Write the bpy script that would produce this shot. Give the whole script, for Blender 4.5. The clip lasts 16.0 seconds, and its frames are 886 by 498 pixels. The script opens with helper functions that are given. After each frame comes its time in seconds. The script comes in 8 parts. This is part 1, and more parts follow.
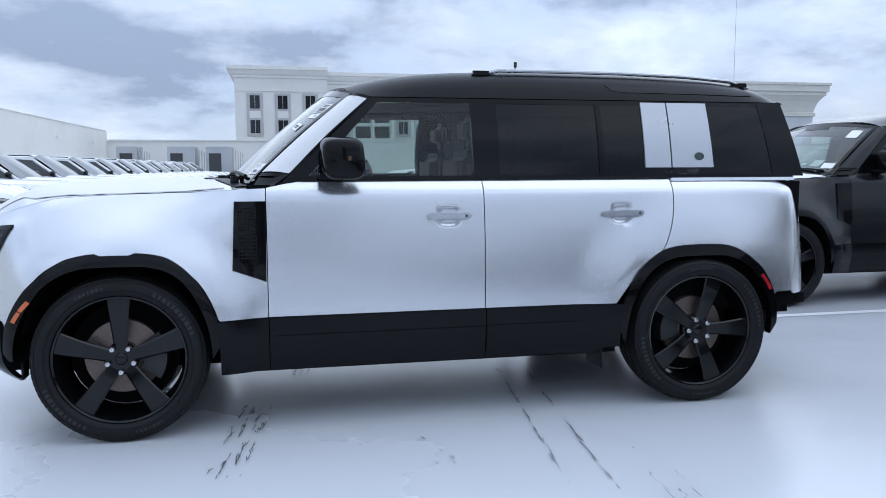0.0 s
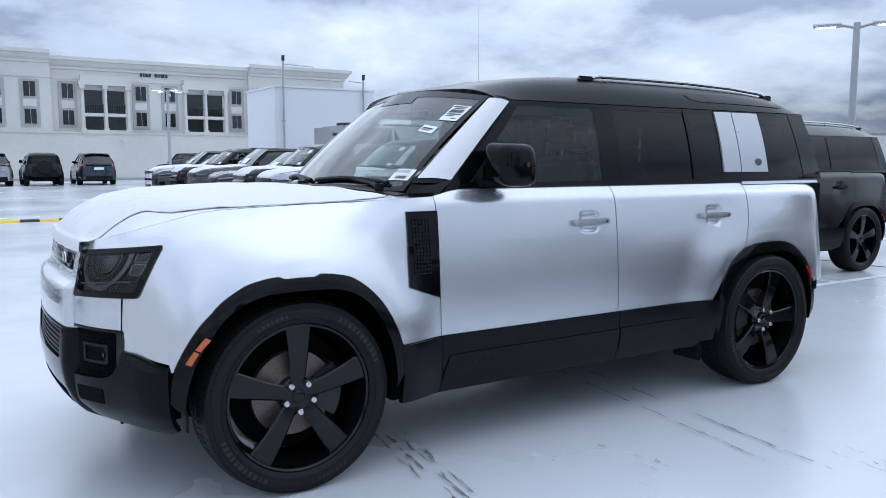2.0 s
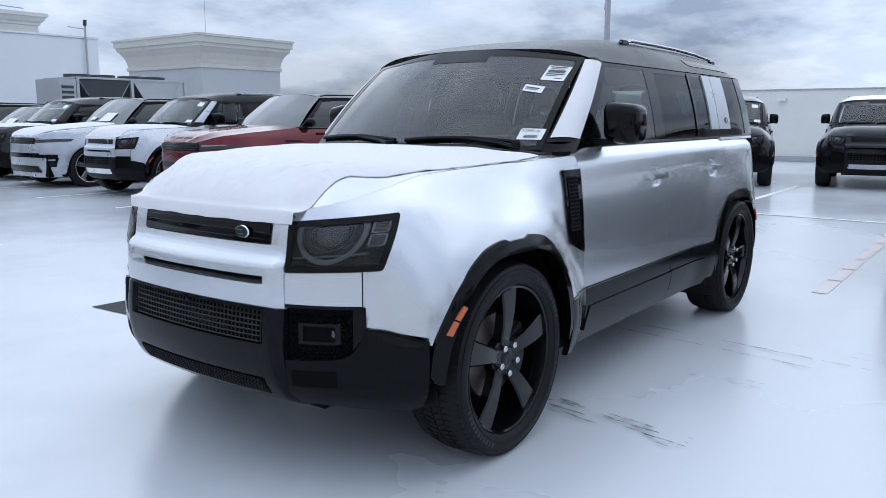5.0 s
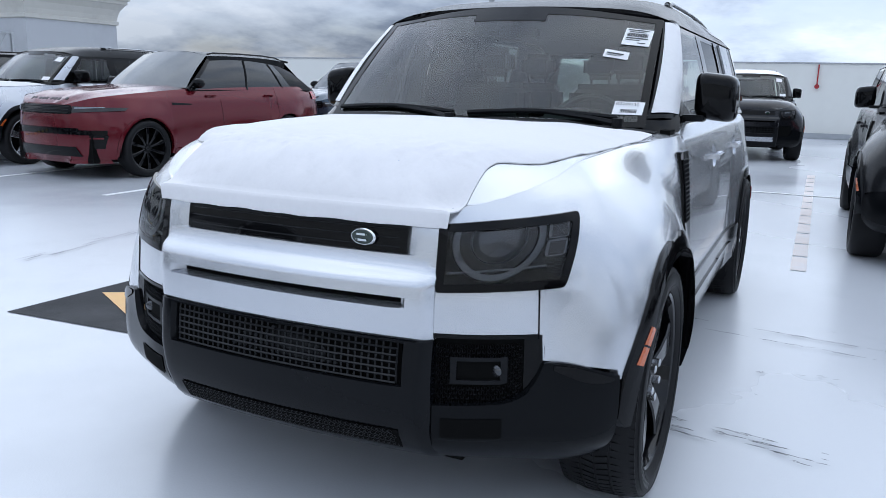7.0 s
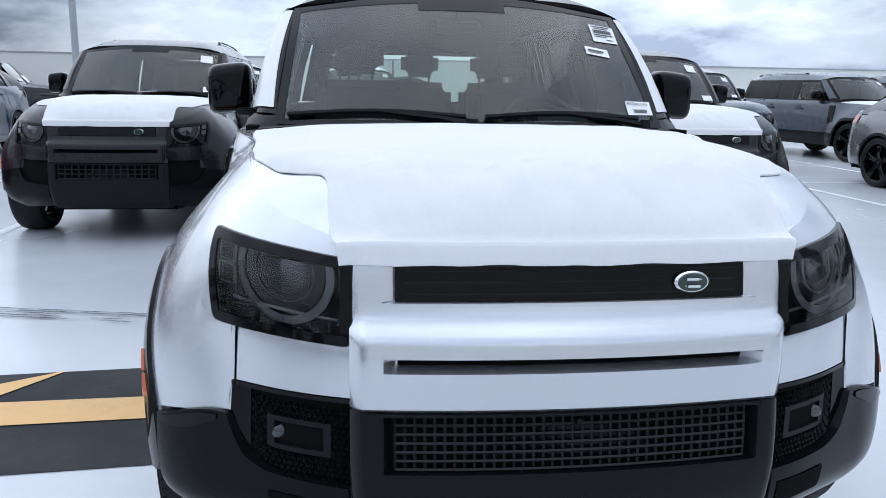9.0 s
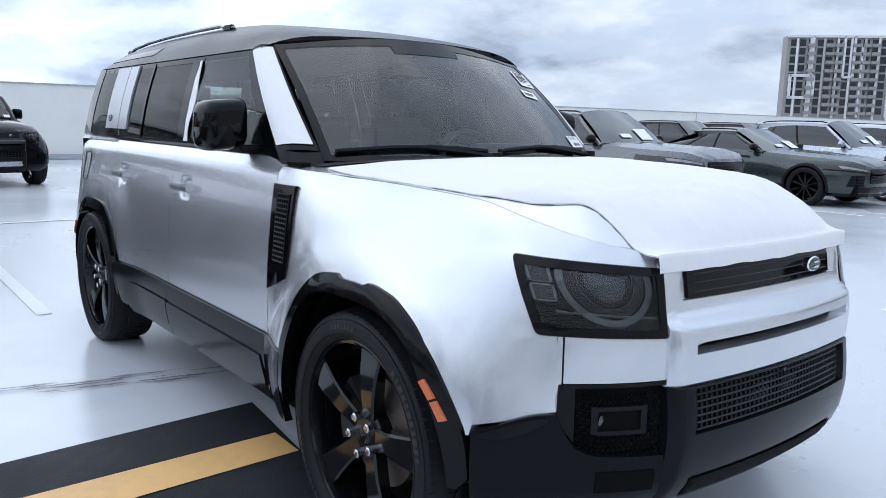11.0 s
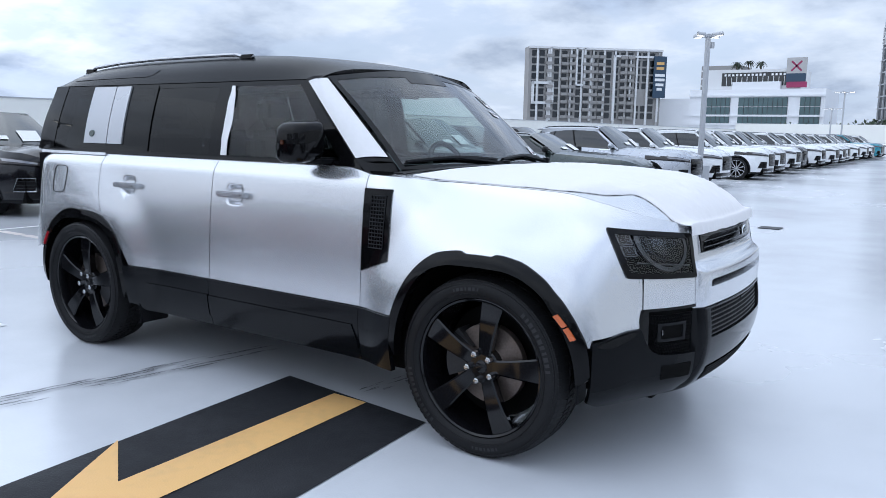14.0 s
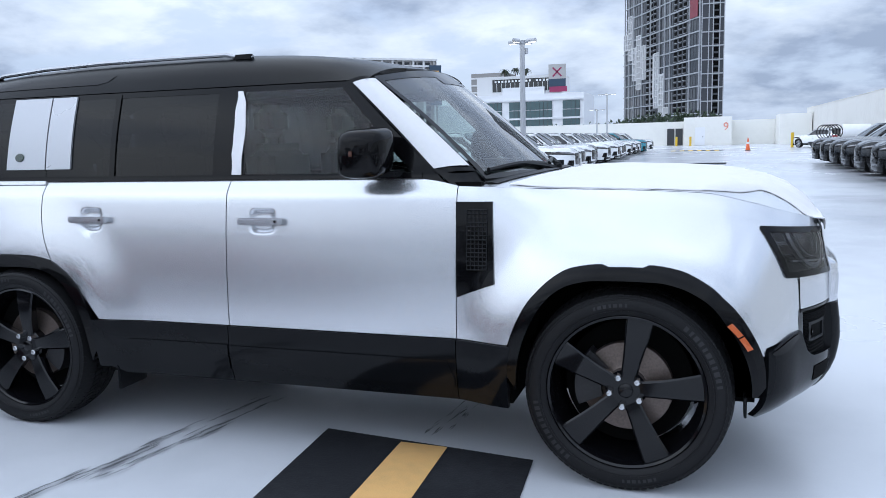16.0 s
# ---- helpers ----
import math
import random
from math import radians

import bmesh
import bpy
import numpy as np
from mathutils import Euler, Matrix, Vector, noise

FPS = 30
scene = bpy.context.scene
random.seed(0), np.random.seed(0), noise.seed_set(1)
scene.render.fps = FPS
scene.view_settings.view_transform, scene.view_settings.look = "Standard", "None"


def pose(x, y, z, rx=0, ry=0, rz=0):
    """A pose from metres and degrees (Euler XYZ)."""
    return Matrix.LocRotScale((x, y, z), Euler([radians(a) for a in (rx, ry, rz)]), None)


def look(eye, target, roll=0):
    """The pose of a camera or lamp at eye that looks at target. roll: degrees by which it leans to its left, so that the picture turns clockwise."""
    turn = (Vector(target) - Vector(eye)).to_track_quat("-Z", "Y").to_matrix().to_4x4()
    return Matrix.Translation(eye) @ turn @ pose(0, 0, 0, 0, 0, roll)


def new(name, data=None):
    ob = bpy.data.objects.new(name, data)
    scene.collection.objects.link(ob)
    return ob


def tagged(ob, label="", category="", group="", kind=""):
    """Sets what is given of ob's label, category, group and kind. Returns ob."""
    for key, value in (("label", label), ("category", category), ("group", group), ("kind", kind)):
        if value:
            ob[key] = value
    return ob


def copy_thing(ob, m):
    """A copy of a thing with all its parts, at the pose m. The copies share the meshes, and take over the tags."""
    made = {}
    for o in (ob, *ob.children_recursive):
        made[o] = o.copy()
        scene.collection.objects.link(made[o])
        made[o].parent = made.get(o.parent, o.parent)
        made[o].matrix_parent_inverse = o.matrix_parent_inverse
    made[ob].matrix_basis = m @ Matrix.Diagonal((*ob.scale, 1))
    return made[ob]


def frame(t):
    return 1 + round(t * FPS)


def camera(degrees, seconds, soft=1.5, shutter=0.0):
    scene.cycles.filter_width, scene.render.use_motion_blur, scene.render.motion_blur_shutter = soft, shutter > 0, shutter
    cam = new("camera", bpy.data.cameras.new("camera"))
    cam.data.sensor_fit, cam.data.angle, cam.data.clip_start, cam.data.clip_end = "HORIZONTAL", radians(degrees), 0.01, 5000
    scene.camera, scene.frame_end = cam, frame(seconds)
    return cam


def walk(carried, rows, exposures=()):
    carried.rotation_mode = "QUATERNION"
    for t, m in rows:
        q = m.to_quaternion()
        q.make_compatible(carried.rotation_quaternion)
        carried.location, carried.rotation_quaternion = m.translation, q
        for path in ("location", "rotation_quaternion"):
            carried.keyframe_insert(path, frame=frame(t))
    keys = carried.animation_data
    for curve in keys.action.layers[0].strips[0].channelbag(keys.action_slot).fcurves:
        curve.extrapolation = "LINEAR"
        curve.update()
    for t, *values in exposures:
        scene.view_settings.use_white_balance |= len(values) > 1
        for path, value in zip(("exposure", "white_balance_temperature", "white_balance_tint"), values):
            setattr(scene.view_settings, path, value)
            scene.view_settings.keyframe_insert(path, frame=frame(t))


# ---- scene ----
cam = camera(59.3, 16.0, 0.6)
# seconds, eye, target, roll; the car stands with its front axle over the origin, nose to -x
PATH = [
    (0, (0.747, -4.831, 1.305), (1.161, -2.885, 1.096), -0.2),
    (0.5, (0.238, -4.583, 1.347), (0.824, -2.683, 1.132), -0.0),
    (1, (-0.246, -4.4, 1.34), (0.505, -2.558, 1.14), -0.2),
    (1.5, (-0.679, -4.119, 1.362), (0.226, -2.348, 1.157), -0.1),
    (2, (-1.145, -3.915, 1.364), (-0.095, -2.228, 1.14), -0.0),
    (2.5, (-1.517, -3.641, 1.347), (-0.33, -2.05, 1.1), -0.0),
    (3, (-1.887, -3.409, 1.348), (-0.579, -1.921, 1.076), -0.0),
    (3.5, (-2.197, -3.215, 1.362), (-0.786, -1.829, 1.069), -0.2),
    (4, (-2.39, -2.94, 1.387), (-0.9, -1.643, 1.078), -0.4),
    (4.2, (-2.475, -2.858, 1.381), (-0.96, -1.59, 1.07), -0.5),
    (6.3, (-2.678, -1.973, 1.381), (-1.007, -0.944, 0.998), 1.7),
    (6.5, (-2.662, -1.811, 1.367), (-0.965, -0.826, 0.981), 1.7),
    (7, (-2.612, -1.379, 1.384), (-0.843, -0.544, 0.967), 1.4),
    (7.5, (-2.472, -0.908, 1.359), (-0.617, -0.3, 0.924), 1.3),
    (8, (-2.45, -0.428, 1.361), (-0.531, -0.085, 0.912), 1.0),
    (8.5, (-2.412, -0.001, 1.36), (-0.462, 0.037, 0.92), 1.0),
    (9, (-2.355, 0.502, 1.368), (-0.413, 0.246, 0.962), 1.0),
    (9.2, (-2.335, 0.691, 1.36), (-0.412, 0.316, 0.962), 1.4),
    (11.3, (-1.937, 2.45, 1.381), (-0.453, 1.146, 1.065), 1.1),
    (11.5, (-1.927, 2.614, 1.371), (-0.483, 1.266, 1.057), 1.0),
    (12, (-1.933, 3.005, 1.379), (-0.574, 1.57, 1.071), 0.8),
    (12.5, (-1.811, 3.3, 1.391), (-0.524, 1.8, 1.091), 0.6),
    (13, (-1.792, 3.547, 1.404), (-0.569, 1.992, 1.111), 0.7),
    (13.5, (-1.781, 3.686, 1.413), (-0.613, 2.09, 1.118), 0.9),
    (14, (-1.71, 3.756, 1.416), (-0.593, 2.124, 1.116), 1.0),
    (14.5, (-1.43, 3.802, 1.374), (-0.378, 2.128, 1.07), 0.8),
    (15, (-1.079, 3.851, 1.376), (-0.124, 2.119, 1.077), 0.2),
    (15.5, (-0.703, 3.95, 1.4), (0.108, 2.145, 1.112), -0.7),
    (16, (-0.279, 3.973, 1.394), (0.355, 2.096, 1.118), -1.5),
]
# a slightly blue picture, a little darker and less blue as the camera passes the nose
walk(cam, [(t, look(eye, target, roll)) for t, eye, target, roll in PATH], [(0.0, 0.11, 5950.0, 8.0), (1.5, 0.08, 6000.0, 8.0), (3.0, 0.0, 6050.0, 8.0), (6.5, -0.02, 6130.0, 8.0), (7.5, 0.04, 6170.0, 8.0), (9.0, 0.08, 6250.0, 8.0), (11.5, 0.11, 6200.0, 8.0), (14.5, 0.11, 6120.0, 8.0), (16.0, 0.16, 6080.0, 8.0)])

# ---- sky and sun ----
world = bpy.data.worlds.new("overcast_sky")
scene.world = world
world.use_nodes = True
wn, wl = world.node_tree.nodes, world.node_tree.links
wn.clear()


def wnode(kind, **inputs):
    n = wn.new(kind)
    for k, v in inputs.items():
        n.inputs[k.replace("_", " ")].default_value = v
    return n


SUN_UP, SUN_ROUND = 46.0, 40.0
sky = wnode("ShaderNodeTexSky")
sky.sky_type, sky.sun_disc = "NISHITA", False
sky.sun_elevation, sky.sun_rotation = radians(SUN_UP), radians(SUN_ROUND)
sky_bg = wnode("ShaderNodeBackground", Strength=0.125)
wl.new(sky.outputs["Color"], sky_bg.inputs["Color"])
# a cloud deck: the way up divided by its height, so that the clouds flatten towards the horizon
co = wnode("ShaderNodeTexCoord")
sep = wnode("ShaderNodeSeparateXYZ")
wl.new(co.outputs["Generated"], sep.inputs[0])
high = wnode("ShaderNodeMath")
high.operation = "MAXIMUM"
high.inputs[1].default_value = 0.0
wl.new(sep.outputs["Z"], high.inputs[0])
lift = wnode("ShaderNodeMath")
lift.inputs[1].default_value = 0.30
wl.new(high.outputs[0], lift.inputs[0])
flat = wnode("ShaderNodeVectorMath")
flat.operation = "DIVIDE"
comb = wnode("ShaderNodeCombineXYZ")
for k in range(3):
    wl.new(lift.outputs[0], comb.inputs[k])
wl.new(co.outputs["Generated"], flat.inputs[0]), wl.new(comb.outputs[0], flat.inputs[1])
puffs = wnode("ShaderNodeTexNoise", Scale=2.9, Detail=9.0, Roughness=0.55, Distortion=0.1)
shade = wnode("ShaderNodeTexNoise", Scale=1.5, Detail=8.0, Roughness=0.56, Distortion=0.1)
wl.new(flat.outputs[0], puffs.inputs["Vector"])
moved = wnode("ShaderNodeVectorMath")
moved.inputs[1].default_value = (5.3, 2.1, 1.7)
wl.new(flat.outputs[0], moved.inputs[0]), wl.new(moved.outputs[0], shade.inputs["Vector"])
cover_ramp = wnode("ShaderNodeMapRange", From_Min=0.36, From_Max=0.50, To_Min=0.85, To_Max=1.0)
wl.new(puffs.outputs["Fac"], cover_ramp.inputs["Value"])
tone = wn.new("ShaderNodeValToRGB")
tone.color_ramp.elements[0].position, tone.color_ramp.elements[0].color = 0.385, (0.37, 0.44, 0.58, 1)
tone.color_ramp.elements[1].position, tone.color_ramp.elements[1].color = 0.615, (0.86, 0.92, 1.03, 1)
mid = tone.color_ramp.elements.new(0.50)
mid.color = (0.66, 0.735, 0.87, 1)
wl.new(shade.outputs["Fac"], tone.inputs["Fac"])
cloud_bg = wnode("ShaderNodeBackground", Strength=0.98)
gap = wnode("ShaderNodeMapRange", From_Min=0.40, From_Max=0.52, To_Min=0.75, To_Max=0.0)
wl.new(puffs.outputs["Fac"], gap.inputs["Value"])
veil = wn.new("ShaderNodeMix")
veil.data_type = "RGBA"
veil.inputs["B"].default_value = (0.62, 0.71, 0.90, 1)
wl.new(gap.outputs[0], veil.inputs["Factor"]), wl.new(tone.outputs["Color"], veil.inputs["A"])
wl.new(veil.outputs["Result"], cloud_bg.inputs["Color"])
# the cloud is brighter round the hidden sun
toward = wnode("ShaderNodeVectorMath")
toward.operation = "DOT_PRODUCT"
toward.inputs[1].default_value = (math.sin(radians(SUN_ROUND)) * math.cos(radians(SUN_UP)), math.cos(radians(SUN_ROUND)) * math.cos(radians(SUN_UP)), math.sin(radians(SUN_UP)))
wl.new(co.outputs["Generated"], toward.inputs[0])
glow = wnode("ShaderNodeMapRange", From_Min=0.70, From_Max=1.0, To_Min=1.0, To_Max=1.25)
glow.interpolation_type = "SMOOTHSTEP"
wl.new(toward.outputs["Value"], glow.inputs["Value"])
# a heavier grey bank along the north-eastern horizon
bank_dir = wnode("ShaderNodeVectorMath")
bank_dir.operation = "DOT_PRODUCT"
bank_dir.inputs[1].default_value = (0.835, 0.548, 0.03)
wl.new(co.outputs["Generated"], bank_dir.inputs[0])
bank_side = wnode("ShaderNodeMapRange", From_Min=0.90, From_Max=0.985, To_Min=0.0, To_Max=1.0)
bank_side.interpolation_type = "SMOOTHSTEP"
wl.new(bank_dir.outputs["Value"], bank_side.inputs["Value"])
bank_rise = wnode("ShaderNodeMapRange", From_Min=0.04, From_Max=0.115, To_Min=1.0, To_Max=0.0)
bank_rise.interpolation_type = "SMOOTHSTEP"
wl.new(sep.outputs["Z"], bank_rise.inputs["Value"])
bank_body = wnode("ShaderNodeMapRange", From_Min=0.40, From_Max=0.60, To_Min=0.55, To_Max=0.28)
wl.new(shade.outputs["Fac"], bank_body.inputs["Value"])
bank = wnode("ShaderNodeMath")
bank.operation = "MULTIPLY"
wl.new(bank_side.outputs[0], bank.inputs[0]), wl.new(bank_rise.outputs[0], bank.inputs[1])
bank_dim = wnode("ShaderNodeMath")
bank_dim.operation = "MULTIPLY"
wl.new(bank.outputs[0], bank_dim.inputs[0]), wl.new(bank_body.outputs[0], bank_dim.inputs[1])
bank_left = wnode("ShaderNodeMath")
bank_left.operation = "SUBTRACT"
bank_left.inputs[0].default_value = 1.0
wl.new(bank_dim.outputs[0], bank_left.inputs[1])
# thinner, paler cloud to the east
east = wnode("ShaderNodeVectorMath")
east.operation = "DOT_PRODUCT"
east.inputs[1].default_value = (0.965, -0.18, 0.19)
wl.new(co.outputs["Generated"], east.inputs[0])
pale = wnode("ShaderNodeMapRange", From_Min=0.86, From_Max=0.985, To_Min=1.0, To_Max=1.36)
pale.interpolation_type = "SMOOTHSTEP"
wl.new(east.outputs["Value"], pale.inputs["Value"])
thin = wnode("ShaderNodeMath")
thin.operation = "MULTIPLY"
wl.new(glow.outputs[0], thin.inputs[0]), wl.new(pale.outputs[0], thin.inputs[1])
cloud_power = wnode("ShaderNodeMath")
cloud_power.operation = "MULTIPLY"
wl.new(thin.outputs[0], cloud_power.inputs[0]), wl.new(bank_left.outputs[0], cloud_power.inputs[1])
# thicker, brighter overhead than along the horizon
crown = wnode("ShaderNodeMapRange", From_Min=0.04, From_Max=0.60, To_Min=0.92, To_Max=1.5)
crown.interpolation_type = "SMOOTHSTEP"
wl.new(sep.outputs["Z"], crown.inputs["Value"])
crowned = wnode("ShaderNodeMath")
crowned.operation = "MULTIPLY"
wl.new(cloud_power.outputs[0], crowned.inputs[0]), wl.new(crown.outputs[0], crowned.inputs[1])
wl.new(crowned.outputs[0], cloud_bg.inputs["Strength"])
mix = wn.new("ShaderNodeMixShader")
wl.new(cover_ramp.outputs[0], mix.inputs[0]), wl.new(sky_bg.outputs[0], mix.inputs[1]), wl.new(cloud_bg.outputs[0], mix.inputs[2])
wout = wn.new("ShaderNodeOutputWorld")
wl.new(mix.outputs[0], wout.inputs["Surface"])

sun = new("sun", bpy.data.lights.new("sun", "SUN"))
sun.data.energy, sun.data.angle, sun.data.color = 0.8, radians(120), (1.0, 0.985, 0.965)
sun.matrix_world = look((math.sin(radians(SUN_ROUND)) * math.cos(radians(SUN_UP)) * 50, math.cos(radians(SUN_ROUND)) * math.cos(radians(SUN_UP)) * 50, math.sin(radians(SUN_UP)) * 50), (0, 0, 0))

# ---- materials ----
def material(name, color, rough=0.5, metal=0.0, coat=0.0, vary=0.08, scale=6.0, bump=0.0, bump_scale=60.0, spec=0.5, rough_vary=0.05):
    m = bpy.data.materials.new(name)
    m.use_nodes = True
    n, l = m.node_tree.nodes, m.node_tree.links
    b = n["Principled BSDF"]
    b.inputs["Metallic"].default_value = metal
    b.inputs["Specular IOR Level"].default_value = spec
    b.inputs["Coat Weight"].default_value = coat
    b.inputs["Coat Roughness"].default_value = 0.03
    co = n.new("ShaderNodeTexCoord")
    big, fine = n.new("ShaderNodeTexNoise"), n.new("ShaderNodeTexNoise")
    big.inputs["Scale"].default_value, fine.inputs["Scale"].default_value = scale * 0.2, scale * 4
    for t in (big, fine):
        t.inputs["Detail"].default_value = 4
        l.new(co.outputs["Object"], t.inputs["Vector"])
    add = n.new("ShaderNodeMath")
    l.new(big.outputs["Fac"], add.inputs[0]), l.new(fine.outputs["Fac"], add.inputs[1])
    span = n.new("ShaderNodeMapRange")
    span.inputs["From Min"].default_value, span.inputs["From Max"].default_value = 0.6, 1.4
    span.inputs["To Min"].default_value, span.inputs["To Max"].default_value = 1 - vary, 1 + vary
    l.new(add.outputs[0], span.inputs["Value"])
    mul = n.new("ShaderNodeVectorMath")
    mul.operation = "SCALE"
    mul.inputs[0].default_value = color
    l.new(span.outputs[0], mul.inputs["Scale"])
    l.new(mul.outputs[0], b.inputs["Base Color"])
    ro = n.new("ShaderNodeMapRange")
    ro.inputs["From Min"].default_value, ro.inputs["From Max"].default_value = 0.3, 0.7
    ro.inputs["To Min"].default_value, ro.inputs["To Max"].default_value = max(0.0, rough - rough_vary), rough + rough_vary
    l.new(big.outputs["Fac"], ro.inputs["Value"]), l.new(ro.outputs[0], b.inputs["Roughness"])
    if bump:
        bt, bp = n.new("ShaderNodeTexNoise"), n.new("ShaderNodeBump")
        bt.inputs["Scale"].default_value, bt.inputs["Detail"].default_value = bump_scale, 3
        bp.inputs["Strength"].default_value, bp.inputs["Distance"].default_value = bump, 0.01
        l.new(co.outputs["Object"], bt.inputs["Vector"]), l.new(bt.outputs["Fac"], bp.inputs["Height"]), l.new(bp.outputs[0], b.inputs["Normal"])
    return m


def glass(name, tint, ior=1.45, haze=0.0, gain=1.0):
    m = bpy.data.materials.new(name)
    m.use_nodes = True
    n, l = m.node_tree.nodes, m.node_tree.links
    n.clear()
    out, mix, tr, gl, fr = (n.new(k) for k in ("ShaderNodeOutputMaterial", "ShaderNodeMixShader", "ShaderNodeBsdfTransparent", "ShaderNodeBsdfGlossy", "ShaderNodeFresnel"))
    tr.inputs["Color"].default_value = (*tint, 1)
    gl.inputs["Roughness"].default_value = haze
    fr.inputs["IOR"].default_value = ior
    both = n.new("ShaderNodeMath")
    both.operation, both.use_clamp = "MULTIPLY", True
    both.inputs[1].default_value = gain
    l.new(fr.outputs[0], both.inputs[0]), l.new(both.outputs[0], mix.inputs[0]), l.new(tr.outputs[0], mix.inputs[1]), l.new(gl.outputs[0], mix.inputs[2]), l.new(mix.outputs[0], out.inputs["Surface"])
    return m


def emitter(name, color, strength):
    m = bpy.data.materials.new(name)
    m.use_nodes = True
    b = m.node_tree.nodes["Principled BSDF"]
    b.inputs["Base Color"].default_value = (*color, 1)
    b.inputs["Emission Color"].default_value = (*color, 1)
    b.inputs["Emission Strength"].default_value = strength
    return m


M = {}
M["silver"] = material("silver_metallic_paint", (0.625, 0.635, 0.66), 0.25, 0.82, 0.6, 0.012, 12, rough_vary=0.01)
M["film"] = material("white_protective_film", (0.72, 0.71, 0.715), 0.35, 0, 0.2, 0.03, 14, 0.25, 14)
M["cloth"] = material("white_fleece_cover", (0.745, 0.73, 0.735), 0.85, 0, 0, 0.02, 20, 0.12, 45, 0.2)
M["gloss"] = material("gloss_black_trim", (0.003, 0.003, 0.0035), 0.06, 0, 0.03, 0.05, 8, spec=0.17)
M["rail"] = material("satin_metal_rail", (0.42, 0.43, 0.45), 0.28, 0.9, 0.0, 0.05, 8)
M["roof"] = material("black_roof_paint", (0.005, 0.0055, 0.0065), 0.24, 0, 0.0, 0.06, 9, spec=0.09)
M["plastic"] = material("charcoal_satin_plastic", (0.008, 0.0085, 0.010), 0.42, 0, 0, 0.12, 14, 0.08, 400, 0.15)
M["satin"] = material("dark_grey_satin_paint", (0.0045, 0.005, 0.0062), 0.11, 0, 0.0, 0.05, 14, spec=0.15)
M["rubber"] = material("tyre_rubber", (0.009, 0.009, 0.010), 0.55, 0, 0, 0.18, 18, 0.1, 220, 0.2)
M["tyre_mark"] = material("moulded_rubber_marks", (0.022, 0.022, 0.024), 0.4, 0, 0, 0.2, 30, 0, 60, 0.3)
M["rim"] = material("gloss_black_alloy", (0.004, 0.004, 0.005), 0.09, 0, 0.0, 0.05, 14, spec=0.34)
# for underbody and seams; also painted in as the shade of flat openings
M["void"] = material("black_underbody_and_shade", (0.0035, 0.0035, 0.0035), 0.9, 0, 0, 0.2, 14, spec=0.1)
M["disc"] = material("rusty_brake_disc", (0.15, 0.12, 0.105), 0.42, 0.7, 0, 0.35, 25)
M["steel"] = material("bright_steel", (0.55, 0.55, 0.56), 0.2, 1.0, 0, 0.1, 25)
M["caliper"] = material("dark_cast_caliper", (0.03, 0.03, 0.032), 0.5, 0.4, 0, 0.2, 25)
M["chrome"] = material("chrome", (0.78, 0.79, 0.80), 0.10, 1.0, 0, 0.02, 25)
M["badge"] = material("dark_green_enamel", (0.012, 0.03, 0.022), 0.2, 0, 0.5, 0.05, 25)
M["mesh"] = material("satin_grille_mesh", (0.010, 0.0105, 0.012), 0.42, 0, 0, 0.1, 30, spec=0.28)
M["ring"] = material("pale_light_guide", (0.13, 0.135, 0.145), 0.30, 0.3, 0.2, 0.2, 60)
M["lens"] = material("smoked_lamp_reflector", (0.030, 0.026, 0.026), 0.2, 0.3, 0.3, 0.3, 60)
M["bowl"] = material("lamp_projector_glass", (0.045, 0.047, 0.052), 0.06, 0.5, 0.8, 0.1, 30)
M["amber"] = material("amber_reflector", (0.50, 0.10, 0.02), 0.25, 0, 0.6, 0.15, 60)
M["amber_on"] = emitter("lit_amber_indicator", (1.0, 0.42, 0.02), 2.2)
M["red"] = material("red_reflector", (0.35, 0.012, 0.02), 0.25, 0, 0.6, 0.15, 60)
M["label"] = material("paper_label", (0.82, 0.82, 0.82), 0.6, 0, 0, 0.03, 30)
M["ink"] = material("printed_ink", (0.03, 0.03, 0.035), 0.6, 0, 0, 0.1, 30)
M["seat"] = material("black_leather", (0.025, 0.025, 0.027), 0.5, 0, 0, 0.15, 12, 0.1, 160)
M["headliner"] = material("grey_headliner", (0.05, 0.05, 0.05), 0.9, 0, 0, 0.05, 12)
M["glass"] = glass("windscreen_glass", (0.66, 0.77, 0.73), 1.5, 0.0, 1.6)
M["side_glass"] = glass("front_window_glass", (0.66, 0.74, 0.71), 1.5, 0.0, 1.0)
M["privacy"] = glass("privacy_glass", (0.040, 0.043, 0.046), 1.5, 0.0, 0.7)
M["panel_silver"] = material("silver_satin_panel", (0.44, 0.45, 0.475), 0.30, 0.45, 0.3, 0.02, 30)
M["privacy2"] = material("dark_roof_glass", (0.008, 0.008, 0.010), 0.08, 0, 0.0, 0.02, 10, spec=0.12)
M["mirror_lens"] = material("dull_amber_lens", (0.07, 0.022, 0.010), 0.25, 0, 0.3, 0.15, 60)
M["bumper"] = material("dark_grey_gloss_bumper", (0.005, 0.0055, 0.0065), 0.16, 0, 0.0, 0.05, 14, spec=0.10)

M["lamp_glass"] = glass("clear_lamp_cover", (0.80, 0.80, 0.80), 1.4)

# ---- mesh helpers ----
def part(name, bm, mat, parent=None, label="", smooth=True, angle=0.6):
    """One mesh object from a bmesh, under its thing or part."""
    me = bpy.data.meshes.new(name)
    bm.normal_update()
    bm.to_mesh(me)
    bm.free()
    me.materials.append(mat)
    if smooth:
        me.polygons.foreach_set("use_smooth", [True] * len(me.polygons))
        me.set_sharp_from_angle(angle=angle)
    ob = new(name, me)
    ob.parent = parent
    return tagged(ob, label)


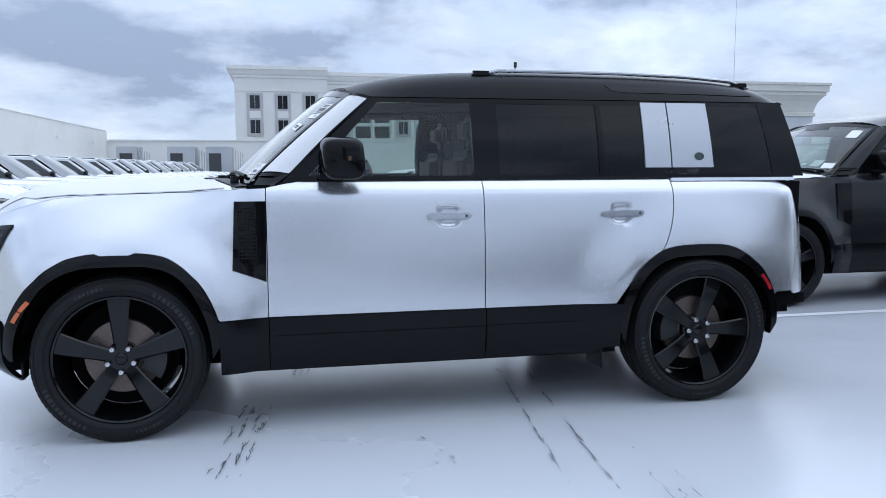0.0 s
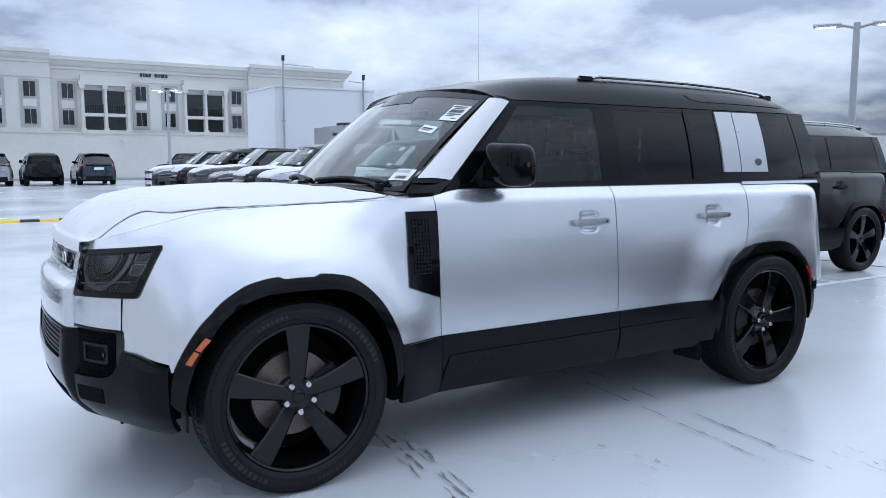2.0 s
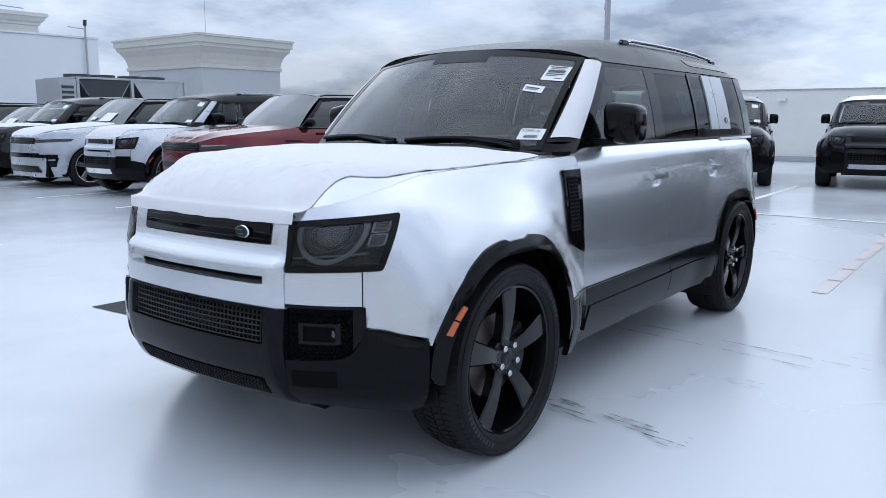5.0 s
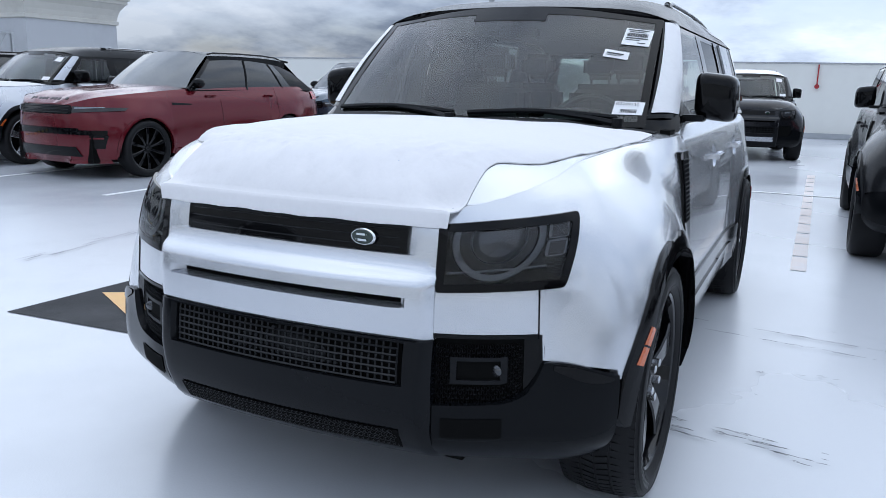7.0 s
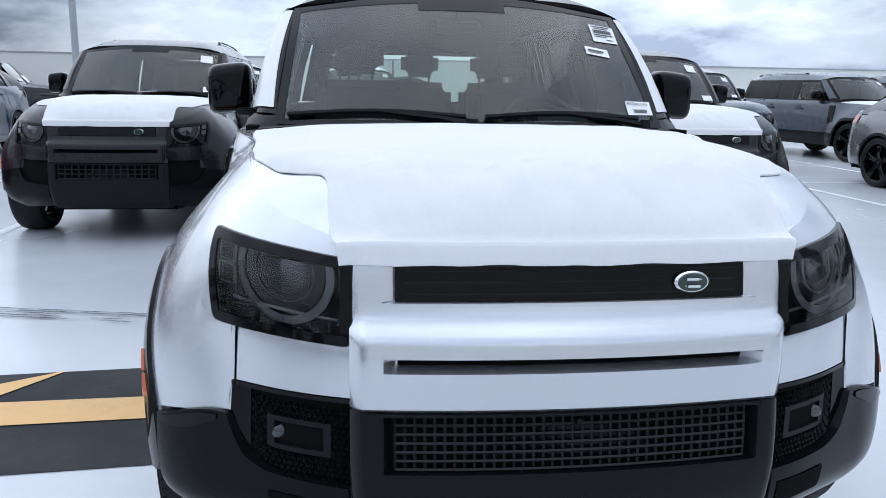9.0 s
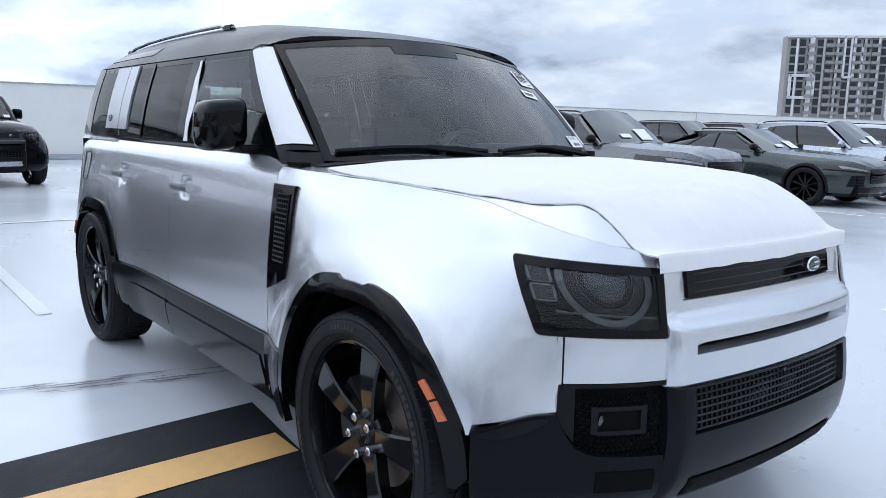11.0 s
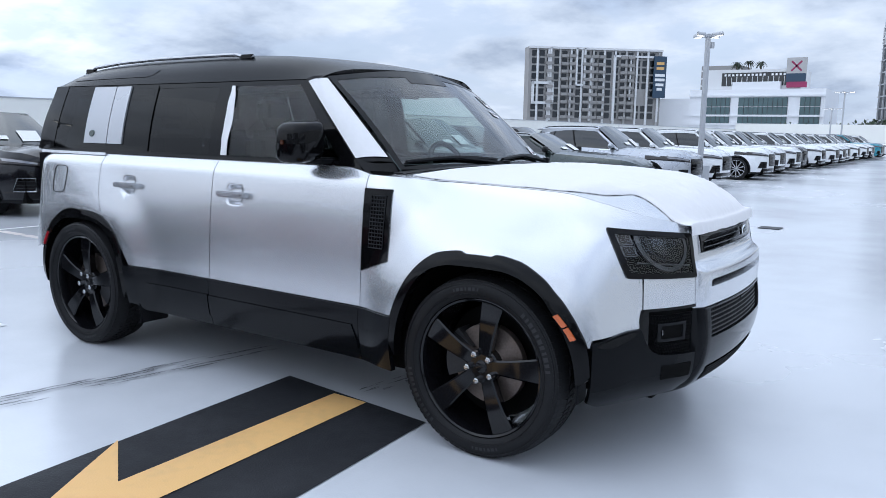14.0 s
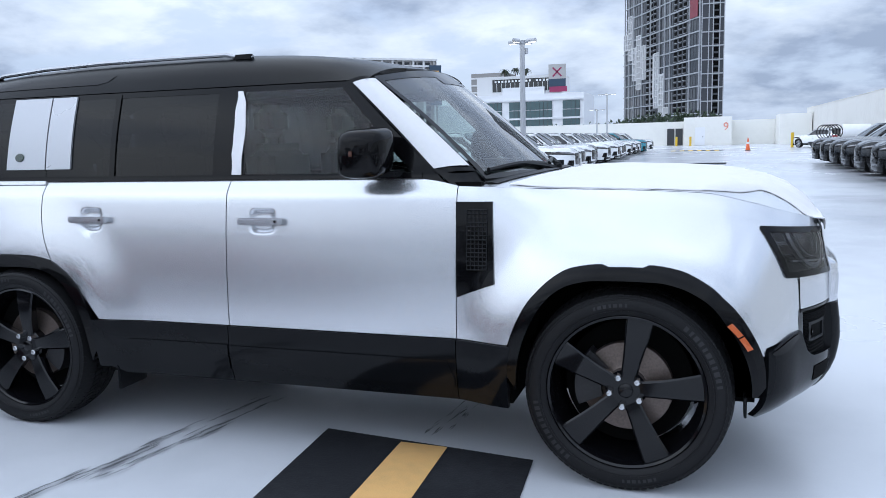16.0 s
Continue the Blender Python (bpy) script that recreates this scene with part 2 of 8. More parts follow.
def shared(name, ob, parent, m=None):
    """Another object on the same mesh."""
    o = new(name, ob.data)
    o.parent = parent
    if m is not None:
        o.matrix_basis = m
    return o


def thing(name, label, category, group="", m=None):
    ob = new(name)
    if m is not None:
        ob.matrix_world = m
    return tagged(ob, label, category, group)


def curve(*pts):
    """A smooth monotone curve through points (x, y), held flat beyond its ends."""
    xs, ys = np.array([p[0] for p in pts], float), np.array([p[1] for p in pts], float)
    h, d = np.diff(xs), np.diff(ys) / np.diff(xs)
    s = np.zeros(len(xs))
    for i in range(1, len(xs) - 1):
        if d[i - 1] * d[i] > 0:
            s[i] = 2 * d[i - 1] * d[i] / (d[i - 1] + d[i])
    s[0], s[-1] = d[0], d[-1]

    def f(x):
        x = min(max(x, xs[0]), xs[-1])
        i = min(max(int(np.searchsorted(xs, x)) - 1, 0), len(h) - 1)
        t = (x - xs[i]) / h[i]
        return float((2 * t**3 - 3 * t**2 + 1) * ys[i] + (t**3 - 2 * t**2 + t) * h[i] * s[i] + (3 * t**2 - 2 * t**3) * ys[i + 1] + (t**3 - t**2) * h[i] * s[i + 1])

    return f


def sheet(f, us, vs, side=1, rim=None, bm=None):
    """A grid surface f(u, v), mirrored across y for side -1. rim: a vector by which its border turns inwards."""
    bm = bm or bmesh.new()
    if isinstance(us, int):
        us = [i / us for i in range(us + 1)]
    if isinstance(vs, int):
        vs = [i / vs for i in range(vs + 1)]
    flip = lambda p: Vector((p[0], p[1] * side, p[2]))
    g = [[bm.verts.new(flip(f(u, v))) for v in vs] for u in us]
    face = lambda *q: bm.faces.new(q if side > 0 else q[::-1])
    for i in range(len(us) - 1):
        for j in range(len(vs) - 1):
            face(g[i][j], g[i + 1][j], g[i + 1][j + 1], g[i][j + 1])
    if rim:
        r = Vector((rim[0], rim[1] * side, rim[2]))
        loop = [g[i][0] for i in range(len(us))] + [g[-1][j] for j in range(1, len(vs))] + [g[i][-1] for i in range(len(us) - 2, -1, -1)] + [g[0][j] for j in range(len(vs) - 2, 0, -1)]
        a = [bm.verts.new(v.co) for v in loop]
        b = [bm.verts.new(v.co + r) for v in loop]
        for i in range(len(loop)):
            k = (i + 1) % len(loop)
            face(a[k], a[i], b[i], b[k])
    return bm


def eased(f, us, vs, rounds):
    """f sampled on a grid and relaxed, its border held; returns a lookup by (u, v)."""
    us, vs = list(us), list(vs)
    g = np.array([[f(u, v) for v in vs] for u in us], float)
    for _ in range(rounds):
        h = g.copy()
        h[1:-1, 1:-1] = 0.2 * g[1:-1, 1:-1] + 0.2 * (g[:-2, 1:-1] + g[2:, 1:-1] + g[1:-1, :-2] + g[1:-1, 2:])
        g = h
    at_u, at_v = {u: i for i, u in enumerate(us)}, {v: i for i, v in enumerate(vs)}
    return lambda u, v: Vector(g[at_u[u], at_v[v]])


def boxed(bm, x0, x1, y0, y1, z0, z1, bevel=0.0, seg=2):
    """A box, its edges rounded."""
    made = bmesh.ops.create_cube(bm, size=1)["verts"]
    for v in made:
        v.co = Vector(((x0 + x1) / 2 + v.co.x * (x1 - x0), (y0 + y1) / 2 + v.co.y * (y1 - y0), (z0 + z1) / 2 + v.co.z * (z1 - z0)))
    if bevel:
        edges = list({e for v in made for e in v.link_edges})
        bmesh.ops.bevel(bm, geom=edges, offset=bevel, segments=seg, affect="EDGES")
    return bm


def block(name, x0, x1, y0, y1, z0, z1, mat, parent=None, label="", bevel=0.0, seg=2):
    return part(name, boxed(bmesh.new(), x0, x1, y0, y1, z0, z1, bevel, seg), mat, parent, label)


def tube(bm, pts, r, n=10, r1=None):
    """A round bar along points, tapering to r1."""
    pts = [Vector(p) for p in pts]
    rings = []
    for i, p in enumerate(pts):
        d = (pts[min(i + 1, len(pts) - 1)] - pts[max(i - 1, 0)]).normalized()
        q = d.to_track_quat("Z", "Y")
        rr = r + ((r1 if r1 is not None else r) - r) * i / (len(pts) - 1)
        rings.append([bm.verts.new(p + q @ Vector((rr * math.cos(2 * math.pi * k / n), rr * math.sin(2 * math.pi * k / n), 0))) for k in range(n)])
    for a, b in zip(rings, rings[1:]):
        for k in range(n):
            bm.faces.new((a[k], a[(k + 1) % n], b[(k + 1) % n], b[k]))
    bm.faces.new(rings[0][::-1]), bm.faces.new(rings[-1])
    return bm


def lathe(bm, prof, n=48, closed=False):
    """A profile of (radius, y) turned round the y axis."""
    rings = [[bm.verts.new((r * math.cos(2 * math.pi * k / n), y, r * math.sin(2 * math.pi * k / n))) for k in range(n)] for r, y in prof]
    pairs = list(zip(rings, rings[1:])) + ([(rings[-1], rings[0])] if closed else [])
    for a, b in pairs:
        for k in range(n):
            bm.faces.new((a[k], b[k], b[(k + 1) % n], a[(k + 1) % n]))
    return bm


def prism(bm, outline, y0, y1):
    """A flat outline of (x, z) given depth along y."""
    a = [bm.verts.new((x, y0, z)) for x, z in outline]
    b = [bm.verts.new((x, y1, z)) for x, z in outline]
    bm.faces.new(a), bm.faces.new(b[::-1])
    for i in range(len(a)):
        k = (i + 1) % len(a)
        bm.faces.new((a[k], a[i], b[i], b[k]))
    return bm



# ---- the roof deck and what encloses it ----
def surface(name, color, rough, stains, scale=0.35, bump=0.15):
    """A painted or plastered surface with broad stains and fine grain, in world size."""
    m = bpy.data.materials.new(name)
    m.use_nodes = True
    n, l = m.node_tree.nodes, m.node_tree.links
    b = n["Principled BSDF"]
    co = n.new("ShaderNodeTexCoord")
    t = [n.new("ShaderNodeTexNoise") for _ in range(3)]
    for k, (sc, de) in zip(t, ((scale, 6), (scale * 9, 5), (120, 2))):
        k.inputs["Scale"].default_value, k.inputs["Detail"].default_value = sc, de
        l.new(co.outputs["Object"], k.inputs["Vector"])
    ramp = n.new("ShaderNodeValToRGB")
    ramp.color_ramp.elements[0].position, ramp.color_ramp.elements[1].position = 0.30, 0.56
    ramp.color_ramp.elements[0].color, ramp.color_ramp.elements[1].color = (*stains, 1), (*color, 1)
    mixf = n.new("ShaderNodeMath")
    mixf.operation = "MULTIPLY_ADD"
    mixf.inputs[1].default_value = 0.35
    l.new(t[1].outputs["Fac"], mixf.inputs[0])
    half = n.new("ShaderNodeMath")
    half.operation = "MULTIPLY"
    half.inputs[1].default_value = 0.72
    l.new(t[0].outputs["Fac"], half.inputs[0]), l.new(half.outputs[0], mixf.inputs[2])
    l.new(mixf.outputs[0], ramp.inputs["Fac"]), l.new(ramp.outputs["Color"], b.inputs["Base Color"])
    ro = n.new("ShaderNodeMapRange")
    ro.inputs["From Min"].default_value, ro.inputs["From Max"].default_value = 0.3, 0.7
    ro.inputs["To Min"].default_value, ro.inputs["To Max"].default_value = rough - 0.08, rough + 0.1
    l.new(t[0].outputs["Fac"], ro.inputs["Value"]), l.new(ro.outputs[0], b.inputs["Roughness"])
    bp = n.new("ShaderNodeBump")
    bp.inputs["Strength"].default_value, bp.inputs["Distance"].default_value = bump, 0.004
    l.new(t[2].outputs["Fac"], bp.inputs["Height"]), l.new(bp.outputs[0], b.inputs["Normal"])
    return m


M["deck"] = surface("white_deck_coating", (0.60, 0.615, 0.645), 0.22, (0.50, 0.515, 0.545), 0.22)
M["deck"].node_tree.nodes["Principled BSDF"].inputs["Specular IOR Level"].default_value = 0.75
M["stucco"] = surface("white_stucco", (0.70, 0.685, 0.645), 0.8, (0.63, 0.61, 0.57), 0.3, 0.3)
M["cream"] = surface("warm_white_wall_paint", (0.80, 0.79, 0.74), 0.75, (0.74, 0.725, 0.68), 0.25, 0.3)
M["taupe"] = surface("pale_grey_surround", (0.46, 0.45, 0.44), 0.8, (0.42, 0.41, 0.40), 0.6, 0.3)
M["kerb"] = surface("grey_concrete", (0.42, 0.43, 0.45), 0.85, (0.34, 0.35, 0.36), 0.6, 0.4)
M["whitebox"] = surface("bright_white_panel", (0.80, 0.81, 0.83), 0.6, (0.76, 0.77, 0.79), 0.3, 0.1)
M["tower_grey"] = surface("pale_grey_tower_paint", (0.50, 0.51, 0.53), 0.7, (0.45, 0.46, 0.48), 0.3, 0.2)
M["tower_trim"] = surface("weathered_cream_cornice", (0.60, 0.58, 0.53), 0.8, (0.52, 0.50, 0.46), 0.4, 0.3)
M["galv"] = material("galvanised_sheet", (0.45, 0.46, 0.47), 0.45, 0.5, 0, 0.15, 5)
M["louvre"] = material("dark_louvre", (0.05, 0.052, 0.056), 0.6, 0.2, 0, 0.15, 8)
M["pole"] = material("grey_pole_paint", (0.42, 0.43, 0.45), 0.5, 0.2, 0, 0.08, 6)
M["yellow"] = material("safety_yellow", (0.70, 0.46, 0.03), 0.5, 0, 0, 0.12, 10)
M["arrow"] = surface("arrow_yellow_paint", (0.74, 0.44, 0.165), 0.5, (0.60, 0.37, 0.15), 2.2, 0.3)
M["tar"] = surface("black_marking_paint", (0.016, 0.017, 0.020), 0.6, (0.030, 0.031, 0.035), 1.6, 0.4)
M["tar"].node_tree.nodes["Principled BSDF"].inputs["Specular IOR Level"].default_value = 0.2
M["line"] = surface("faded_white_line", (0.80, 0.80, 0.80), 0.5, (0.70, 0.71, 0.73), 1.2, 0.2)
M["peach"] = surface("faded_peach_line", (0.74, 0.66, 0.62), 0.5, (0.69, 0.68, 0.69), 1.5, 0.2)
M["scuff"] = material("tyre_scuff", (0.085, 0.088, 0.096), 0.7, 0, 0, 0.3, 20)
M["window"] = material("dark_window_glass", (0.012, 0.015, 0.018), 0.08, 0, 0.3, 0.1, 0.5)
M["orange"] = material("orange_cone", (0.75, 0.13, 0.03), 0.5, 0, 0, 0.1, 10)
M["pinkish"] = material("coral_paint", (0.75, 0.30, 0.22), 0.6, 0, 0, 0.1, 10)
M["lampglow"] = emitter("lit_lamp_panel", (1.0, 0.96, 0.88), 3.0)


def setting(name, label, *boxes, mat=None, bevel=0.0):
    bm = bmesh.new()
    for b in boxes:
        boxed(bm, *b, bevel)
    ob = part(name, bm, mat, None, label, smooth=False)
    return tagged(ob, kind="structure")


setting("ground", "grey street ground far below the deck", (-1500, 1500, -1600, 1500, -19.5, -19), mat=M["kerb"])
deck = setting("deck", "glossy white coated roof parking deck with faint stains", (-11.6, 24.3, -98.2, 58.2, -0.35, 0), mat=M["deck"])
east = setting("wall_east", "long warm white parapet wall", (24.0, 24.25, -98.0, 58.0, 0, 2.22), mat=M["cream"])
west = setting("wall_west", "tall white plaster wall", (-11.9, -11.6, -98.0, 58.0, 0, 4.05), mat=M["stucco"])
setting("wall_south", "white parapet wall at the deck's far end", (-11.6, 24.0, -98.3, -98.0, 0, 2.95), mat=M["cream"])
north = setting("wall_north", "plain white wall under the pale building", (-11.6, 24.0, 57.7, 58.0, 0, 3.35), mat=M["stucco"])
setting("kerb_east", "low grey concrete kerb along the wall", (23.8, 23.997, -97.8, 57.6, 0.002, 0.16), mat=M["kerb"], bevel=0.01)
setting("kerb_north", "low grey concrete kerb along the wall", (-11.4, 23.7, 57.5, 57.697, 0.002, 0.16), mat=M["kerb"], bevel=0.01)
setting("coping_east", "thin grey metal coping along the wall top", (23.97, 24.28, -98.0, 57.6, 2.221, 2.262), mat=M["pole"])
setting("coping_west", "thin grey metal coping along the wall top", (-11.95, -11.56, -98.0, 57.6, 4.051, 4.10), mat=M["stucco"])
setting("coping_north", "thin white ledge along the wall top", (-11.5, 23.9, 57.62, 58.0, 3.351, 3.45), mat=M["stucco"])
for yj in (-60, -36, -12, 12, 36):
    setting("wall_joint", "narrow vertical joint cover in the wall", (23.985, 23.999, yj - 0.03, yj + 0.03, 0.17, 2.2), mat=M["taupe"])


def patch(name, label, pts, mat, z, parent=None, kind="structure"):
    bm = bmesh.new()
    bm.faces.new([bm.verts.new((x, y, z)) for x, y in pts])
    bmesh.ops.recalc_face_normals(bm, faces=bm.faces[:])
    if bm.faces[:][0].normal.z < 0:
        bmesh.ops.reverse_faces(bm, faces=bm.faces[:])
    ob = part(name, bm, mat, parent, label, smooth=False)
    return tagged(ob, kind=kind) if kind else ob


# floor markings: slot lines, direction arrow
for k in range(-18, 14):
    y = -1.36 + 2.48 * k
    if k == 0:
        rows = [(4.0 + 0.62 * i, 4.0 + 0.62 * i + 0.56) for i in range(13)]
        for a, b in rows:
            patch("slot_line", "faded peach parking line with gaps", [(a, y - 0.06), (b, y - 0.06), (b, y + 0.06), (a, y + 0.06)], M["peach"], 0.004)
        continue
    patch("slot_line", "worn white parking line on the deck", [(3.85, y - 0.05), (14.3, y - 0.05), (14.3, y + 0.05), (3.85, y + 0.05)], M["line"], 0.004)
    patch("slot_line", "worn white parking line on the deck", [(-10.8, y - 0.05), (-5.2, y - 0.05), (-5.2, y + 0.05), (-10.8, y + 0.05)], M["line"], 0.004)
patch("slot_line", "worn white parking line on the deck", [(9.0, -44), (9.1, -44), (9.1, 30), (9.0, 30)], M["line"], 0.006)
patch("arrow_ground", "matt black painted rectangle under the arrow", [(0.405, 0.79), (1.458, 0.672), (1.31, 2.77), (0.275, 2.82)], M["tar"], 0.004)
patch("direction_arrow", "yellow painted direction arrow", [(0.811, 0.757), (1.041, 0.752), (1.005, 2.06), (1.386, 1.812), (0.84, 2.68), (0.40, 1.86), (0.755, 2.07)], M["arrow"], 0.008)


# tyre marks: broken dark streaks, many short strokes
def scuffs(name, label, pts, tracks, n, length, width, seed):
    rnd = random.Random(seed)
    bm = bmesh.new()
    (x0, y0), (x1, y1) = pts
    d = Vector((x1 - x0, y1 - y0))
    u = d.normalized()
    w = Vector((-u.y, u.x))
    for _ in range(n):
        t, o = rnd.random(), rnd.choice(tracks) + rnd.gauss(0, 0.006)
        if noise.noise(Vector((t * 7, o * 20, seed))) < -0.05:
            continue
        c = Vector((x0, y0)) + d * t + w * o
        l, h = length * rnd.uniform(0.3, 1.2), width * rnd.uniform(0.4, 1.2)
        ang = rnd.gauss(0, 0.06)
        uu = Vector((u.x * math.cos(ang) - u.y * math.sin(ang), u.x * math.sin(ang) + u.y * math.cos(ang)))
        ww = Vector((-uu.y, uu.x))
        z = 0.009 + rnd.random() * 0.001
        p = [c + uu * a * l + ww * b * h for a, b in ((-0.5, 0), (-0.15, -0.5), (0.2, -0.35), (0.5, 0.05), (0.1, 0.5), (-0.3, 0.4))]
        bm.faces.new([bm.verts.new((q.x, q.y, z)) for q in p])
    return tagged(part(name, bm, M["scuff"], None, label, smooth=False), category="tyre marks", kind="stuff")


scuffs("tyre_marks", "broken black tyre scuffs on the white deck", ((0.62, -0.55), (0.49, -1.55)), (-0.07, -0.02, 0.03, 0.07), 300, 0.07, 0.005, 3)
scuffs("tyre_marks", "broken black tyre scuffs on the white deck", ((2.20, -0.1), (1.98, -2.0)), (-0.09, 0.09), 260, 0.06, 0.005, 5)
scuffs("tyre_marks", "broken black tyre scuffs on the white deck", ((2.35, -1.5), (2.26, -2.6)), (-0.05, 0.0, 0.06), 60, 0.06, 0.005, 8)
scuffs("tyre_marks", "long dark tyre streaks on the white deck", ((1.95, 0.35), (2.50, 2.9)), (-0.09, -0.055, -0.02, 0.03, 0.07), 1100, 0.13, 0.005, 11)
scuffs("tyre_marks", "broken black tyre scuffs on the white deck", ((0.92, 0.62), (0.86, 0.05)), (-0.04, 0.0, 0.045), 120, 0.08, 0.005, 13)
scuffs("tyre_marks", "faint dark tyre streaks on the white deck", ((1.2, 3.9), (3.2, 4.2)), (-0.05, 0.0, 0.05), 90, 0.2, 0.006, 17)
scuffs("tyre_marks", "faint dark tyre streaks on the white deck", ((1.35, -1.2), (1.5, -1.75)), (-0.04, 0.04), 22, 0.05, 0.005, 19)

# drains and bumps in the aisle
for x, y in ((1.38, 7.3), (0.9, -9.1), (2.5, 13.2), (-0.9, -20.5)):
    g = thing("floor_drain", "flat dark floor drain cover", "drain", "floor drains")
    block("drain_cover", x - 0.16, x + 0.16, y - 0.16, y + 0.16, 0.002, 0.012, M["louvre"], g, bevel=0.004)


def bump(x0, x1, y, pieces, light):
    t = thing("speed_bump", "black rubber speed bump with yellow segments" if light else "low black rubber speed bump", "speed bump", "speed bumps")
    w = (x1 - x0) / pieces
    for i in range(pieces):
        f = lambda u, v, i=i: (x0 + (i + u) * w, y + 0.17 * (2 * v - 1), 0.003 + 0.055 * math.sin(math.pi * v))
        part("segment", sheet(f, 1, 8), M["yellow"] if (light and i % 2) else M["rubber"], t)


bump(-1.6, 3.2, 16.0, 12, True)
bump(-1.2, 0.95, -34.3, 3, False)
bump(-1.7, 2.4, -64.2, 12, True)

# ---- the pale building to the north, over its blank wall ----
bld = thing("hotel_building", "pale stucco building with cornice, loggias and dark paired windows", "building")
BY = 58.05
for x0, x1, y, top in ((-2.25, 4.85, BY, 8.95), (4.85, 19.1, BY + 0.45, 8.62), (19.1, 27.4, BY, 8.85)):
    block("wall", x0, x1, y, y + 12, -18.0, top, M["stucco"], bld)
    bm = bmesh.new()
    ov = 0.55
    prof = ((0.0, top - 0.75), (0.12, top - 0.70), (0.12, top - 0.55), (0.28, top - 0.42), (0.42, top - 0.15), (ov, top - 0.10), (ov, top + 0.16), (0.0, top + 0.16))
    left, right = x0 - (ov if x0 < 0 else 0), x1 + (ov if x1 > 20 else 0)
    rings = [[bm.verts.new(((left - x0) * d / ov + x0 if x0 < 0 else x0, y - d, z)) for d, z in prof], [bm.verts.new(((right - x1) * d / ov + x1 if x1 > 20 else x1, y - d, z)) for d, z in prof]]
    if x0 < 0:
        rings.insert(0, [bm.verts.new((x0 - d, y + 12, z)) for d, z in prof])
    if x1 > 20:
        rings.append([bm.verts.new((x1 + d, y + 12, z)) for d, z in prof])
    for a, b in zip(rings, rings[1:]):
        for k in range(len(prof) - 1):
            bm.faces.new((a[k], b[k], b[k + 1], a[k + 1]))
    part("cornice", bm, M["stucco"], bld, smooth=False)
    block("string_course", x0, x1, y - 0.07, y + 0.01, 7.22, 7.34, M["stucco"], bld)


def bay(x, y):
    f = part("window_surround", boxed(bmesh.new(), x - 0.62, x + 0.62, y - 0.05, y, 3.62, 6.95, 0.02), M["taupe"], bld)
    block("spandrel", x - 0.42, x + 0.42, y - 0.07, y - 0.045, 5.05, 5.58, M["stucco"], f)
    for z0, z1 in ((5.72, 6.82), (3.82, 4.92)):
        w = part("window", boxed(bmesh.new(), x - 0.40, x + 0.40, y - 0.075, y - 0.045, z0, z1), M["window"], f)
    for z0, z1 in ((5.72, 6.82), (3.82, 4.92)):
        bm = bmesh.new()
        for xx in (x - 0.40, x - 0.01, x + 0.37):
            boxed(bm, xx, xx + 0.03, y - 0.09, y - 0.07, z0, z1)
        for zz in (z0, z1 - 0.04):
            boxed(bm, x - 0.40, x + 0.40, y - 0.088, y - 0.072, zz, zz + 0.04)
        part("window_frame", bm, M["taupe"], f, smooth=False)
    f.location.z = 0.12


for x in (-0.75, 1.37, 3.50):
    bay(x, BY)
for x in (5.95, 10.95, 13.05, 18.2):
    bay(x, BY + 0.45)
for x in (20.6, 22.9, 25.2):
    bay(x, BY)
for cx in (8.43, 15.70):
    y = BY + 0.45
    lg = part("loggia", boxed(bmesh.new(), cx - 1.75, cx + 1.75, y - 0.45, y, 3.40, 3.62), M["stucco"], bld)
    block("entablature", cx - 1.8, cx + 1.8, y - 0.5, y, 6.85, 7.15, M["stucco"], lg)
    block("entablature", cx - 1.65, cx + 1.65, y - 0.42, y, 7.15, 7.55, M["stucco"], lg)
    block("mid_slab", cx - 1.55, cx + 1.55, y - 0.35, y, 4.62, 4.85, M["stucco"], lg)
    for dx in (-1.55, 0.0, 1.55):
        bm = bmesh.new()
        tube(bm, [(cx + dx, y - 0.32, 3.6), (cx + dx, y - 0.32, 6.6)], 0.13, 12, 0.11)
        boxed(bm, cx + dx - 0.18, cx + dx + 0.18, y - 0.5, y - 0.14, 6.58, 6.86)
        boxed(bm, cx + dx - 0.17, cx + dx + 0.17, y - 0.49, y - 0.15, 3.5, 3.75)
        part("column", bm, M["stucco"], lg)
    for dx in (-0.76, 0.76):
        block("window", cx + dx - 0.60, cx + dx + 0.60, y - 0.06, y - 0.01, 4.87, 6.5, M["window"], lg)
        block("window", cx + dx - 0.60, cx + dx + 0.60, y - 0.06, y - 0.01, 3.66, 4.58, M["window"], lg)
        bm = bmesh.new()
        for i in range(11):
            boxed(bm, cx + dx - 0.6 + 0.12 * i - 0.012, cx + dx - 0.6 + 0.12 * i + 0.012, y - 0.33, y - 0.31, 4.86, 5.45)
        boxed(bm, cx + dx - 0.62, cx + dx + 0.62, y - 0.34, y - 0.30, 5.43, 5.49)
        tagged(part("railing", bm, M["louvre"], lg, smooth=False), kind="stuff")
        for k in (-0.3, 0.3):
            block("vent_panel", cx + dx + k - 0.24, cx + dx + k + 0.24, y - 0.02, y - 0.003, 3.02, 3.34, M["taupe"], lg)
sg = new("sign_bars")
sg.parent = bld
xx = 10.95
for wd in (0.16, 0.09, 0.16, 0.16, -0.14, 0.2, 0.09, 0.26, 0.17):
    if wd > 0:
        block("sign_bar", xx, xx + wd, BY + 0.36, BY + 0.44, 7.66, 8.06, M["louvre"], sg)
    xx += abs(wd) + 0.07

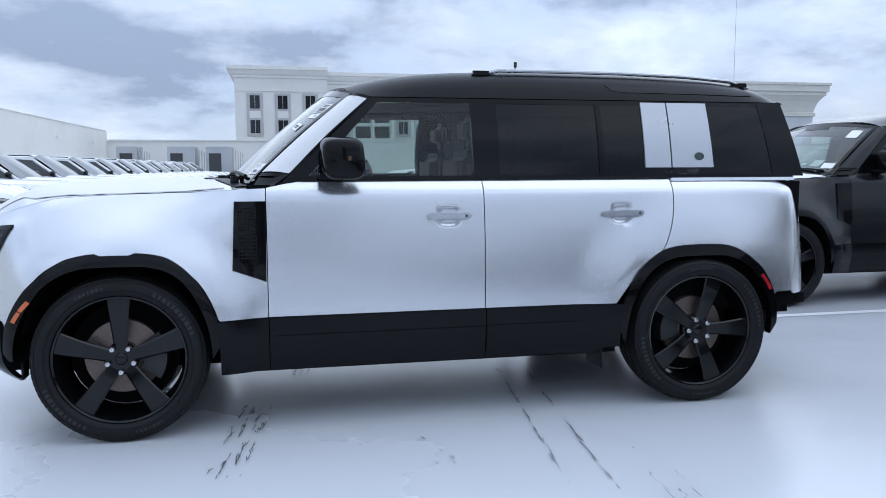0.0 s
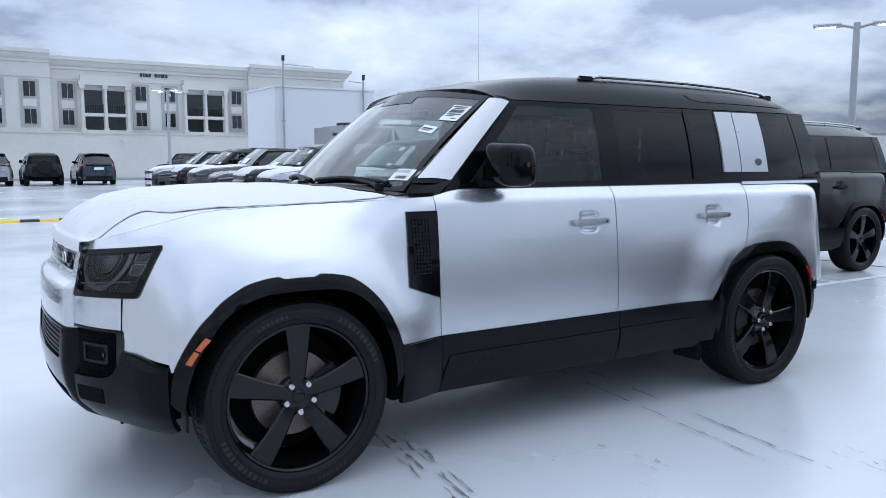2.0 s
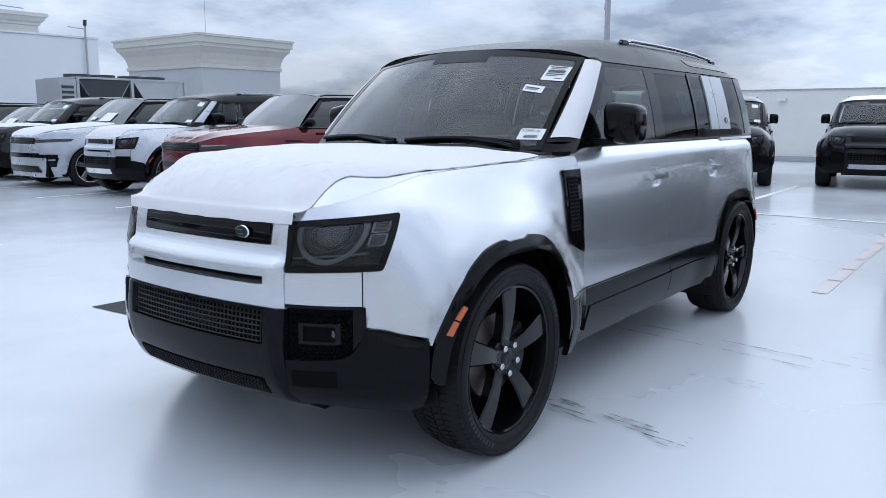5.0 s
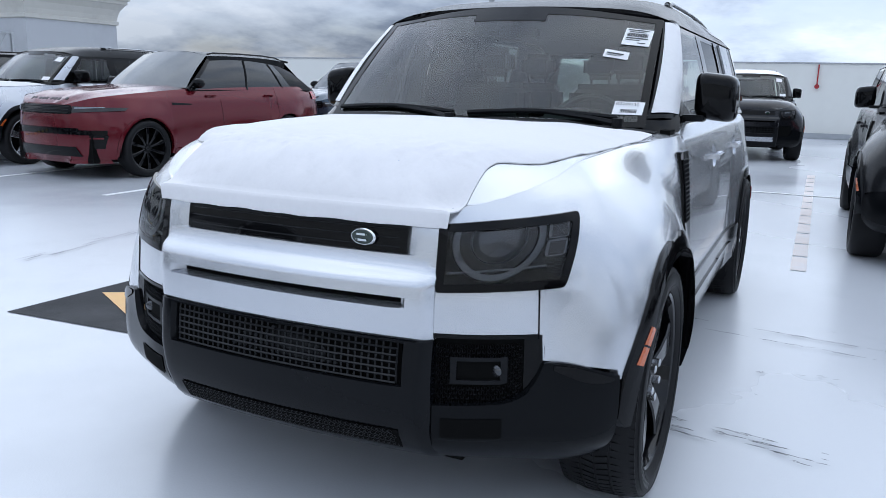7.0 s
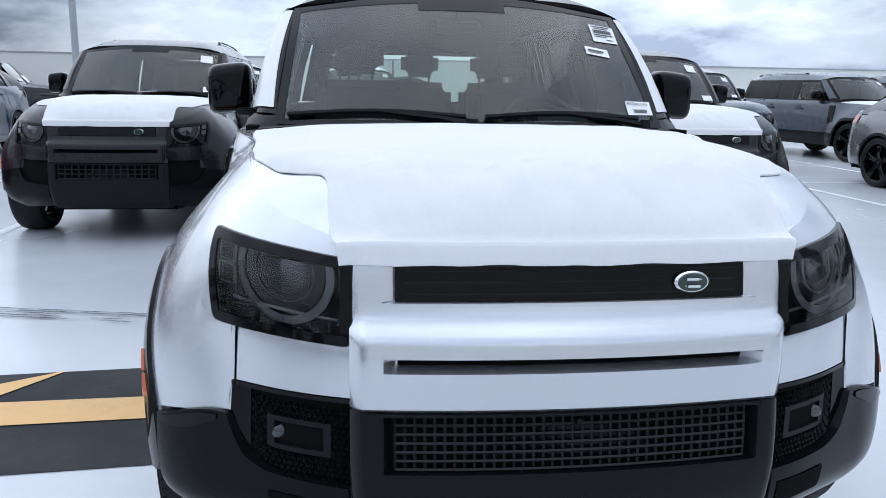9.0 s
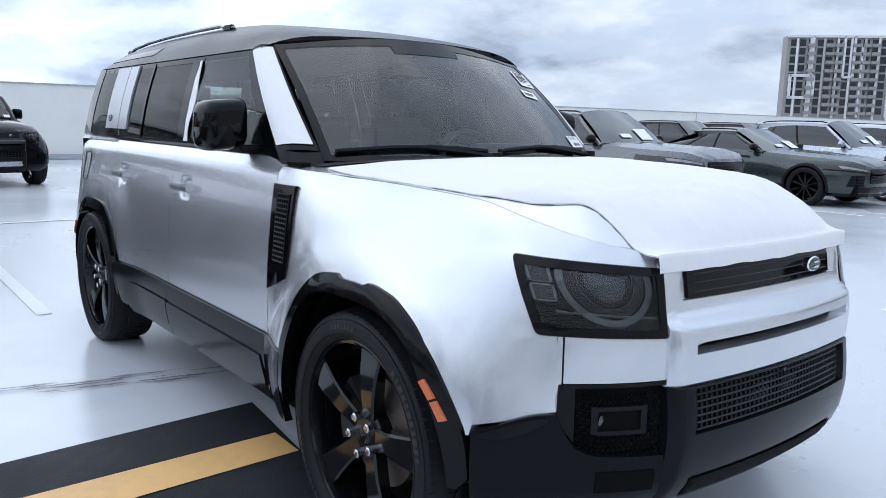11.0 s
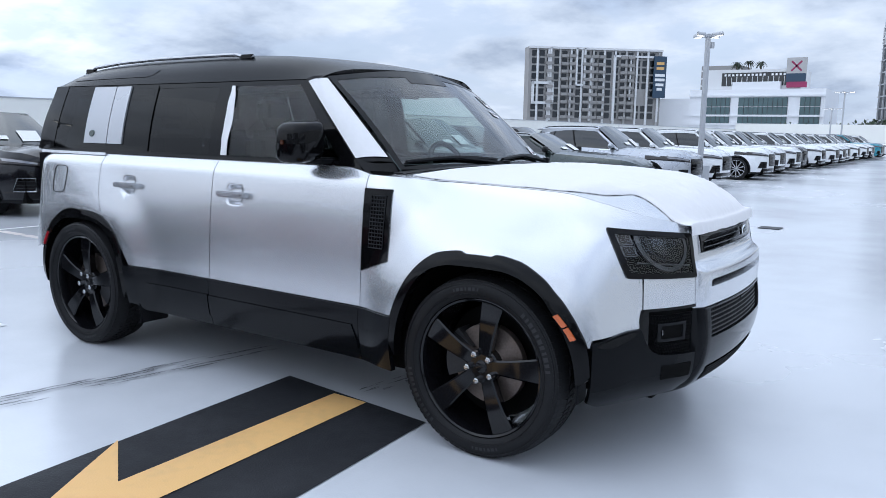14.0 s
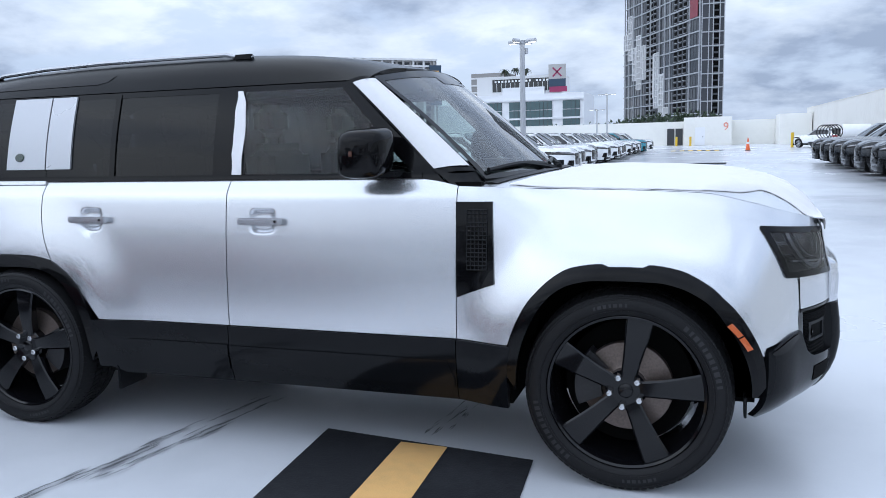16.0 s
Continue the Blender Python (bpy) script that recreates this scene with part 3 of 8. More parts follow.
# ---- rooftop plant: white enclosure, chiller, cornice tower, masts ----
enc = thing("plant_enclosure", "bright white boxy plant enclosure on the roof", "enclosure")
block("panel_box", 11.35, 16.35, 30.6, 34.6, -0.001, 4.72, M["whitebox"], enc, bevel=0.02)
block("roof_edge", 11.30, 16.40, 30.55, 34.65, 4.722, 4.80, M["whitebox"], enc)
for mx, zt, arm in ((11.72, 6.0, 1), (15.75, 5.35, -1)):
    mast = thing("antenna_mast", "thin grey antenna mast with side arms", "mast", "antenna masts")
    bm = tube(bmesh.new(), [(mx, 30.5, 0), (mx, 30.5, zt)], 0.045, 10)
    part("pole", bm, M["pole"], mast)
    bm = tube(bmesh.new(), [(mx, 30.5, zt - 0.25), (mx + (1.5 if arm > 0 else -0.75), 30.5, zt - 0.25 - 0.05 * arm)], 0.02, 6)
    if arm < 0:
        for i in range(5):
            tube(bm, [(mx - 0.15 - 0.13 * i, 30.38, zt - 0.22), (mx - 0.15 - 0.13 * i, 30.62, zt - 0.22)], 0.008, 5)
    part("aerial_arm", bm, M["pole"], mast)
    bm = tube(bmesh.new(), [(mx, 30.5, zt - 0.1), (mx, 30.46, zt + 0.14)], 0.075, 10)
    part("head", bm, M["louvre"], mast)
    for z in (1.6, 3.2):
        block("bracket", mx - 0.07, mx + 0.07, 30.44, 30.60, z - 0.03, z + 0.03, M["pole"], mast)

ch = thing("rooftop_chiller", "grey rooftop chiller with slanted coil panels and fans", "chiller")
for i in range(2):
    x0 = 12.25 + 2.15 * i
    for s_ in (-1, 1):
        f = lambda u, v, s_=s_, x0=x0: (x0 + 1.07 + s_ * (0.25 + 0.78 * v), 25 + 2.2 * u, 1.5 + 1.25 * v)
        part("coil_panel", sheet(f, 2, 2, 1, (0, 0, -0.04)), M["louvre"] if s_ < 0 else M["galv"], ch)
    bm = bmesh.new()
    bm.faces.new([bm.verts.new(p) for p in ((x0 + 0.05, 25, 2.75), (x0 + 2.09, 25, 2.75), (x0 + 1.32, 25, 1.5), (x0 + 0.82, 25, 1.5))])
    part("end_panel", bm, M["galv"] if i else M["louvre"], ch, smooth=False)
    for k in range(2):
        bm = lathe(bmesh.new(), [(0.40, 0.0), (0.46, 0.0), (0.46, 0.14), (0.40, 0.14)], 24, True)
        for v in bm.verts:
            v.co = Vector((x0 + 0.55 + 1.0 * k + v.co.x, 26 + v.co.z, 2.80 + v.co.y))
        part("fan_ring", bm, M["louvre"], ch)
bm = bmesh.new()
boxed(bm, 12.2, 16.75, 24.95, 27.3, 2.74, 2.81)
boxed(bm, 12.2, 16.75, 24.95, 27.3, 1.38, 1.5)
for x in (12.2, 14.33, 16.65):
    boxed(bm, x, x + 0.1, 24.93, 25.03, 0.0, 2.8)
    boxed(bm, x, x + 0.1, 27.2, 27.3, 0.0, 2.8)
part("frame", bm, M["galv"], ch, smooth=False)
block("control_box", 11.55, 12.19, 24.95, 26.6, 1.0, 2.72, M["galv"], ch, bevel=0.01)
for i in range(7):
    block("louvre", 11.65, 12.08, 24.925, 24.949, 1.3 + 0.18 * i, 1.40 + 0.18 * i, M["louvre"], ch)

tw = thing("stair_tower", "grey rooftop tower with a broad flaring white cornice", "tower")
x0, y0, x1, y1 = 26.9, 37.7, 33.0, 45.5
block("shaft", x0, x1, y0, y1, -18, 4.55, M["tower_grey"], tw)
bm = bmesh.new()
prof = ((0.02, 4.30), (0.10, 4.34), (0.10, 4.52), (0.02, 4.56), (0.08, 4.85), (0.20, 5.2), (0.42, 5.5), (0.50, 5.55), (0.50, 5.72), (0.62, 5.78), (0.62, 6.12), (0.70, 6.15), (0.70, 6.28), (-2.0, 6.30))
rings = [[bm.verts.new((cx + sx * d, cy + sy * d, z)) for cx, cy, sx, sy in ((x0, y0, -1, -1), (x1, y0, 1, -1), (x1, y1, 1, 1), (x0, y1, -1, 1))] for d, z in prof]
for a, b in zip(rings, rings[1:]):
    for k in range(4):
        bm.faces.new((a[k], a[(k + 1) % 4], b[(k + 1) % 4], b[k]))
bm.faces.new(rings[-1])
part("cornice", bm, M["tower_trim"], tw, smooth=False)
part("lightning_rod", tube(bmesh.new(), [(29, 40, 6.28), (29, 40, 12.5)], 0.02, 5, 0.01), M["pole"], tw)


# ---- outdoor air-handling units and bollards by the north-west corner ----
for x0, x1 in ((-9.6, -8.3), (-6.4, -4.6), (-3.9, -2.2)):
    u = thing("air_handler", "grey air-handling unit with a dark louvred side", "air handler", "air handlers")
    block("casing", x0, x1, 50.5, 53.0, 0.0, 2.75, M["galv"], u, bevel=0.02)
    block("louvre_panel", x0 + 0.2, x0 + 1.0, 50.47, 50.498, 1.0, 2.3, M["louvre"], u)
    for i in range(5):
        block("pipe_guard", x1 + 0.05 + 0.16 * i, x1 + 0.10 + 0.16 * i, 50.9, 51.0, 0, 2.6 - 0.07 * i, M["pole"], u)
for i in range(5):
    b = thing("bollard", "yellow painted steel safety bollard", "bollard", "yellow bollards")
    part("post", tube(bmesh.new(), [(-1.95 + 0.24 * i, 49.2, 0), (-1.95 + 0.24 * i, 49.2, 1.0)], 0.10, 12), M["yellow"], b)


# ---- light poles ----
def light_pole(x, y, h, heads, turn, reach=1.0):
    p = thing("light_pole", "grey parking-deck light pole with lit flat heads", "light pole", "light poles", pose(x, y, 0, 0, 0, turn))
    part("shaft", tube(bmesh.new(), [(0, 0, 0.5), (0, 0, h)], 0.08, 12, 0.07), M["pole"], p)
    part("plinth", tube(bmesh.new(), [(0, 0, 0), (0, 0, 0.6)], 0.26, 20), M["kerb"], p)
    for k in range(heads):
        a = 2 * math.pi * k / heads
        d = Vector((math.cos(a), math.sin(a), 0)) * reach
        part("arm", tube(bmesh.new(), [(0, 0, h - 0.12), d * 0.22 + Vector((0, 0, h - 0.06)), d * 0.4 + Vector((0, 0, h - 0.03))], 0.03, 8), M["pole"], p)
        f = lambda u, v, d=d: tuple(d * (0.30 + 0.58 * u) + Vector((-d.y, d.x, 0)) * (0.17 * (2 * v - 1) * (0.55 + 0.45 * math.sin(math.pi * min(u * 1.3, 1)))) + Vector((0, 0, h - 0.02 + 0.05 * math.sin(math.pi * v))))
        hd = part("lamp_head", sheet(f, 8, 6, 1, (0, 0, -0.05)), M["pole"], p)
        g = lambda u, v, d=d: tuple(d * (0.42 + 0.40 * u) + Vector((-d.y, d.x, 0)) * (0.11 * (2 * v - 1)) + Vector((0, 0, h - 0.078)))
        part("lit_panel", sheet(g, 1, 1), M["lampglow"], hd, "lit pale lamp panel")
    block("camera_box", -0.06, 0.06, -0.22, -0.08, h - 0.36, h - 0.2, M["pole"], p, bevel=0.01)


light_pole(15.9, 6.2, 4.40, 2, 125)
light_pole(8.4, 38.5, 5.05, 4, 20)
light_pole(4.58, -17.72, 4.08, 4, -20, 0.5)
light_pole(9.2, -77.0, 5.6, 4, 0)
light_pole(10.6, -80.0, 4.2, 4, 0)


# ---- small fixtures on the walls ----
def wall_light(x, y, z, turn):
    w = thing("wall_light", "small white wall-mounted floodlight", "wall light", "wall lights", pose(x, y, z, 0, 0, turn))
    block("housing", -0.13, 0.13, -0.24, -0.02, -0.05, 0.05, M["whitebox"], w, bevel=0.015)
    block("bracket", -0.04, 0.04, -0.04, 0.0, -0.06, 0.06, M["pole"], w)


for y in (-74, -50, -26, -5.4, 3.9, 20):
    wall_light(24.0, y, 1.93, -90)
for y in (32, 44, 53):
    wall_light(-11.6, y, 3.1, 90)
for x in (-2.6, 9.4, 19):
    wall_light(x, 57.7, 2.9, 0)
ex = thing("hydrant_valve", "red fire valve on the wall", "fire valve")
part("valve", tube(bmesh.new(), [(23.9, -1.2, 1.55), (23.98, -1.2, 1.55)], 0.07, 12), M["red"], ex)
part("pipe", tube(bmesh.new(), [(23.95, -1.2, 1.55), (23.95, -1.2, 2.2)], 0.02, 8), M["red"], ex)
hb = thing("hose_stand", "small dark pipe stand in front of the wall", "pipe stand")
part("upright", tube(bmesh.new(), [(23.2, 4.4, 0), (23.2, 4.4, 0.75)], 0.03, 8), M["louvre"], hb)
part("arm", tube(bmesh.new(), [(23.2, 4.4, 0.42), (23.2, 3.9, 0.42)], 0.025, 8), M["pole"], hb)

# ---- far end: door block, number, cone, tank trailer ----
lob = thing("stair_lobby", "white stair lobby block with a plain door", "stair lobby")
block("lobby_wall", -3.2, 2.2, -97.9, -94.5, 0, 3.35, M["cream"], lob)
d = part("door", boxed(bmesh.new(), -0.2, 0.9, -94.48, -94.44, 0.03, 2.15, 0.005), M["whitebox"], lob)
block("door_handle", 0.0, 0.06, -94.44, -94.40, 1.0, 1.12, M["louvre"], d)
for x in (2.4, 3.4):
    block("grille_opening", x, x + 0.85, -97.95, -97.9, 0.05, 2.1, M["louvre"], lob)
num = bpy.data.curves.new("number_sign", "FONT")
num.body, num.size, num.extrude, num.align_x = "9", 1.3, 0.01, "CENTER"
sign = tagged(new("number_sign", num), "coral figure nine painted on the wall", "sign")
sign.matrix_world = pose(-2.55, -94.47, 1.75, 90, 0, 180)
num.materials.append(M["pinkish"])
setting("wall_pier", "white wall pier at the far end", (-11.5, -8.2, -97.9, -92.0, 0, 3.4), mat=M["cream"])
for x, y in ((1.4, -93.6), (3.0, -93.9), (-7.6, -72.0)):
    b = thing("bollard", "yellow painted steel safety bollard", "bollard", "yellow bollards")
    part("post", tube(bmesh.new(), [(x, y, 0), (x, y, 1.1 if y < -80 else 1.3)], 0.13, 12), M["yellow"], b)
cone = thing("traffic_cone", "orange traffic cone with a pale band", "traffic cone", m=pose(-3.45, -62, 0))
block("base", -0.22, 0.22, -0.22, 0.22, 0.0, 0.04, M["rubber"], cone, bevel=0.01)
part("cone_body", tube(bmesh.new(), [(0, 0, 0.04), (0, 0, 1.0)], 0.17, 18, 0.03), M["orange"], cone)
part("band", tube(bmesh.new(), [(0, 0, 0.52), (0, 0, 0.68)], 0.112, 18, 0.09), M["label"], cone)
tr = thing("tank_trailer", "white tank trailer with dark hose frame", "trailer")
part("tank", tube(bmesh.new(), [(-9.6, -58.6, 1.25), (-9.55, -58.6, 1.25), (-11.3, -58.6, 1.25), (-11.35, -58.6, 1.25)], 0.55, 20), M["whitebox"], tr)
bm = bmesh.new()
for k in range(5):
    tube(bm, [(-8.3 - 0.2 * k + 0.45 * math.cos(a), -58.2, 1.3 + 0.5 * math.sin(a)) for a in np.linspace(0, 6.28, 16)], 0.035, 6)
part("hose_reel", bm, M["rubber"], tr)
block("chassis", -11.4, -7.4, -58.9, -58.2, 0.42, 0.62, M["louvre"], tr)
for x in (-10.6, -9.8):
    part("tyre", tube(bmesh.new(), [(x, -58.0, 0.33), (x, -57.85, 0.33)], 0.33, 20), M["rubber"], tr)

# ---- the road wheel: 22 inch five-spoke alloy, its outer face towards -y ----
def wheel(parent, at, side, lite=False, spoke_mat=None, radius=0.403, steer=0.0, spokes=5, spin=0.0):
    spoke_mat = spoke_mat or M["rim"]
    hub = new("wheel")
    hub.parent = parent
    k = radius / 0.403
    hub.matrix_basis = pose(*at, 0, 0, (0 if side < 0 else 180) + steer) @ pose(0, 0, 0, 0, spin, 0) @ Matrix.Diagonal((k, 1, k, 1))
    n = 40 if lite else 72
    W = 0.135
    prof = [(0.306, -0.095), (0.311, -0.118), (0.324, -0.130), (0.345, -0.137), (0.372, -0.133), (0.390, -0.120), (0.399, -0.098), (0.402, -0.07), (0.403, 0), (0.402, 0.07), (0.399, 0.098), (0.385, 0.122), (0.345, 0.137), (0.30, 0.125), (0.285, 0.09)]
    if not lite:
        bm = bmesh.new()
        # tread blocks: short ribs across the shoulder
        for i in range(84):
            a = 2 * math.pi * i / 84
            q = Matrix.Rotation(a, 4, "Y")
            for y0, y1, sl in ((-0.122, -0.052, 0.006), (-0.042, -0.004, -0.006), (0.004, 0.042, 0.006), (0.052, 0.122, -0.006)):
                r0, r1 = (0.393, 0.399) if abs(y0 + y1) > 0.1 else (0.4, 0.4055)
                ra, rb = (r0, 0.4065) if y0 < -0.1 else ((0.4065, r0) if y1 > 0.1 else (0.4065, 0.4065))
                v = [bm.verts.new(q @ Vector((dx + s2, y, r))) for dx in (-0.0115, 0.0115) for y, r, s2 in ((y0, ra, -sl), (y1, rb, sl))]
                v += [bm.verts.new(q @ Vector((dx + s2, y, r - 0.012))) for dx in (-0.0115, 0.0115) for y, r, s2 in ((y0, ra, -sl), (y1, rb, sl))]
                for f in ((0, 1, 3, 2), (0, 4, 5, 1), (2, 3, 7, 6), (0, 2, 6, 4), (1, 5, 7, 3)):
                    bm.faces.new([v[j] for j in f])
        tagged(part("tread", bm, M["rubber"], hub), kind="stuff")
    tyre = part("tyre", lathe(bmesh.new(), prof, n), M["rubber"], hub)
    if not lite:
        # raised marks and ribs moulded into the sidewall
        bm = bmesh.new()
        for a0, count, step, tall in ((0.35, 11, 0.072, 0.021), (1.75, 7, 0.058, 0.014), (3.5, 11, 0.072, 0.021), (4.9, 7, 0.058, 0.014)):
            for i in range(count):
                a, wd = a0 + i * step, 0.30 * step + 0.08 * step * (i * 7 % 3 - 1)
                q4 = [bm.verts.new((r * math.cos(b), -y, r * math.sin(b))) for r, b, y in ((0.352 - tall * 0.45, a - wd, 0.1384), (0.352 - tall * 0.45, a + wd, 0.1384), (0.352 + tall * 0.55, a + wd, 0.1372), (0.352 + tall * 0.55, a - wd, 0.1372))]
                bm.faces.new(q4)
        bmesh.ops.recalc_face_normals(bm, faces=bm.faces[:])
        tagged(part("sidewall_mark", bm, M["tyre_mark"], tyre, smooth=False), kind="stuff")
        part("sidewall_rib", lathe(bmesh.new(), [(0.3295, -0.131), (0.331, -0.1355), (0.3335, -0.1365), (0.335, -0.1335)], n), M["rubber"], tyre)
        part("sidewall_rib", lathe(bmesh.new(), [(0.3735, -0.132), (0.375, -0.1345), (0.378, -0.1335), (0.379, -0.129)], n), M["rubber"], tyre)
    bm = lathe(bmesh.new(), [(0.307, -0.094), (0.313, -0.112), (0.305, -0.117), (0.296, -0.112), (0.289, -0.085), (0.276, -0.02), (0.270, 0.09), (0.290, 0.1)], n)
    rim = part("rim", bm, spoke_mat, hub)
    # spokes: flat-topped, widening outwards
    bm = bmesh.new()
    for i in range(spokes):
        a0 = 2 * math.pi * i / spokes + math.pi / 2
        wide = 0.040 if spokes == 5 else 0.020
        rows = [(0.035, wide * 0.9, -0.080, 0.045), (0.075, wide * 0.8, -0.088, 0.05), (0.14, wide * 0.92, -0.100, 0.05), (0.21, wide * 1.12, -0.106, 0.045), (0.296, wide * 1.38, -0.104, 0.035)]
        q = Matrix.Rotation(-a0, 4, "Y")
        rings = []
        for r, w, y, dp in rows:
            rings.append([bm.verts.new(q @ Vector((r, yy, z))) for yy, z in ((y + 0.006, -w), (y, -w + 0.007), (y, w - 0.007), (y + 0.006, w), (y + dp, w * 0.8), (y + dp, -w * 0.8))])
        for a, b in zip(rings, rings[1:]):
            for j in range(6):
                bm.faces.new((a[j], a[(j + 1) % 6], b[(j + 1) % 6], b[j]))
        bm.faces.new(rings[0][::-1]), bm.faces.new(rings[-1])
    bmesh.ops.recalc_face_normals(bm, faces=bm.faces[:])
    part("spokes", bm, spoke_mat, rim, angle=0.35)
    bm = lathe(bmesh.new(), [(0.0005, -0.092), (0.022, -0.092), (0.028, -0.088), (0.03, -0.084), (0.068, -0.084), (0.08, -0.07), (0.08, -0.03)], 30)
    part("hub_cap", bm, spoke_mat, hub)
    if lite:
        bm = lathe(bmesh.new(), [(0.01, 0.0), (0.262, 0.0)], 28)
        part("brake_backing", bm, M["void"], hub)
        return hub
    for i in range(5):
        a = 2 * math.pi * (i + 0.5) / 5 + math.pi / 2
        bm = lathe(bmesh.new(), [(0.0005, -0.114), (0.011, -0.113), (0.0145, -0.109), (0.015, -0.08)], 6)
        for v in bm.verts:
            v.co += Vector((0.062 * math.cos(a), 0, 0.062 * math.sin(a)))
        part("lug_nut", bm, M["steel"], hub)
    bm = lathe(bmesh.new(), [(0.075, -0.03), (0.09, -0.022), (0.178, -0.022), (0.18, -0.018), (0.18, 0.012), (0.07, 0.012)], 56)
    part("brake_disc", bm, M["disc"], hub, "rust-filmed steel brake disc")
    bm = bmesh.new()
    back = 1 if at[0] < 1 else -1
    arc = [math.pi / 2 + (-1 if side < 0 else 1) * back * (math.pi / 2) + 0.6 * (i / 10 - 0.5) * 2 for i in range(11)]
    inner, outer = [(0.10 * math.cos(a), 0.10 * math.sin(a)) for a in arc], [(0.205 * math.cos(a), 0.205 * math.sin(a)) for a in arc]
    prism(bm, inner + outer[::-1], -0.052, 0.04)
    bmesh.ops.recalc_face_normals(bm, faces=bm.faces[:])
    part("brake_caliper", bm, M["caliper"], hub, smooth=False)
    bm = lathe(bmesh.new(), [(0.01, 0.05), (0.255, 0.05)], 40)
    part("dust_shield", bm, M["void"], hub)
    return hub


# ---- body surfaces of the square-shouldered off-roader; nose to -x, front axle at x = 0 ----
PLAN = [(-0.775, 0.490), (-0.753, 0.553), (-0.722, 0.620), (-0.683, 0.686), (-0.637, 0.748), (-0.585, 0.803), (-0.532, 0.852), (-0.480, 0.891), (-0.42, 0.922), (-0.34, 0.940), (-0.1, 0.950), (0.3, 0.948), (1.2, 0.946), (2.4, 0.947), (3.2, 0.950), (3.5, 0.940), (3.63, 0.915), (3.715, 0.865), (3.78, 0.79), (3.815, 0.68), (3.83, 0.55)]
plan_x = curve(*[(i, p[0]) for i, p in enumerate(PLAN)])
plan_y = curve(*[(i, p[1]) for i, p in enumerate(PLAN)])
side_s = curve(*[(p[0], i) for i, p in enumerate(PLAN)])
LAST = len(PLAN) - 1
shoulder = curve((0, 1.045), (2, 1.07), (4, 1.11), (6, 1.157), (7, 1.180), (8, 1.197), (9, 1.215), (10, 1.242), (11, 1.262), (12, 1.264), (14, 1.262), (LAST, 1.255))
roundness = curve((0, 0.16), (1, 0.28), (3, 0.62), (6, 0.78), (8, 0.74), (10, 0.66), (11, 0.60), (15, 0.60), (LAST, 0.7))
fall = curve((-0.02, 0.22), (0.0, 0.205), (0.03, 0.145), (0.06, 0.105), (0.12, 0.058), (0.2, 0.03), (0.3, 0.010), (0.5, 0.0), (1.0, 0.0))
arch_out = curve((0, 0.908), (0.1, 0.905), (0.2, 0.888), (0.28, 0.845), (0.36, 0.775), (0.41, 0.70), (0.445, 0.62), (0.465, 0.55), (0.474, 0.45), (0.477, 0.30))
arch_in = curve((0, 0.850), (0.12, 0.847), (0.2, 0.830), (0.28, 0.785), (0.34, 0.722), (0.385, 0.640), (0.415, 0.555), (0.432, 0.45), (0.437, 0.25))
REAR_DROP = 0.03


fall_side = curve((-0.02, 0.138), (0.0, 0.120), (0.02, 0.103), (0.045, 0.082), (0.065, 0.066), (0.078, 0.057), (0.095, 0.0505), (0.14, 0.042), (0.3, 0.022), (0.5, 0.006), (0.66, 0.0), (1.0, 0.0))


def bulge(x, z):
    b = 0.0
    for cx in (0.0, 3.022):
        r = math.hypot(x - cx, z - 0.40)
        t = min(max(1 - (r - 0.47) / (0.27 if cx == 0 else 0.36), 0), 1)
        b = max(b, (0.064 if cx == 0 else 0.030) * t * t * (3 - 2 * t))
    return b


lean_back = curve((0.70, 0.0), (0.80, 0.0), (0.85, 0.006), (0.90, 0.017), (0.95, 0.022), (1.0, 0.026), (1.06, 0.030), (1.3, 0.030))


def tuck(s, z):
    """How far the skin leans in from the plan line at height z."""
    w = min(max((s - 6.5) / 3.5, 0), 1)
    w = w * w * (3 - 2 * w)
    d = shoulder(s) - z
    ins = fall(d) * roundness(s) * (1 - w) + fall_side(d) * w
    x = plan_x(s)
    if x < 0.62 and s > 3.75:
        # the wing's top rolls over towards the bonnet
        k = max(0.0, 1 - max(0.0, shoulder(s) - 0.025 - z) / 0.3425) ** 2.2
        a, b = min((s - 3.75) / 6.0, 1), min((0.62 - x) / 0.44, 1)
        ins += 0.17 * k * a * a * (3 - 2 * a) * b * b * (3 - 2 * b)
    if s < 3:
        # the corner leans back with the nose
        ins += lean_back(z) * (1 - s / 3) ** 2
    return ins


ARC_S = np.linspace(0, LAST, 400)
ARC = np.concatenate([[0.0], np.cumsum([math.hypot(plan_x(q) - plan_x(p), plan_y(q) - plan_y(p)) for p, q in zip(ARC_S, ARC_S[1:])])])


def skin_at(s, z, out=0.0):
    x, y = plan_x(s), plan_y(s)
    tx, ty = plan_x(min(s + 0.25, LAST)) - plan_x(max(s - 0.25, 0)), plan_y(min(s + 0.25, LAST)) - plan_y(max(s - 0.25, 0))
    ln = math.hypot(tx, ty)
    nx, ny = -ty / ln, tx / ln
    ins = tuck(s, z) - out - bulge(x, z) * (1 if s > 5 else s / 5)
    if s > 11.3:
        for hx in (1.612, 2.572):
            if abs(x - hx) < 0.09 and abs(z - 1.052) < 0.075 and out == 0.0:
                r = min(max((1 - ((abs(x - hx) / 0.072) ** 4 + (abs(z - 1.054) / 0.060) ** 4) ** 0.25) / 0.45, 0), 1)
                ins += 0.015 * r * r * (3 - 2 * r)
    if z < 0.52:
        ins += (0.52 - z) ** 2 * 0.7
    return x - nx * ins, y - ny * ins


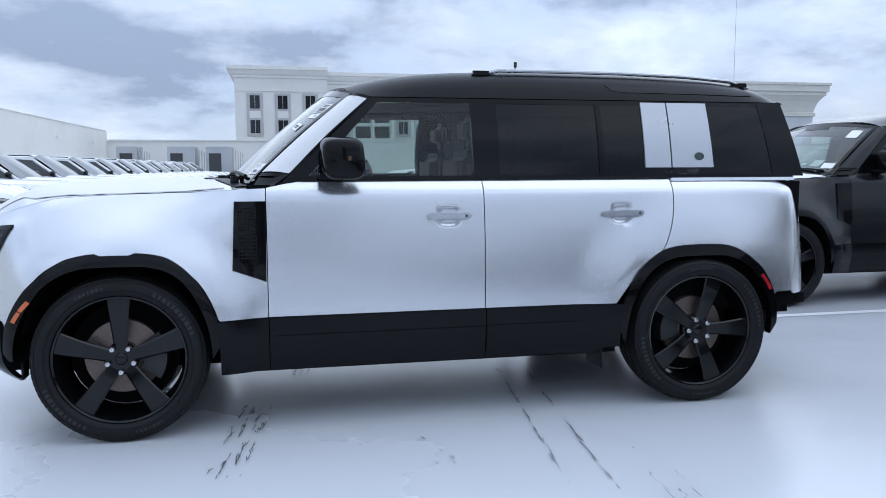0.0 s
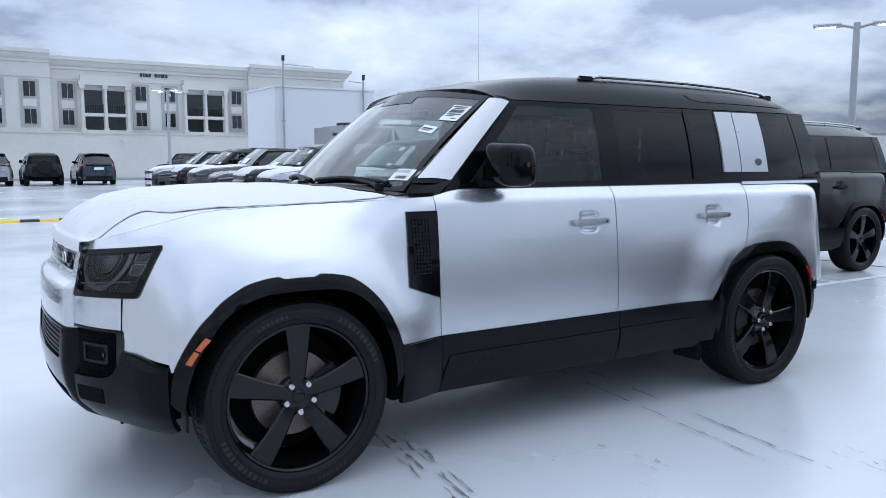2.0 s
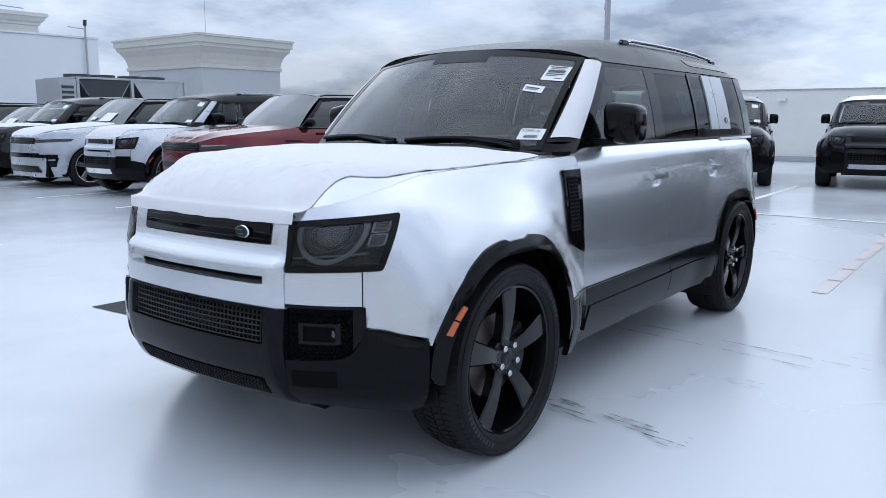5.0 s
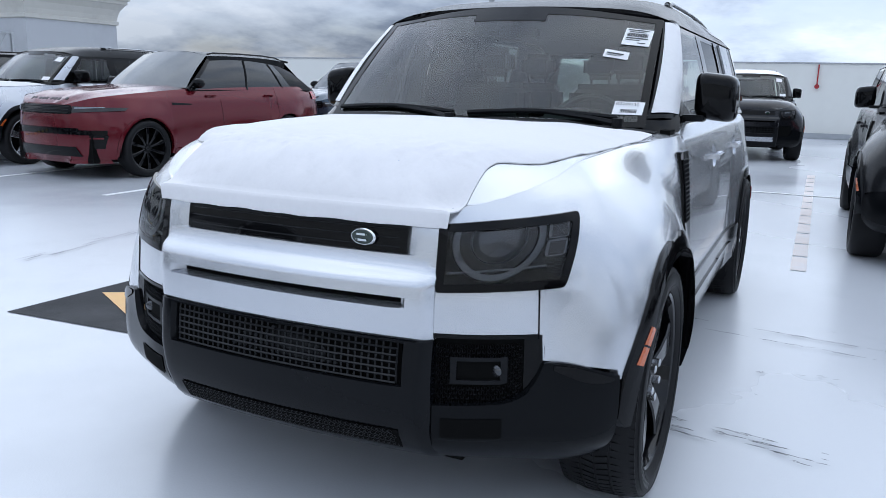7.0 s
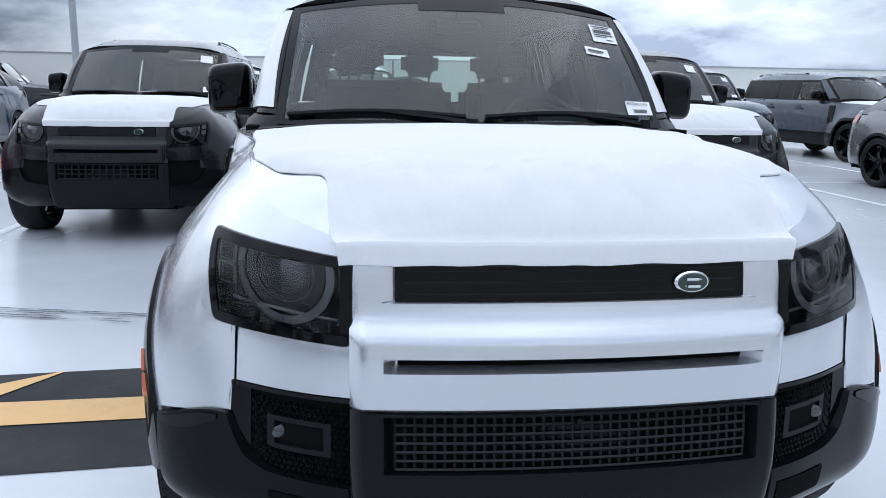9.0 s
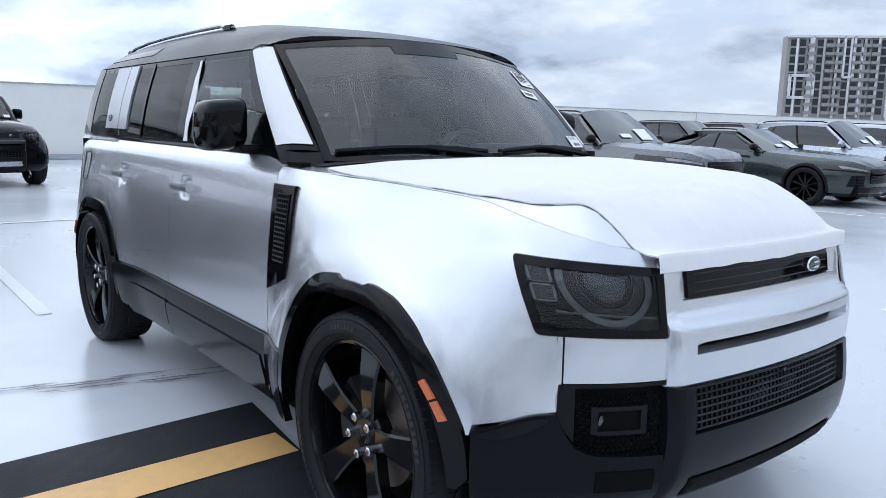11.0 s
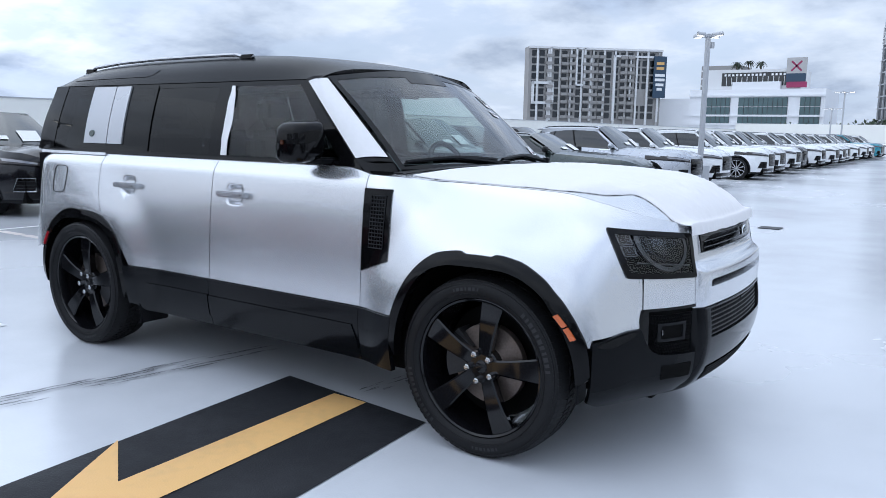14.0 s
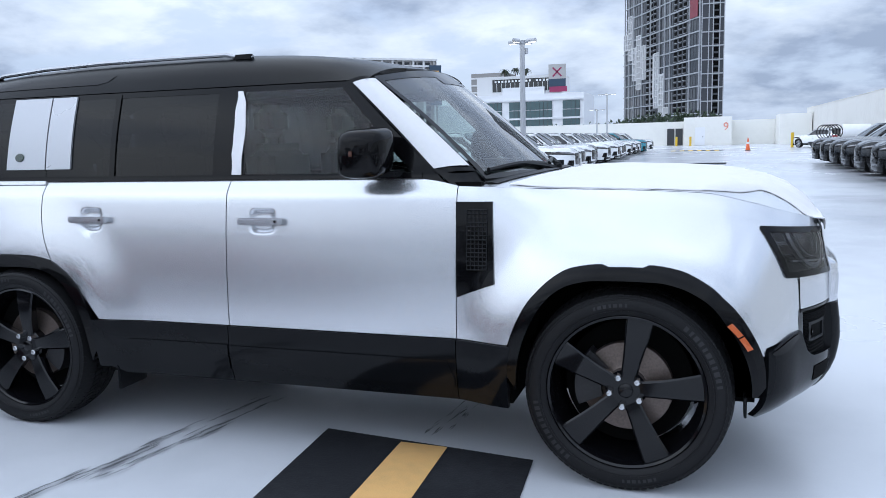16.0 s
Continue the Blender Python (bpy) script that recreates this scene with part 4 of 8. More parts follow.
def skin(s, z, out=0.0):
    """The body's outer skin at plan parameter s and height z, on the +y side; the wing's shoulder is rounded over a broad span."""
    if s > 11.2:
        return (*skin_at(s, z, out), z)
    a = float(np.interp(s, ARC_S, ARC))
    w = min(max((z - 0.80) / 0.26, 0), 1)
    span = min(0.03 + 0.13 * w * w * (3 - 2 * w), a, max(0.0, float(np.interp(11.2, ARC_S, ARC)) - a) + 0.01)
    px = py = 0.0
    for h, g in ((-1, 0.06), (-0.7, 0.12), (-0.4, 0.17), (-0.13, 0.15), (0.13, 0.15), (0.4, 0.17), (0.7, 0.12), (1, 0.06)):
        x, y = skin_at(float(np.interp(a + h * span, ARC, ARC_S)), z, out)
        px, py = px + g * x, py + g * y
    return (px, py, z)


def skin_x(x, z, out=0.0):
    return skin(side_s(x), z, out)


def side_panel(name, x0, x1, zb, zt, nu, nv, mat, parent, side, label="", out=0.0, rim=0.03, tight=1.0):
    """A body-side panel between the edges x0(z), x1(z) and the curves zb(x), zt(x)."""
    def f(u, v):
        z = 0.8
        for _ in range(4):
            x = x0(z) + (x1(z) - x0(z)) * u
            z = zb(x) + (zt(x) - zb(x)) * (1 - (1 - v) ** tight)
        return skin_x(x, z, out)
    return part(name, sheet(f, nu, nv, side, (0, -rim, 0)), mat, parent, label)


const = lambda v: (lambda _: v)
SILL = 0.572
GH = lambda x, z, out=0.0: (x, 0.848 - (z - 1.252) * 0.262 - 0.05 * max(0, (x - 3.3)) ** 2 * 2 + 0.012 * math.sin(math.pi * min(max((z - 1.252) / 0.42, 0), 1)) + out, z)


def house_panel(name, b0, b1, t0, t1, z0, z1, mat, parent, side, label="", out=0.0, rim=0.02, nv=8, nu=6):
    """A piece of the window band: corners at b0..b1 below (height z0) and t0..t1 above (z1)."""
    def f(u, v):
        z = z0 + (z1 - z0) * v
        return GH(b0 + (t0 - b0) * v + ((b1 - b0) + ((t1 - t0) - (b1 - b0)) * v) * (1 - u), z, out)
    return part(name, sheet(f, nu, nv, side, (0, -rim, 0) if rim else None), mat, parent, label)


hood_h = curve((-0.78, 1.000), (-0.757, 1.014), (-0.751, 1.034), (-0.740, 1.056), (-0.72, 1.084), (-0.68, 1.121), (-0.62, 1.158), (-0.5, 1.200), (-0.39, 1.220), (-0.25, 1.232), (-0.06, 1.241), (0.14, 1.243), (0.34, 1.240), (0.7, 1.232))
wing_top = curve((0, 1.043), (1, 1.052), (2, 1.066), (4, 1.100), (5, 1.119), (6, 1.1335), (7, 1.1455), (8, 1.1545), (9, 1.1635), (10, 1.1765), (11, 1.190), (11.3, 1.198), (11.5, 1.204), (12, 1.21))
EDGE = [skin(s, wing_top(s) - 0.002) for s in np.linspace(0, side_s(0.70), 60)]
EDGE_X = np.maximum.accumulate(np.array([p[0] for p in EDGE]) + 1e-5 * np.arange(60))
hood_w = lambda x: float(np.interp(x, EDGE_X, [p[1] for p in EDGE]))
hood_edge = lambda x: float(np.interp(x, EDGE_X, [p[2] for p in EDGE]))


def hood_z(x, y):
    """Height of the bonnet's top."""
    t = min(abs(y) / hood_w(x), 1)
    return hood_h(x) * (1 - t**3.6) + hood_edge(x) * t**3.6


def bars(name, parent, origin, right, up, rows, mat, gap=0.0015):
    """Thin printed bars on a flat sheet: rows of (u0, u1, v0, v1) in metres."""
    bm = bmesh.new()
    o, r, p = Vector(origin), Vector(right).normalized(), Vector(up).normalized()
    n = r.cross(p) * gap
    for u0, u1, v0, v1 in rows:
        bm.faces.new([bm.verts.new(o + r * a + p * b + n) for a, b in ((u0, v0), (u1, v0), (u1, v1), (u0, v1))])
    return tagged(part(name, bm, mat, parent, smooth=False), kind="stuff")


def defender(root, paint, roof_mat, lite=False, cover=True, clad=None, film=True, skid=None, lit=False):
    """All parts of one off-roader under root. lite: for those that stand far off."""
    clad = clad or M["satin"]
    body = paint
    q = 0.5 if lite else 1.0
    N = lambda k: max(3, int(k * q))
    for sd in (1, -1):
        # front wing, from the nose round the corner to the door
        s_end = side_s(0.688)

        def wing_low(s):
            x, y = plan_x(s), plan_y(s)
            if s < 4.17:
                return 0.712
            if x < -0.477:
                return 0.637 - (s - 4.2) / 4.0 * 0.05
            return max(SILL, arch_out(abs(x)) - (0.011 if abs(x) < 0.078 else 0.0))

        knots = [s for s in np.linspace(0, 4.165, 27)] + [s for s in np.linspace(4.185, side_s(-0.4775), 26)] + [side_s(x) for x in np.linspace(-0.477, -0.38, N(18))] + [side_s(x) for x in np.linspace(-0.37, 0.37, N(44))] + [side_s(x) for x in np.linspace(0.375, 0.478, N(18))] + [side_s(x) for x in np.linspace(0.49, 0.688, N(10))]
        vs = [v for v in np.linspace(0, 1, 34)]

        def wing_raw(s, v):
            low, top = wing_low(s), wing_top(s)
            return skin(s, low + (top - low) * v)
        wing_soft = eased(wing_raw, knots, vs, 12)

        def wing(s, v):
            low, top = wing_low(s), wing_top(s)
            z = low + (top - low) * v
            # sunk behind the headlight
            zt_, zb_ = 1.008 + 0.034 * s / 6.1, 0.826 + 0.014 * s / 4.95
            inside = 0.07 < (z - zb_) / (zt_ - zb_) < 0.93 and 0.20 < s < 4.75 + 1.15 * (z - zb_) / (zt_ - zb_)
            if 0.0 < (z - zb_) / (zt_ - zb_) < 1.0 and s < 5.9:
                return skin(s, z, -0.040 if inside else -0.002)
            return wing_soft(s, v)

        part("front_wing", sheet(wing, knots, vs, sd, (0, -0.03, 0)), body, root)
        gap = bmesh.new()
        tube(gap, [tuple(c * (sd if i == 1 else 1) for i, c in enumerate(skin(3.97, z, 0.0012))) for z in np.linspace(0.70, 0.836, 6)], 0.0022, 6)
        part("panel_gap", gap, M["void"], root)

        # doors and rear quarter
        edge_f = lambda z: 0.692
        if_b = lambda z: 1.803 - 0.010 * max(0, 1 - z)
        rear_edge = curve((0.57, 2.560), (0.66, 2.625), (0.75, 2.715), (0.86, 2.805), (1.0, 2.858), (1.1, 2.876), (1.25, 2.880))
        belt = curve((0.692, 1.206), (0.80, 1.228), (0.95, 1.242), (1.2, 1.243), (4.0, 1.243))
        tv = 1.7
        fine_u = lambda a, b, h: sorted(set(list(np.linspace(0, 1, N(34))) + ([min(1, (h - a + d) / (b - a)) for d in np.linspace(-0.085, 0.085, 30)] if not lite else [])))
        fine_v = sorted(set(list(np.linspace(0, 1, N(30))) + ([1 - (1 - (z - SILL) / (1.243 - SILL)) ** (1 / 1.7) for z in np.linspace(0.985, 1.12, 24)] if not lite else [])))
        side_panel("front_door", edge_f, lambda z: if_b(z) - 0.002, const(SILL), belt, fine_u(0.692, 1.802, 1.612), fine_v, body, root, sd, tight=tv)
        side_panel("rear_door", lambda z: if_b(z) + 0.003, lambda z: rear_edge(z) - 0.002, lambda x: max(SILL, arch_out(abs(x - 3.022)) - REAR_DROP) if x > 2.5 else SILL, belt, fine_u(1.806, 2.878, 2.572), fine_v, body, root, sd, tight=tv)

        def quarter(u, v):
            z = 0.9
            for _ in range(5):
                s0 = side_s(rear_edge(z) + 0.003)
                x_lin = rear_edge(z) + 0.003 + (3.60 - rear_edge(z)) * min(u / 0.72, 1)
                s = side_s(x_lin) if u <= 0.72 else side_s(3.603) + (LAST - side_s(3.603)) * (u - 0.72) / 0.28
                x = plan_x(s)
                low = arch_out(abs(x - 3.022)) - REAR_DROP if abs(x - 3.022) < 0.455 else (0.60 if x < 3.6 else 0.58)
                z = low + (1.243 - low) * (1 - (1 - v) ** tv)
            return skin(s, z)

        part("rear_quarter", sheet(quarter, N(56), N(24), sd, (0, -0.02, 0)), body, root)

        # wheel-arch trims and liners
        for cx, dr, nm in ((0.0, 0.0, "front"), (3.022, REAR_DROP, "rear")):
            ts = np.linspace(-1, 1, N(60))
            end_f = 0.47 if cx == 0 else 0.447

            def ring(t, v, cx=cx, dr=dr):
                side_in = 0.434 * math.sin(t * math.pi / 2)
                a, b = (side_in, arch_in(abs(side_in)) - dr), (0.474 * math.sin(t * math.pi / 2), arch_out(abs(0.474 * math.sin(t * math.pi / 2))) - dr)
                notch = (-0.006 if abs(side_in) < 0.068 else 0.005) if cx == 0 else 0.004
                x, z = a[0] + (b[0] - a[0]) * v, a[1] + (b[1] + notch - a[1]) * v
                return skin_x(cx + x, max(z, 0.42 if cx == 0 and x < 0 else 0.3), 0.016 - 0.006 * v)

            part("arch_trim", sheet(ring, list(ts), 5, sd, (0, -0.05, 0)), M["gloss"] if not lite else clad, root, "gloss black wheel-arch trim" if not lite else "")

            def liner(t, v, cx=cx, dr=dr):
                xx = 0.438 * math.sin(t * math.pi / 2)
                return (cx + xx, 0.93 - 0.42 * v, max(0.28, arch_in(abs(xx) * 0.97) - dr + 0.01))

            part("wheel_liner", sheet(liner, list(ts), 3, sd), M["void"], root)

            def wall(u, v, cx=cx):
                return (cx - 0.5 + u, 0.52, 0.25 + 0.65 * v)

            part("inner_arch", sheet(wall, 2, 2, sd), M["void"], root)

        # sill cladding in two lengths, with its raised moulding
        def low_edge(x):
            return 0.302 + (0.03 if x > 2.45 else 0)
        arch_f, arch_r = curve((0.28, 0.470), (0.45, 0.468), (0.565, 0.455), (0.6, 0.445)), curve((0.28, 2.552), (0.42, 2.555), (0.53, 2.570), (0.6, 2.585))
        side_panel("wing_cladding", arch_f, const(0.689), low_edge, const(SILL - 0.003), N(8), 8, clad, root, sd, out=0.012)
        side_panel("door_cladding", const(0.693), const(1.800), low_edge, const(SILL - 0.003), N(10), 10, clad, root, sd, out=0.012)
        side_panel("door_cladding", const(1.804), arch_r, low_edge, const(SILL - 0.003), N(10), 10, clad, root, sd, out=0.012)
        if not lite:
            side_panel("cladding_moulding", lambda z: 0.70 + max(0, z - 0.40) * 0.4, const(1.797), const(0.36), lambda x: 0.478, 12, 6, clad, root, sd, out=0.020, rim=0.014)
            side_panel("cladding_moulding", const(1.807), lambda z: 2.50 - max(0, z - 0.36) * 1.2, const(0.36), lambda x: 0.482, 12, 6, clad, root, sd, out=0.020, rim=0.014)
        # lower bumper, from the chin round to the wheel
        s_w = side_s(-0.478)
        low_t = curve((0, 0.318), (2, 0.305), (4, 0.292), (6, 0.285), (s_w, 0.315))
        top_t = curve((0, 0.505), (2.6, 0.515), (3.45, 0.540), (3.9, 0.590), (4.18, 0.634), (4.5, 0.634), (s_w, 0.588))

        def corner(s, v):
            z = low_t(s) + (top_t(s) - low_t(s)) * v
            return skin(s, z, 0.012 - 0.085 * max(0, (0.43 - z) / 0.14) ** 2)
        part("bumper_side", sheet(corner, sorted(set(list(np.linspace(0, 3, N(12))) + list(np.linspace(3, 4.5, N(22))) + list(np.linspace(4.5, s_w, N(14))))), N(14), sd, (0.02, -0.02, 0)), M["bumper"], root)
        if not lite:
            part("corner_gloss", sheet(lambda u, v: skin(4.45 + (s_w - 4.7) * u, top_t(4.45 + (s_w - 4.7) * u) - 0.008 - 0.035 * v * math.sin(math.pi * (0.12 + 0.8 * u)), 0.0155), 10, 3, sd), M["gloss"], root)

        # side vent
        def vent(u, v):
            z0 = 0.81 - 0.062 * u
            return skin_x(0.532 + (0.152 - 0.005 * v) * u + 0.012 * v, z0 + (1.142 - z0) * v, 0.010)
        part("side_vent", sheet(vent, 8, 10, sd, (0, -0.02, 0)), M["gloss"], root)
        if not lite:
            bm = bmesh.new()
            for i in range(15):
                z = 0.865 + i * 0.0175
                tube(bm, [tuple(c * (sd if k == 1 else 1) for k, c in enumerate(skin_x(x, z, 0.013))) for x in (0.562, 0.60, 0.642)], 0.0032, 5)
            for i in range(6):
                x = 0.562 + i * 0.016
                tube(bm, [tuple(c * (sd if k == 1 else 1) for k, c in enumerate(skin_x(x, z, 0.013))) for z in (0.865, 0.96, 1.06, 1.112)], 0.0026, 5)
            part("vent_mesh", bm, M["plastic"], root)

        # handles with their scooped recess
        for hx in (1.612, 2.572):
            bm = bmesh.new()
            y0 = skin_x(hx, 1.06, 1e-6)[1]
            boxed(bm, hx - 0.113, hx + 0.113, y0 + 0.014, y0 + 0.040, 1.040, 1.072, 0.007)
            boxed(bm, hx - 0.100, hx - 0.075, y0 - 0.03, y0 + 0.02, 1.045, 1.069)
            boxed(bm, hx + 0.075, hx + 0.100, y0 - 0.03, y0 + 0.02, 1.045, 1.069)
            for v in bm.verts:
                v.co.y *= sd
            if sd < 0:
                bmesh.ops.reverse_faces(bm, faces=bm.faces[:])
            h = part("door_handle", bm, body, root)
            if not lite:
                bm = lathe(bmesh.new(), [(0.0005, -0.002), (0.006, -0.002), (0.0065, 0)], 14)
                for v in bm.verts:
                    v.co = Vector((hx + (0.085 if sd < 0 else -0.085) + v.co.x, sd * (y0 + 0.0405 - v.co.y * 0.5), 1.057 + v.co.z))
                part("lock", bm, M["gloss"], h)

        # window band
        zb, zt = 1.250, 1.668
        part("pillar_foot", sheet(lambda u, v: tuple(Vector((0.585, 0.735, 1.185)).lerp(Vector((0.700, 0.872, 1.192)), u).lerp(Vector((0.690, 0.742, 1.300)).lerp(Vector((0.830, 0.846, 1.288)), u), v) + Vector((-0.002, 0.010 * math.sin(math.pi * u), 0))), 6, 5, sd, (0.01, -0.02, 0)), M["gloss"], root)
        house_panel("mirror_sail", 0.735, 1.02, 0.80, 1.02, 1.196, 1.262, M["gloss"], root, sd, out=-0.003)
        house_panel("belt_strip", 0.86, 3.66, 0.86, 3.66, 1.240, 1.262, M["gloss"], root, sd, out=0.004, nu=20)
        house_panel("window_frame_top", 1.235, 3.58, 1.26, 3.56, 1.642, zt + 0.006, M["gloss"], root, sd, nu=20)
        house_panel("pillar_trim", 0.795, 0.905, 1.235, 1.290, 1.255, zt, M["gloss"], root, sd)
        house_panel("pillar_trim", 1.762, 1.905, 1.762, 1.905, 1.255, 1.66, M["gloss"], root, sd, out=0.002)
        house_panel("front_window", 0.895, 1.768, 1.272, 1.768, 1.258, 1.648, M["side_glass"], root, sd, rim=0.0).visible_shadow = False
        house_panel("rear_window", 1.90, 2.475, 1.90, 2.475, 1.258, 1.648, M["privacy"], root, sd, rim=0, out=-0.002)
        house_panel("window_bar", 2.470, 2.500, 2.470, 2.500, 1.255, 1.66, M["gloss"], root, sd, out=0.004)
        house_panel("door_quarter_glass", 2.500, 2.895, 2.500, 2.895, 1.258, 1.66, M["privacy"], root, sd, rim=0)
        house_panel("rear_quarter_glass", 2.899, 3.54, 2.899, 3.48, 1.258, 1.66, M["privacy"], root, sd, rim=0)
        house_panel("rear_pillar", 3.53, 3.735, 3.47, 3.632, 1.250, zt + 0.004, M["gloss"], root, sd, out=0.003)
        if film:
            house_panel("signature_panel", 2.738, 2.892, 2.741, 2.892, 1.300, 1.660, M["panel_silver"], root, sd, "silver side signature panel", out=0.010, rim=0.012)
            sp = house_panel("signature_panel", 2.900, 3.150, 2.900, 3.140, 1.300, 1.660, M["panel_silver"], root, sd, "silver side signature panel", out=0.010, rim=0.012)
            if not lite:
                bm = lathe(bmesh.new(), [(0.0005, -0.004), (0.019, -0.004), (0.022, 0.0)], 26)
                for v in bm.verts:
                    p = GH(3.065 + v.co.x * 1.35, 1.362 + v.co.z, 0.012 - v.co.y)
                    v.co = Vector((p[0], p[1] * sd, p[2]))
                part("badge", bm, M["badge"], sp, "small oval badge, dark green with a bright rim")
        house_panel("belt_moulding", 2.885, 3.66, 2.885, 3.66, 1.226, 1.243, body, root, sd, out=0.012, rim=0.04, nu=10)

        if film and sd > 0 and not lite:
            def strip(u, v):
                z = 1.262 + 0.385 * v
                wob = 0.006 * noise.noise(Vector((v * 6, u, 4)))
                top = 0.035 * max(0, v - 0.86) / 0.14
                return GH(1.800 + wob - (0.058 - 0.012 * abs(v - 0.5) + wob - top * 0.7) * u, z, 0.006 + 0.006 * math.sin(9 * v) * u)
            part("pillar_film", sheet(strip, 4, 24, sd, (0, -0.003, 0)), M["film"], root, "loose white film strip on the door pillar")

        # A-pillar strip under white film
        lo_a, lo_b, hi_a, hi_b = Vector((0.652, 0.745, 1.262)), Vector((0.800, 0.846, 1.254)), Vector((1.140, 0.690, 1.690)), Vector((1.238, 0.742, 1.672))
        def pillar(u, v):
            p = lo_a.lerp(hi_a, v).lerp(lo_b.lerp(hi_b, v), u)
            bow = 0.022 * math.sin(math.pi * u) + 0.02 * math.sin(math.pi * v)
            return (p.x - 0.4 * bow, p.y + bow * 0.8, p.z + 0.3 * bow)
        part("a_pillar", sheet(lambda u, v: pillar(u, v), 6, 12, sd, (0.01, -0.02, 0)), M["gloss"], root)
        part("pillar_film", sheet(lambda u, v: tuple(Vector(pillar(0.06 + 0.90 * u, 0.045 + 0.915 * v)) + Vector((-0.003, 0.004, 0.003))), 6, 12, sd, (0.003, -0.004, 0)), M["film"] if film else body, root, "white protective film on the pillar" if film else "")

        # mirror
        def mirror_f(u, v):
            a, b = 2 * math.pi * u, math.pi * (v - 0.5)
            se = lambda t, e: math.copysign(abs(t) ** e, t)
            cy, cz = se(math.cos(a), 0.42) * se(math.cos(b), 0.42), se(math.sin(a), 0.42) * se(math.cos(b), 0.42)
            x = se(math.sin(b), 0.6)
            y = 0.962 + 0.090 * cy * (1 - 0.10 * (x < 0) * x * x)
            return (1.066 + 0.102 * x + 0.10 * (y - 0.962) - 0.05 * cz * 0.095, y, 1.352 + 0.102 * cz - 0.010 * cy)
        mir = part("door_mirror", sheet(mirror_f, 28, 14, sd), M["gloss"], root, angle=1.2)
        block("mirror_arm", 0.95, 1.08, min(0.80 * sd, 0.93 * sd), max(0.80 * sd, 0.93 * sd), 1.246, 1.274, M["plastic"], mir, bevel=0.008)
        if not lite:
            bm = bmesh.new()
            boxed(bm, 1.086, 1.102, sd * 1.0595 - 0.005, sd * 1.0595 + 0.005, 1.338, 1.360, 0.002)
            part("indicator", bm, M["mirror_lens"], mir)

        # amber and red side markers
        def marker(cx, a0, a1, w):
            def f(u, v):
                a = a0 + (a1 - a0) * u
                r = 0.456 + w * v
                return skin_x(cx + r * math.cos(a), 0.405 + r * math.sin(a) * 1.02, 0.020)
            return f
        for k in range(2):
            a0 = math.pi - 0.47 - 0.20 + k * 0.125
            part("side_marker", sheet(marker(0.0, a0, a0 + 0.112, 0.017), 4, 2, sd, (0, -0.015, 0)), M["amber"], root)
        part("rear_side_marker", sheet(marker(3.022, 0.47, 0.68, 0.017), 5, 2, sd, (0, -0.015, 0)), M["red"], root)

        # roof rail
        bm = bmesh.new()
        rail_z = lambda x: roof_z(x, 0.575) + 0.020
        tube(bm, [(x, 0.575 * sd, rail_z(x) + (0.0 if 1.95 < x < 3.45 else -0.014)) for x in (1.82, 1.90, 1.97, 2.3, 2.7, 3.1, 3.40, 3.47, 3.52)], 0.011, 8)
        part("roof_rail", bm, M["rail"], root)
        for x in (1.87, 3.46):
            block("rail_foot", x - 0.05, x + 0.05, min(0.562 * sd, 0.59 * sd), max(0.562 * sd, 0.59 * sd), roof_z(x, 0.575) - 0.01, rail_z(x), M["gloss"], root, bevel=0.006)
        if not lite:
            def glow(u, v):
                x0 = 2.56 + 0.88 * u
                y = 0.665 + 0.035 * v + (0.01 if 0.02 < u < 0.98 else 0)
                return (x0 + 0.03 * v, y, roof_z(x0, y) + 0.0025)
            part("roof_side_window", sheet(glow, 14, 3, sd), M["privacy2"], root)

        # headlight: rounded black housing let into the corner, a deep tray, ring light, projector and two cells
        lamp_c = [(0.06, 1.008), (6.10, 1.042), (4.95, 0.840), (0.0, 0.826)]   # s, z: top inner, top outer, bottom outer, bottom inner

        def soft(u, v, ru=0.10, rv=0.20):
            """Unit square with rounded corners."""
            p, q_ = 2 * u - 1, 2 * v - 1
            a_, b_ = (abs(p) - (1 - 2 * ru)) / (2 * ru), (abs(q_) - (1 - 2 * rv)) / (2 * rv)
            if a_ > 0 and b_ > 0:
                k = max(a_, b_) / math.hypot(a_, b_)
                p, q_ = math.copysign(1 - 2 * ru + 2 * ru * a_ * k, p), math.copysign(1 - 2 * rv + 2 * rv * b_ * k, q_)
            return (p + 1) / 2, (q_ + 1) / 2

        def lamp(u, v, out=0.006):
            (a, za), (b, zb_), (c, zc), (d, zd) = lamp_c
            s_t, z_t = a + (b - a) * u, za + (zb_ - za) * u
            s_b, z_b = d + (c - d) * u, zd + (zc - zd) * u
            s, z = s_b + (s_t - s_b) * v, z_b + (z_t - z_b) * v
            return skin(s, z, out)

        fu, fv = 0.066, 0.115

        def housing(u, v):
            tray = fu < u < 1 - fu and fv < v < 1 - fv
            return lamp(*soft(u, v, 0.035, 0.07), -0.012 if tray else 0.006)
        us = [0, 0.02, 0.045, fu, fu + 0.004] + list(np.linspace(0.1, 0.9, N(16))) + [1 - fu - 0.004, 1 - fu, 0.955, 0.98, 1]
        vs_ = [0, 0.04, 0.08, fv, fv + 0.006] + list(np.linspace(0.17, 0.83, N(8))) + [1 - fv - 0.006, 1 - fv, 0.92, 0.96, 1]
        hl = part("headlight", sheet(housing, us, vs_, sd, (0.02, -0.02, 0)), M["gloss"], root, "gloss black square headlight housing")

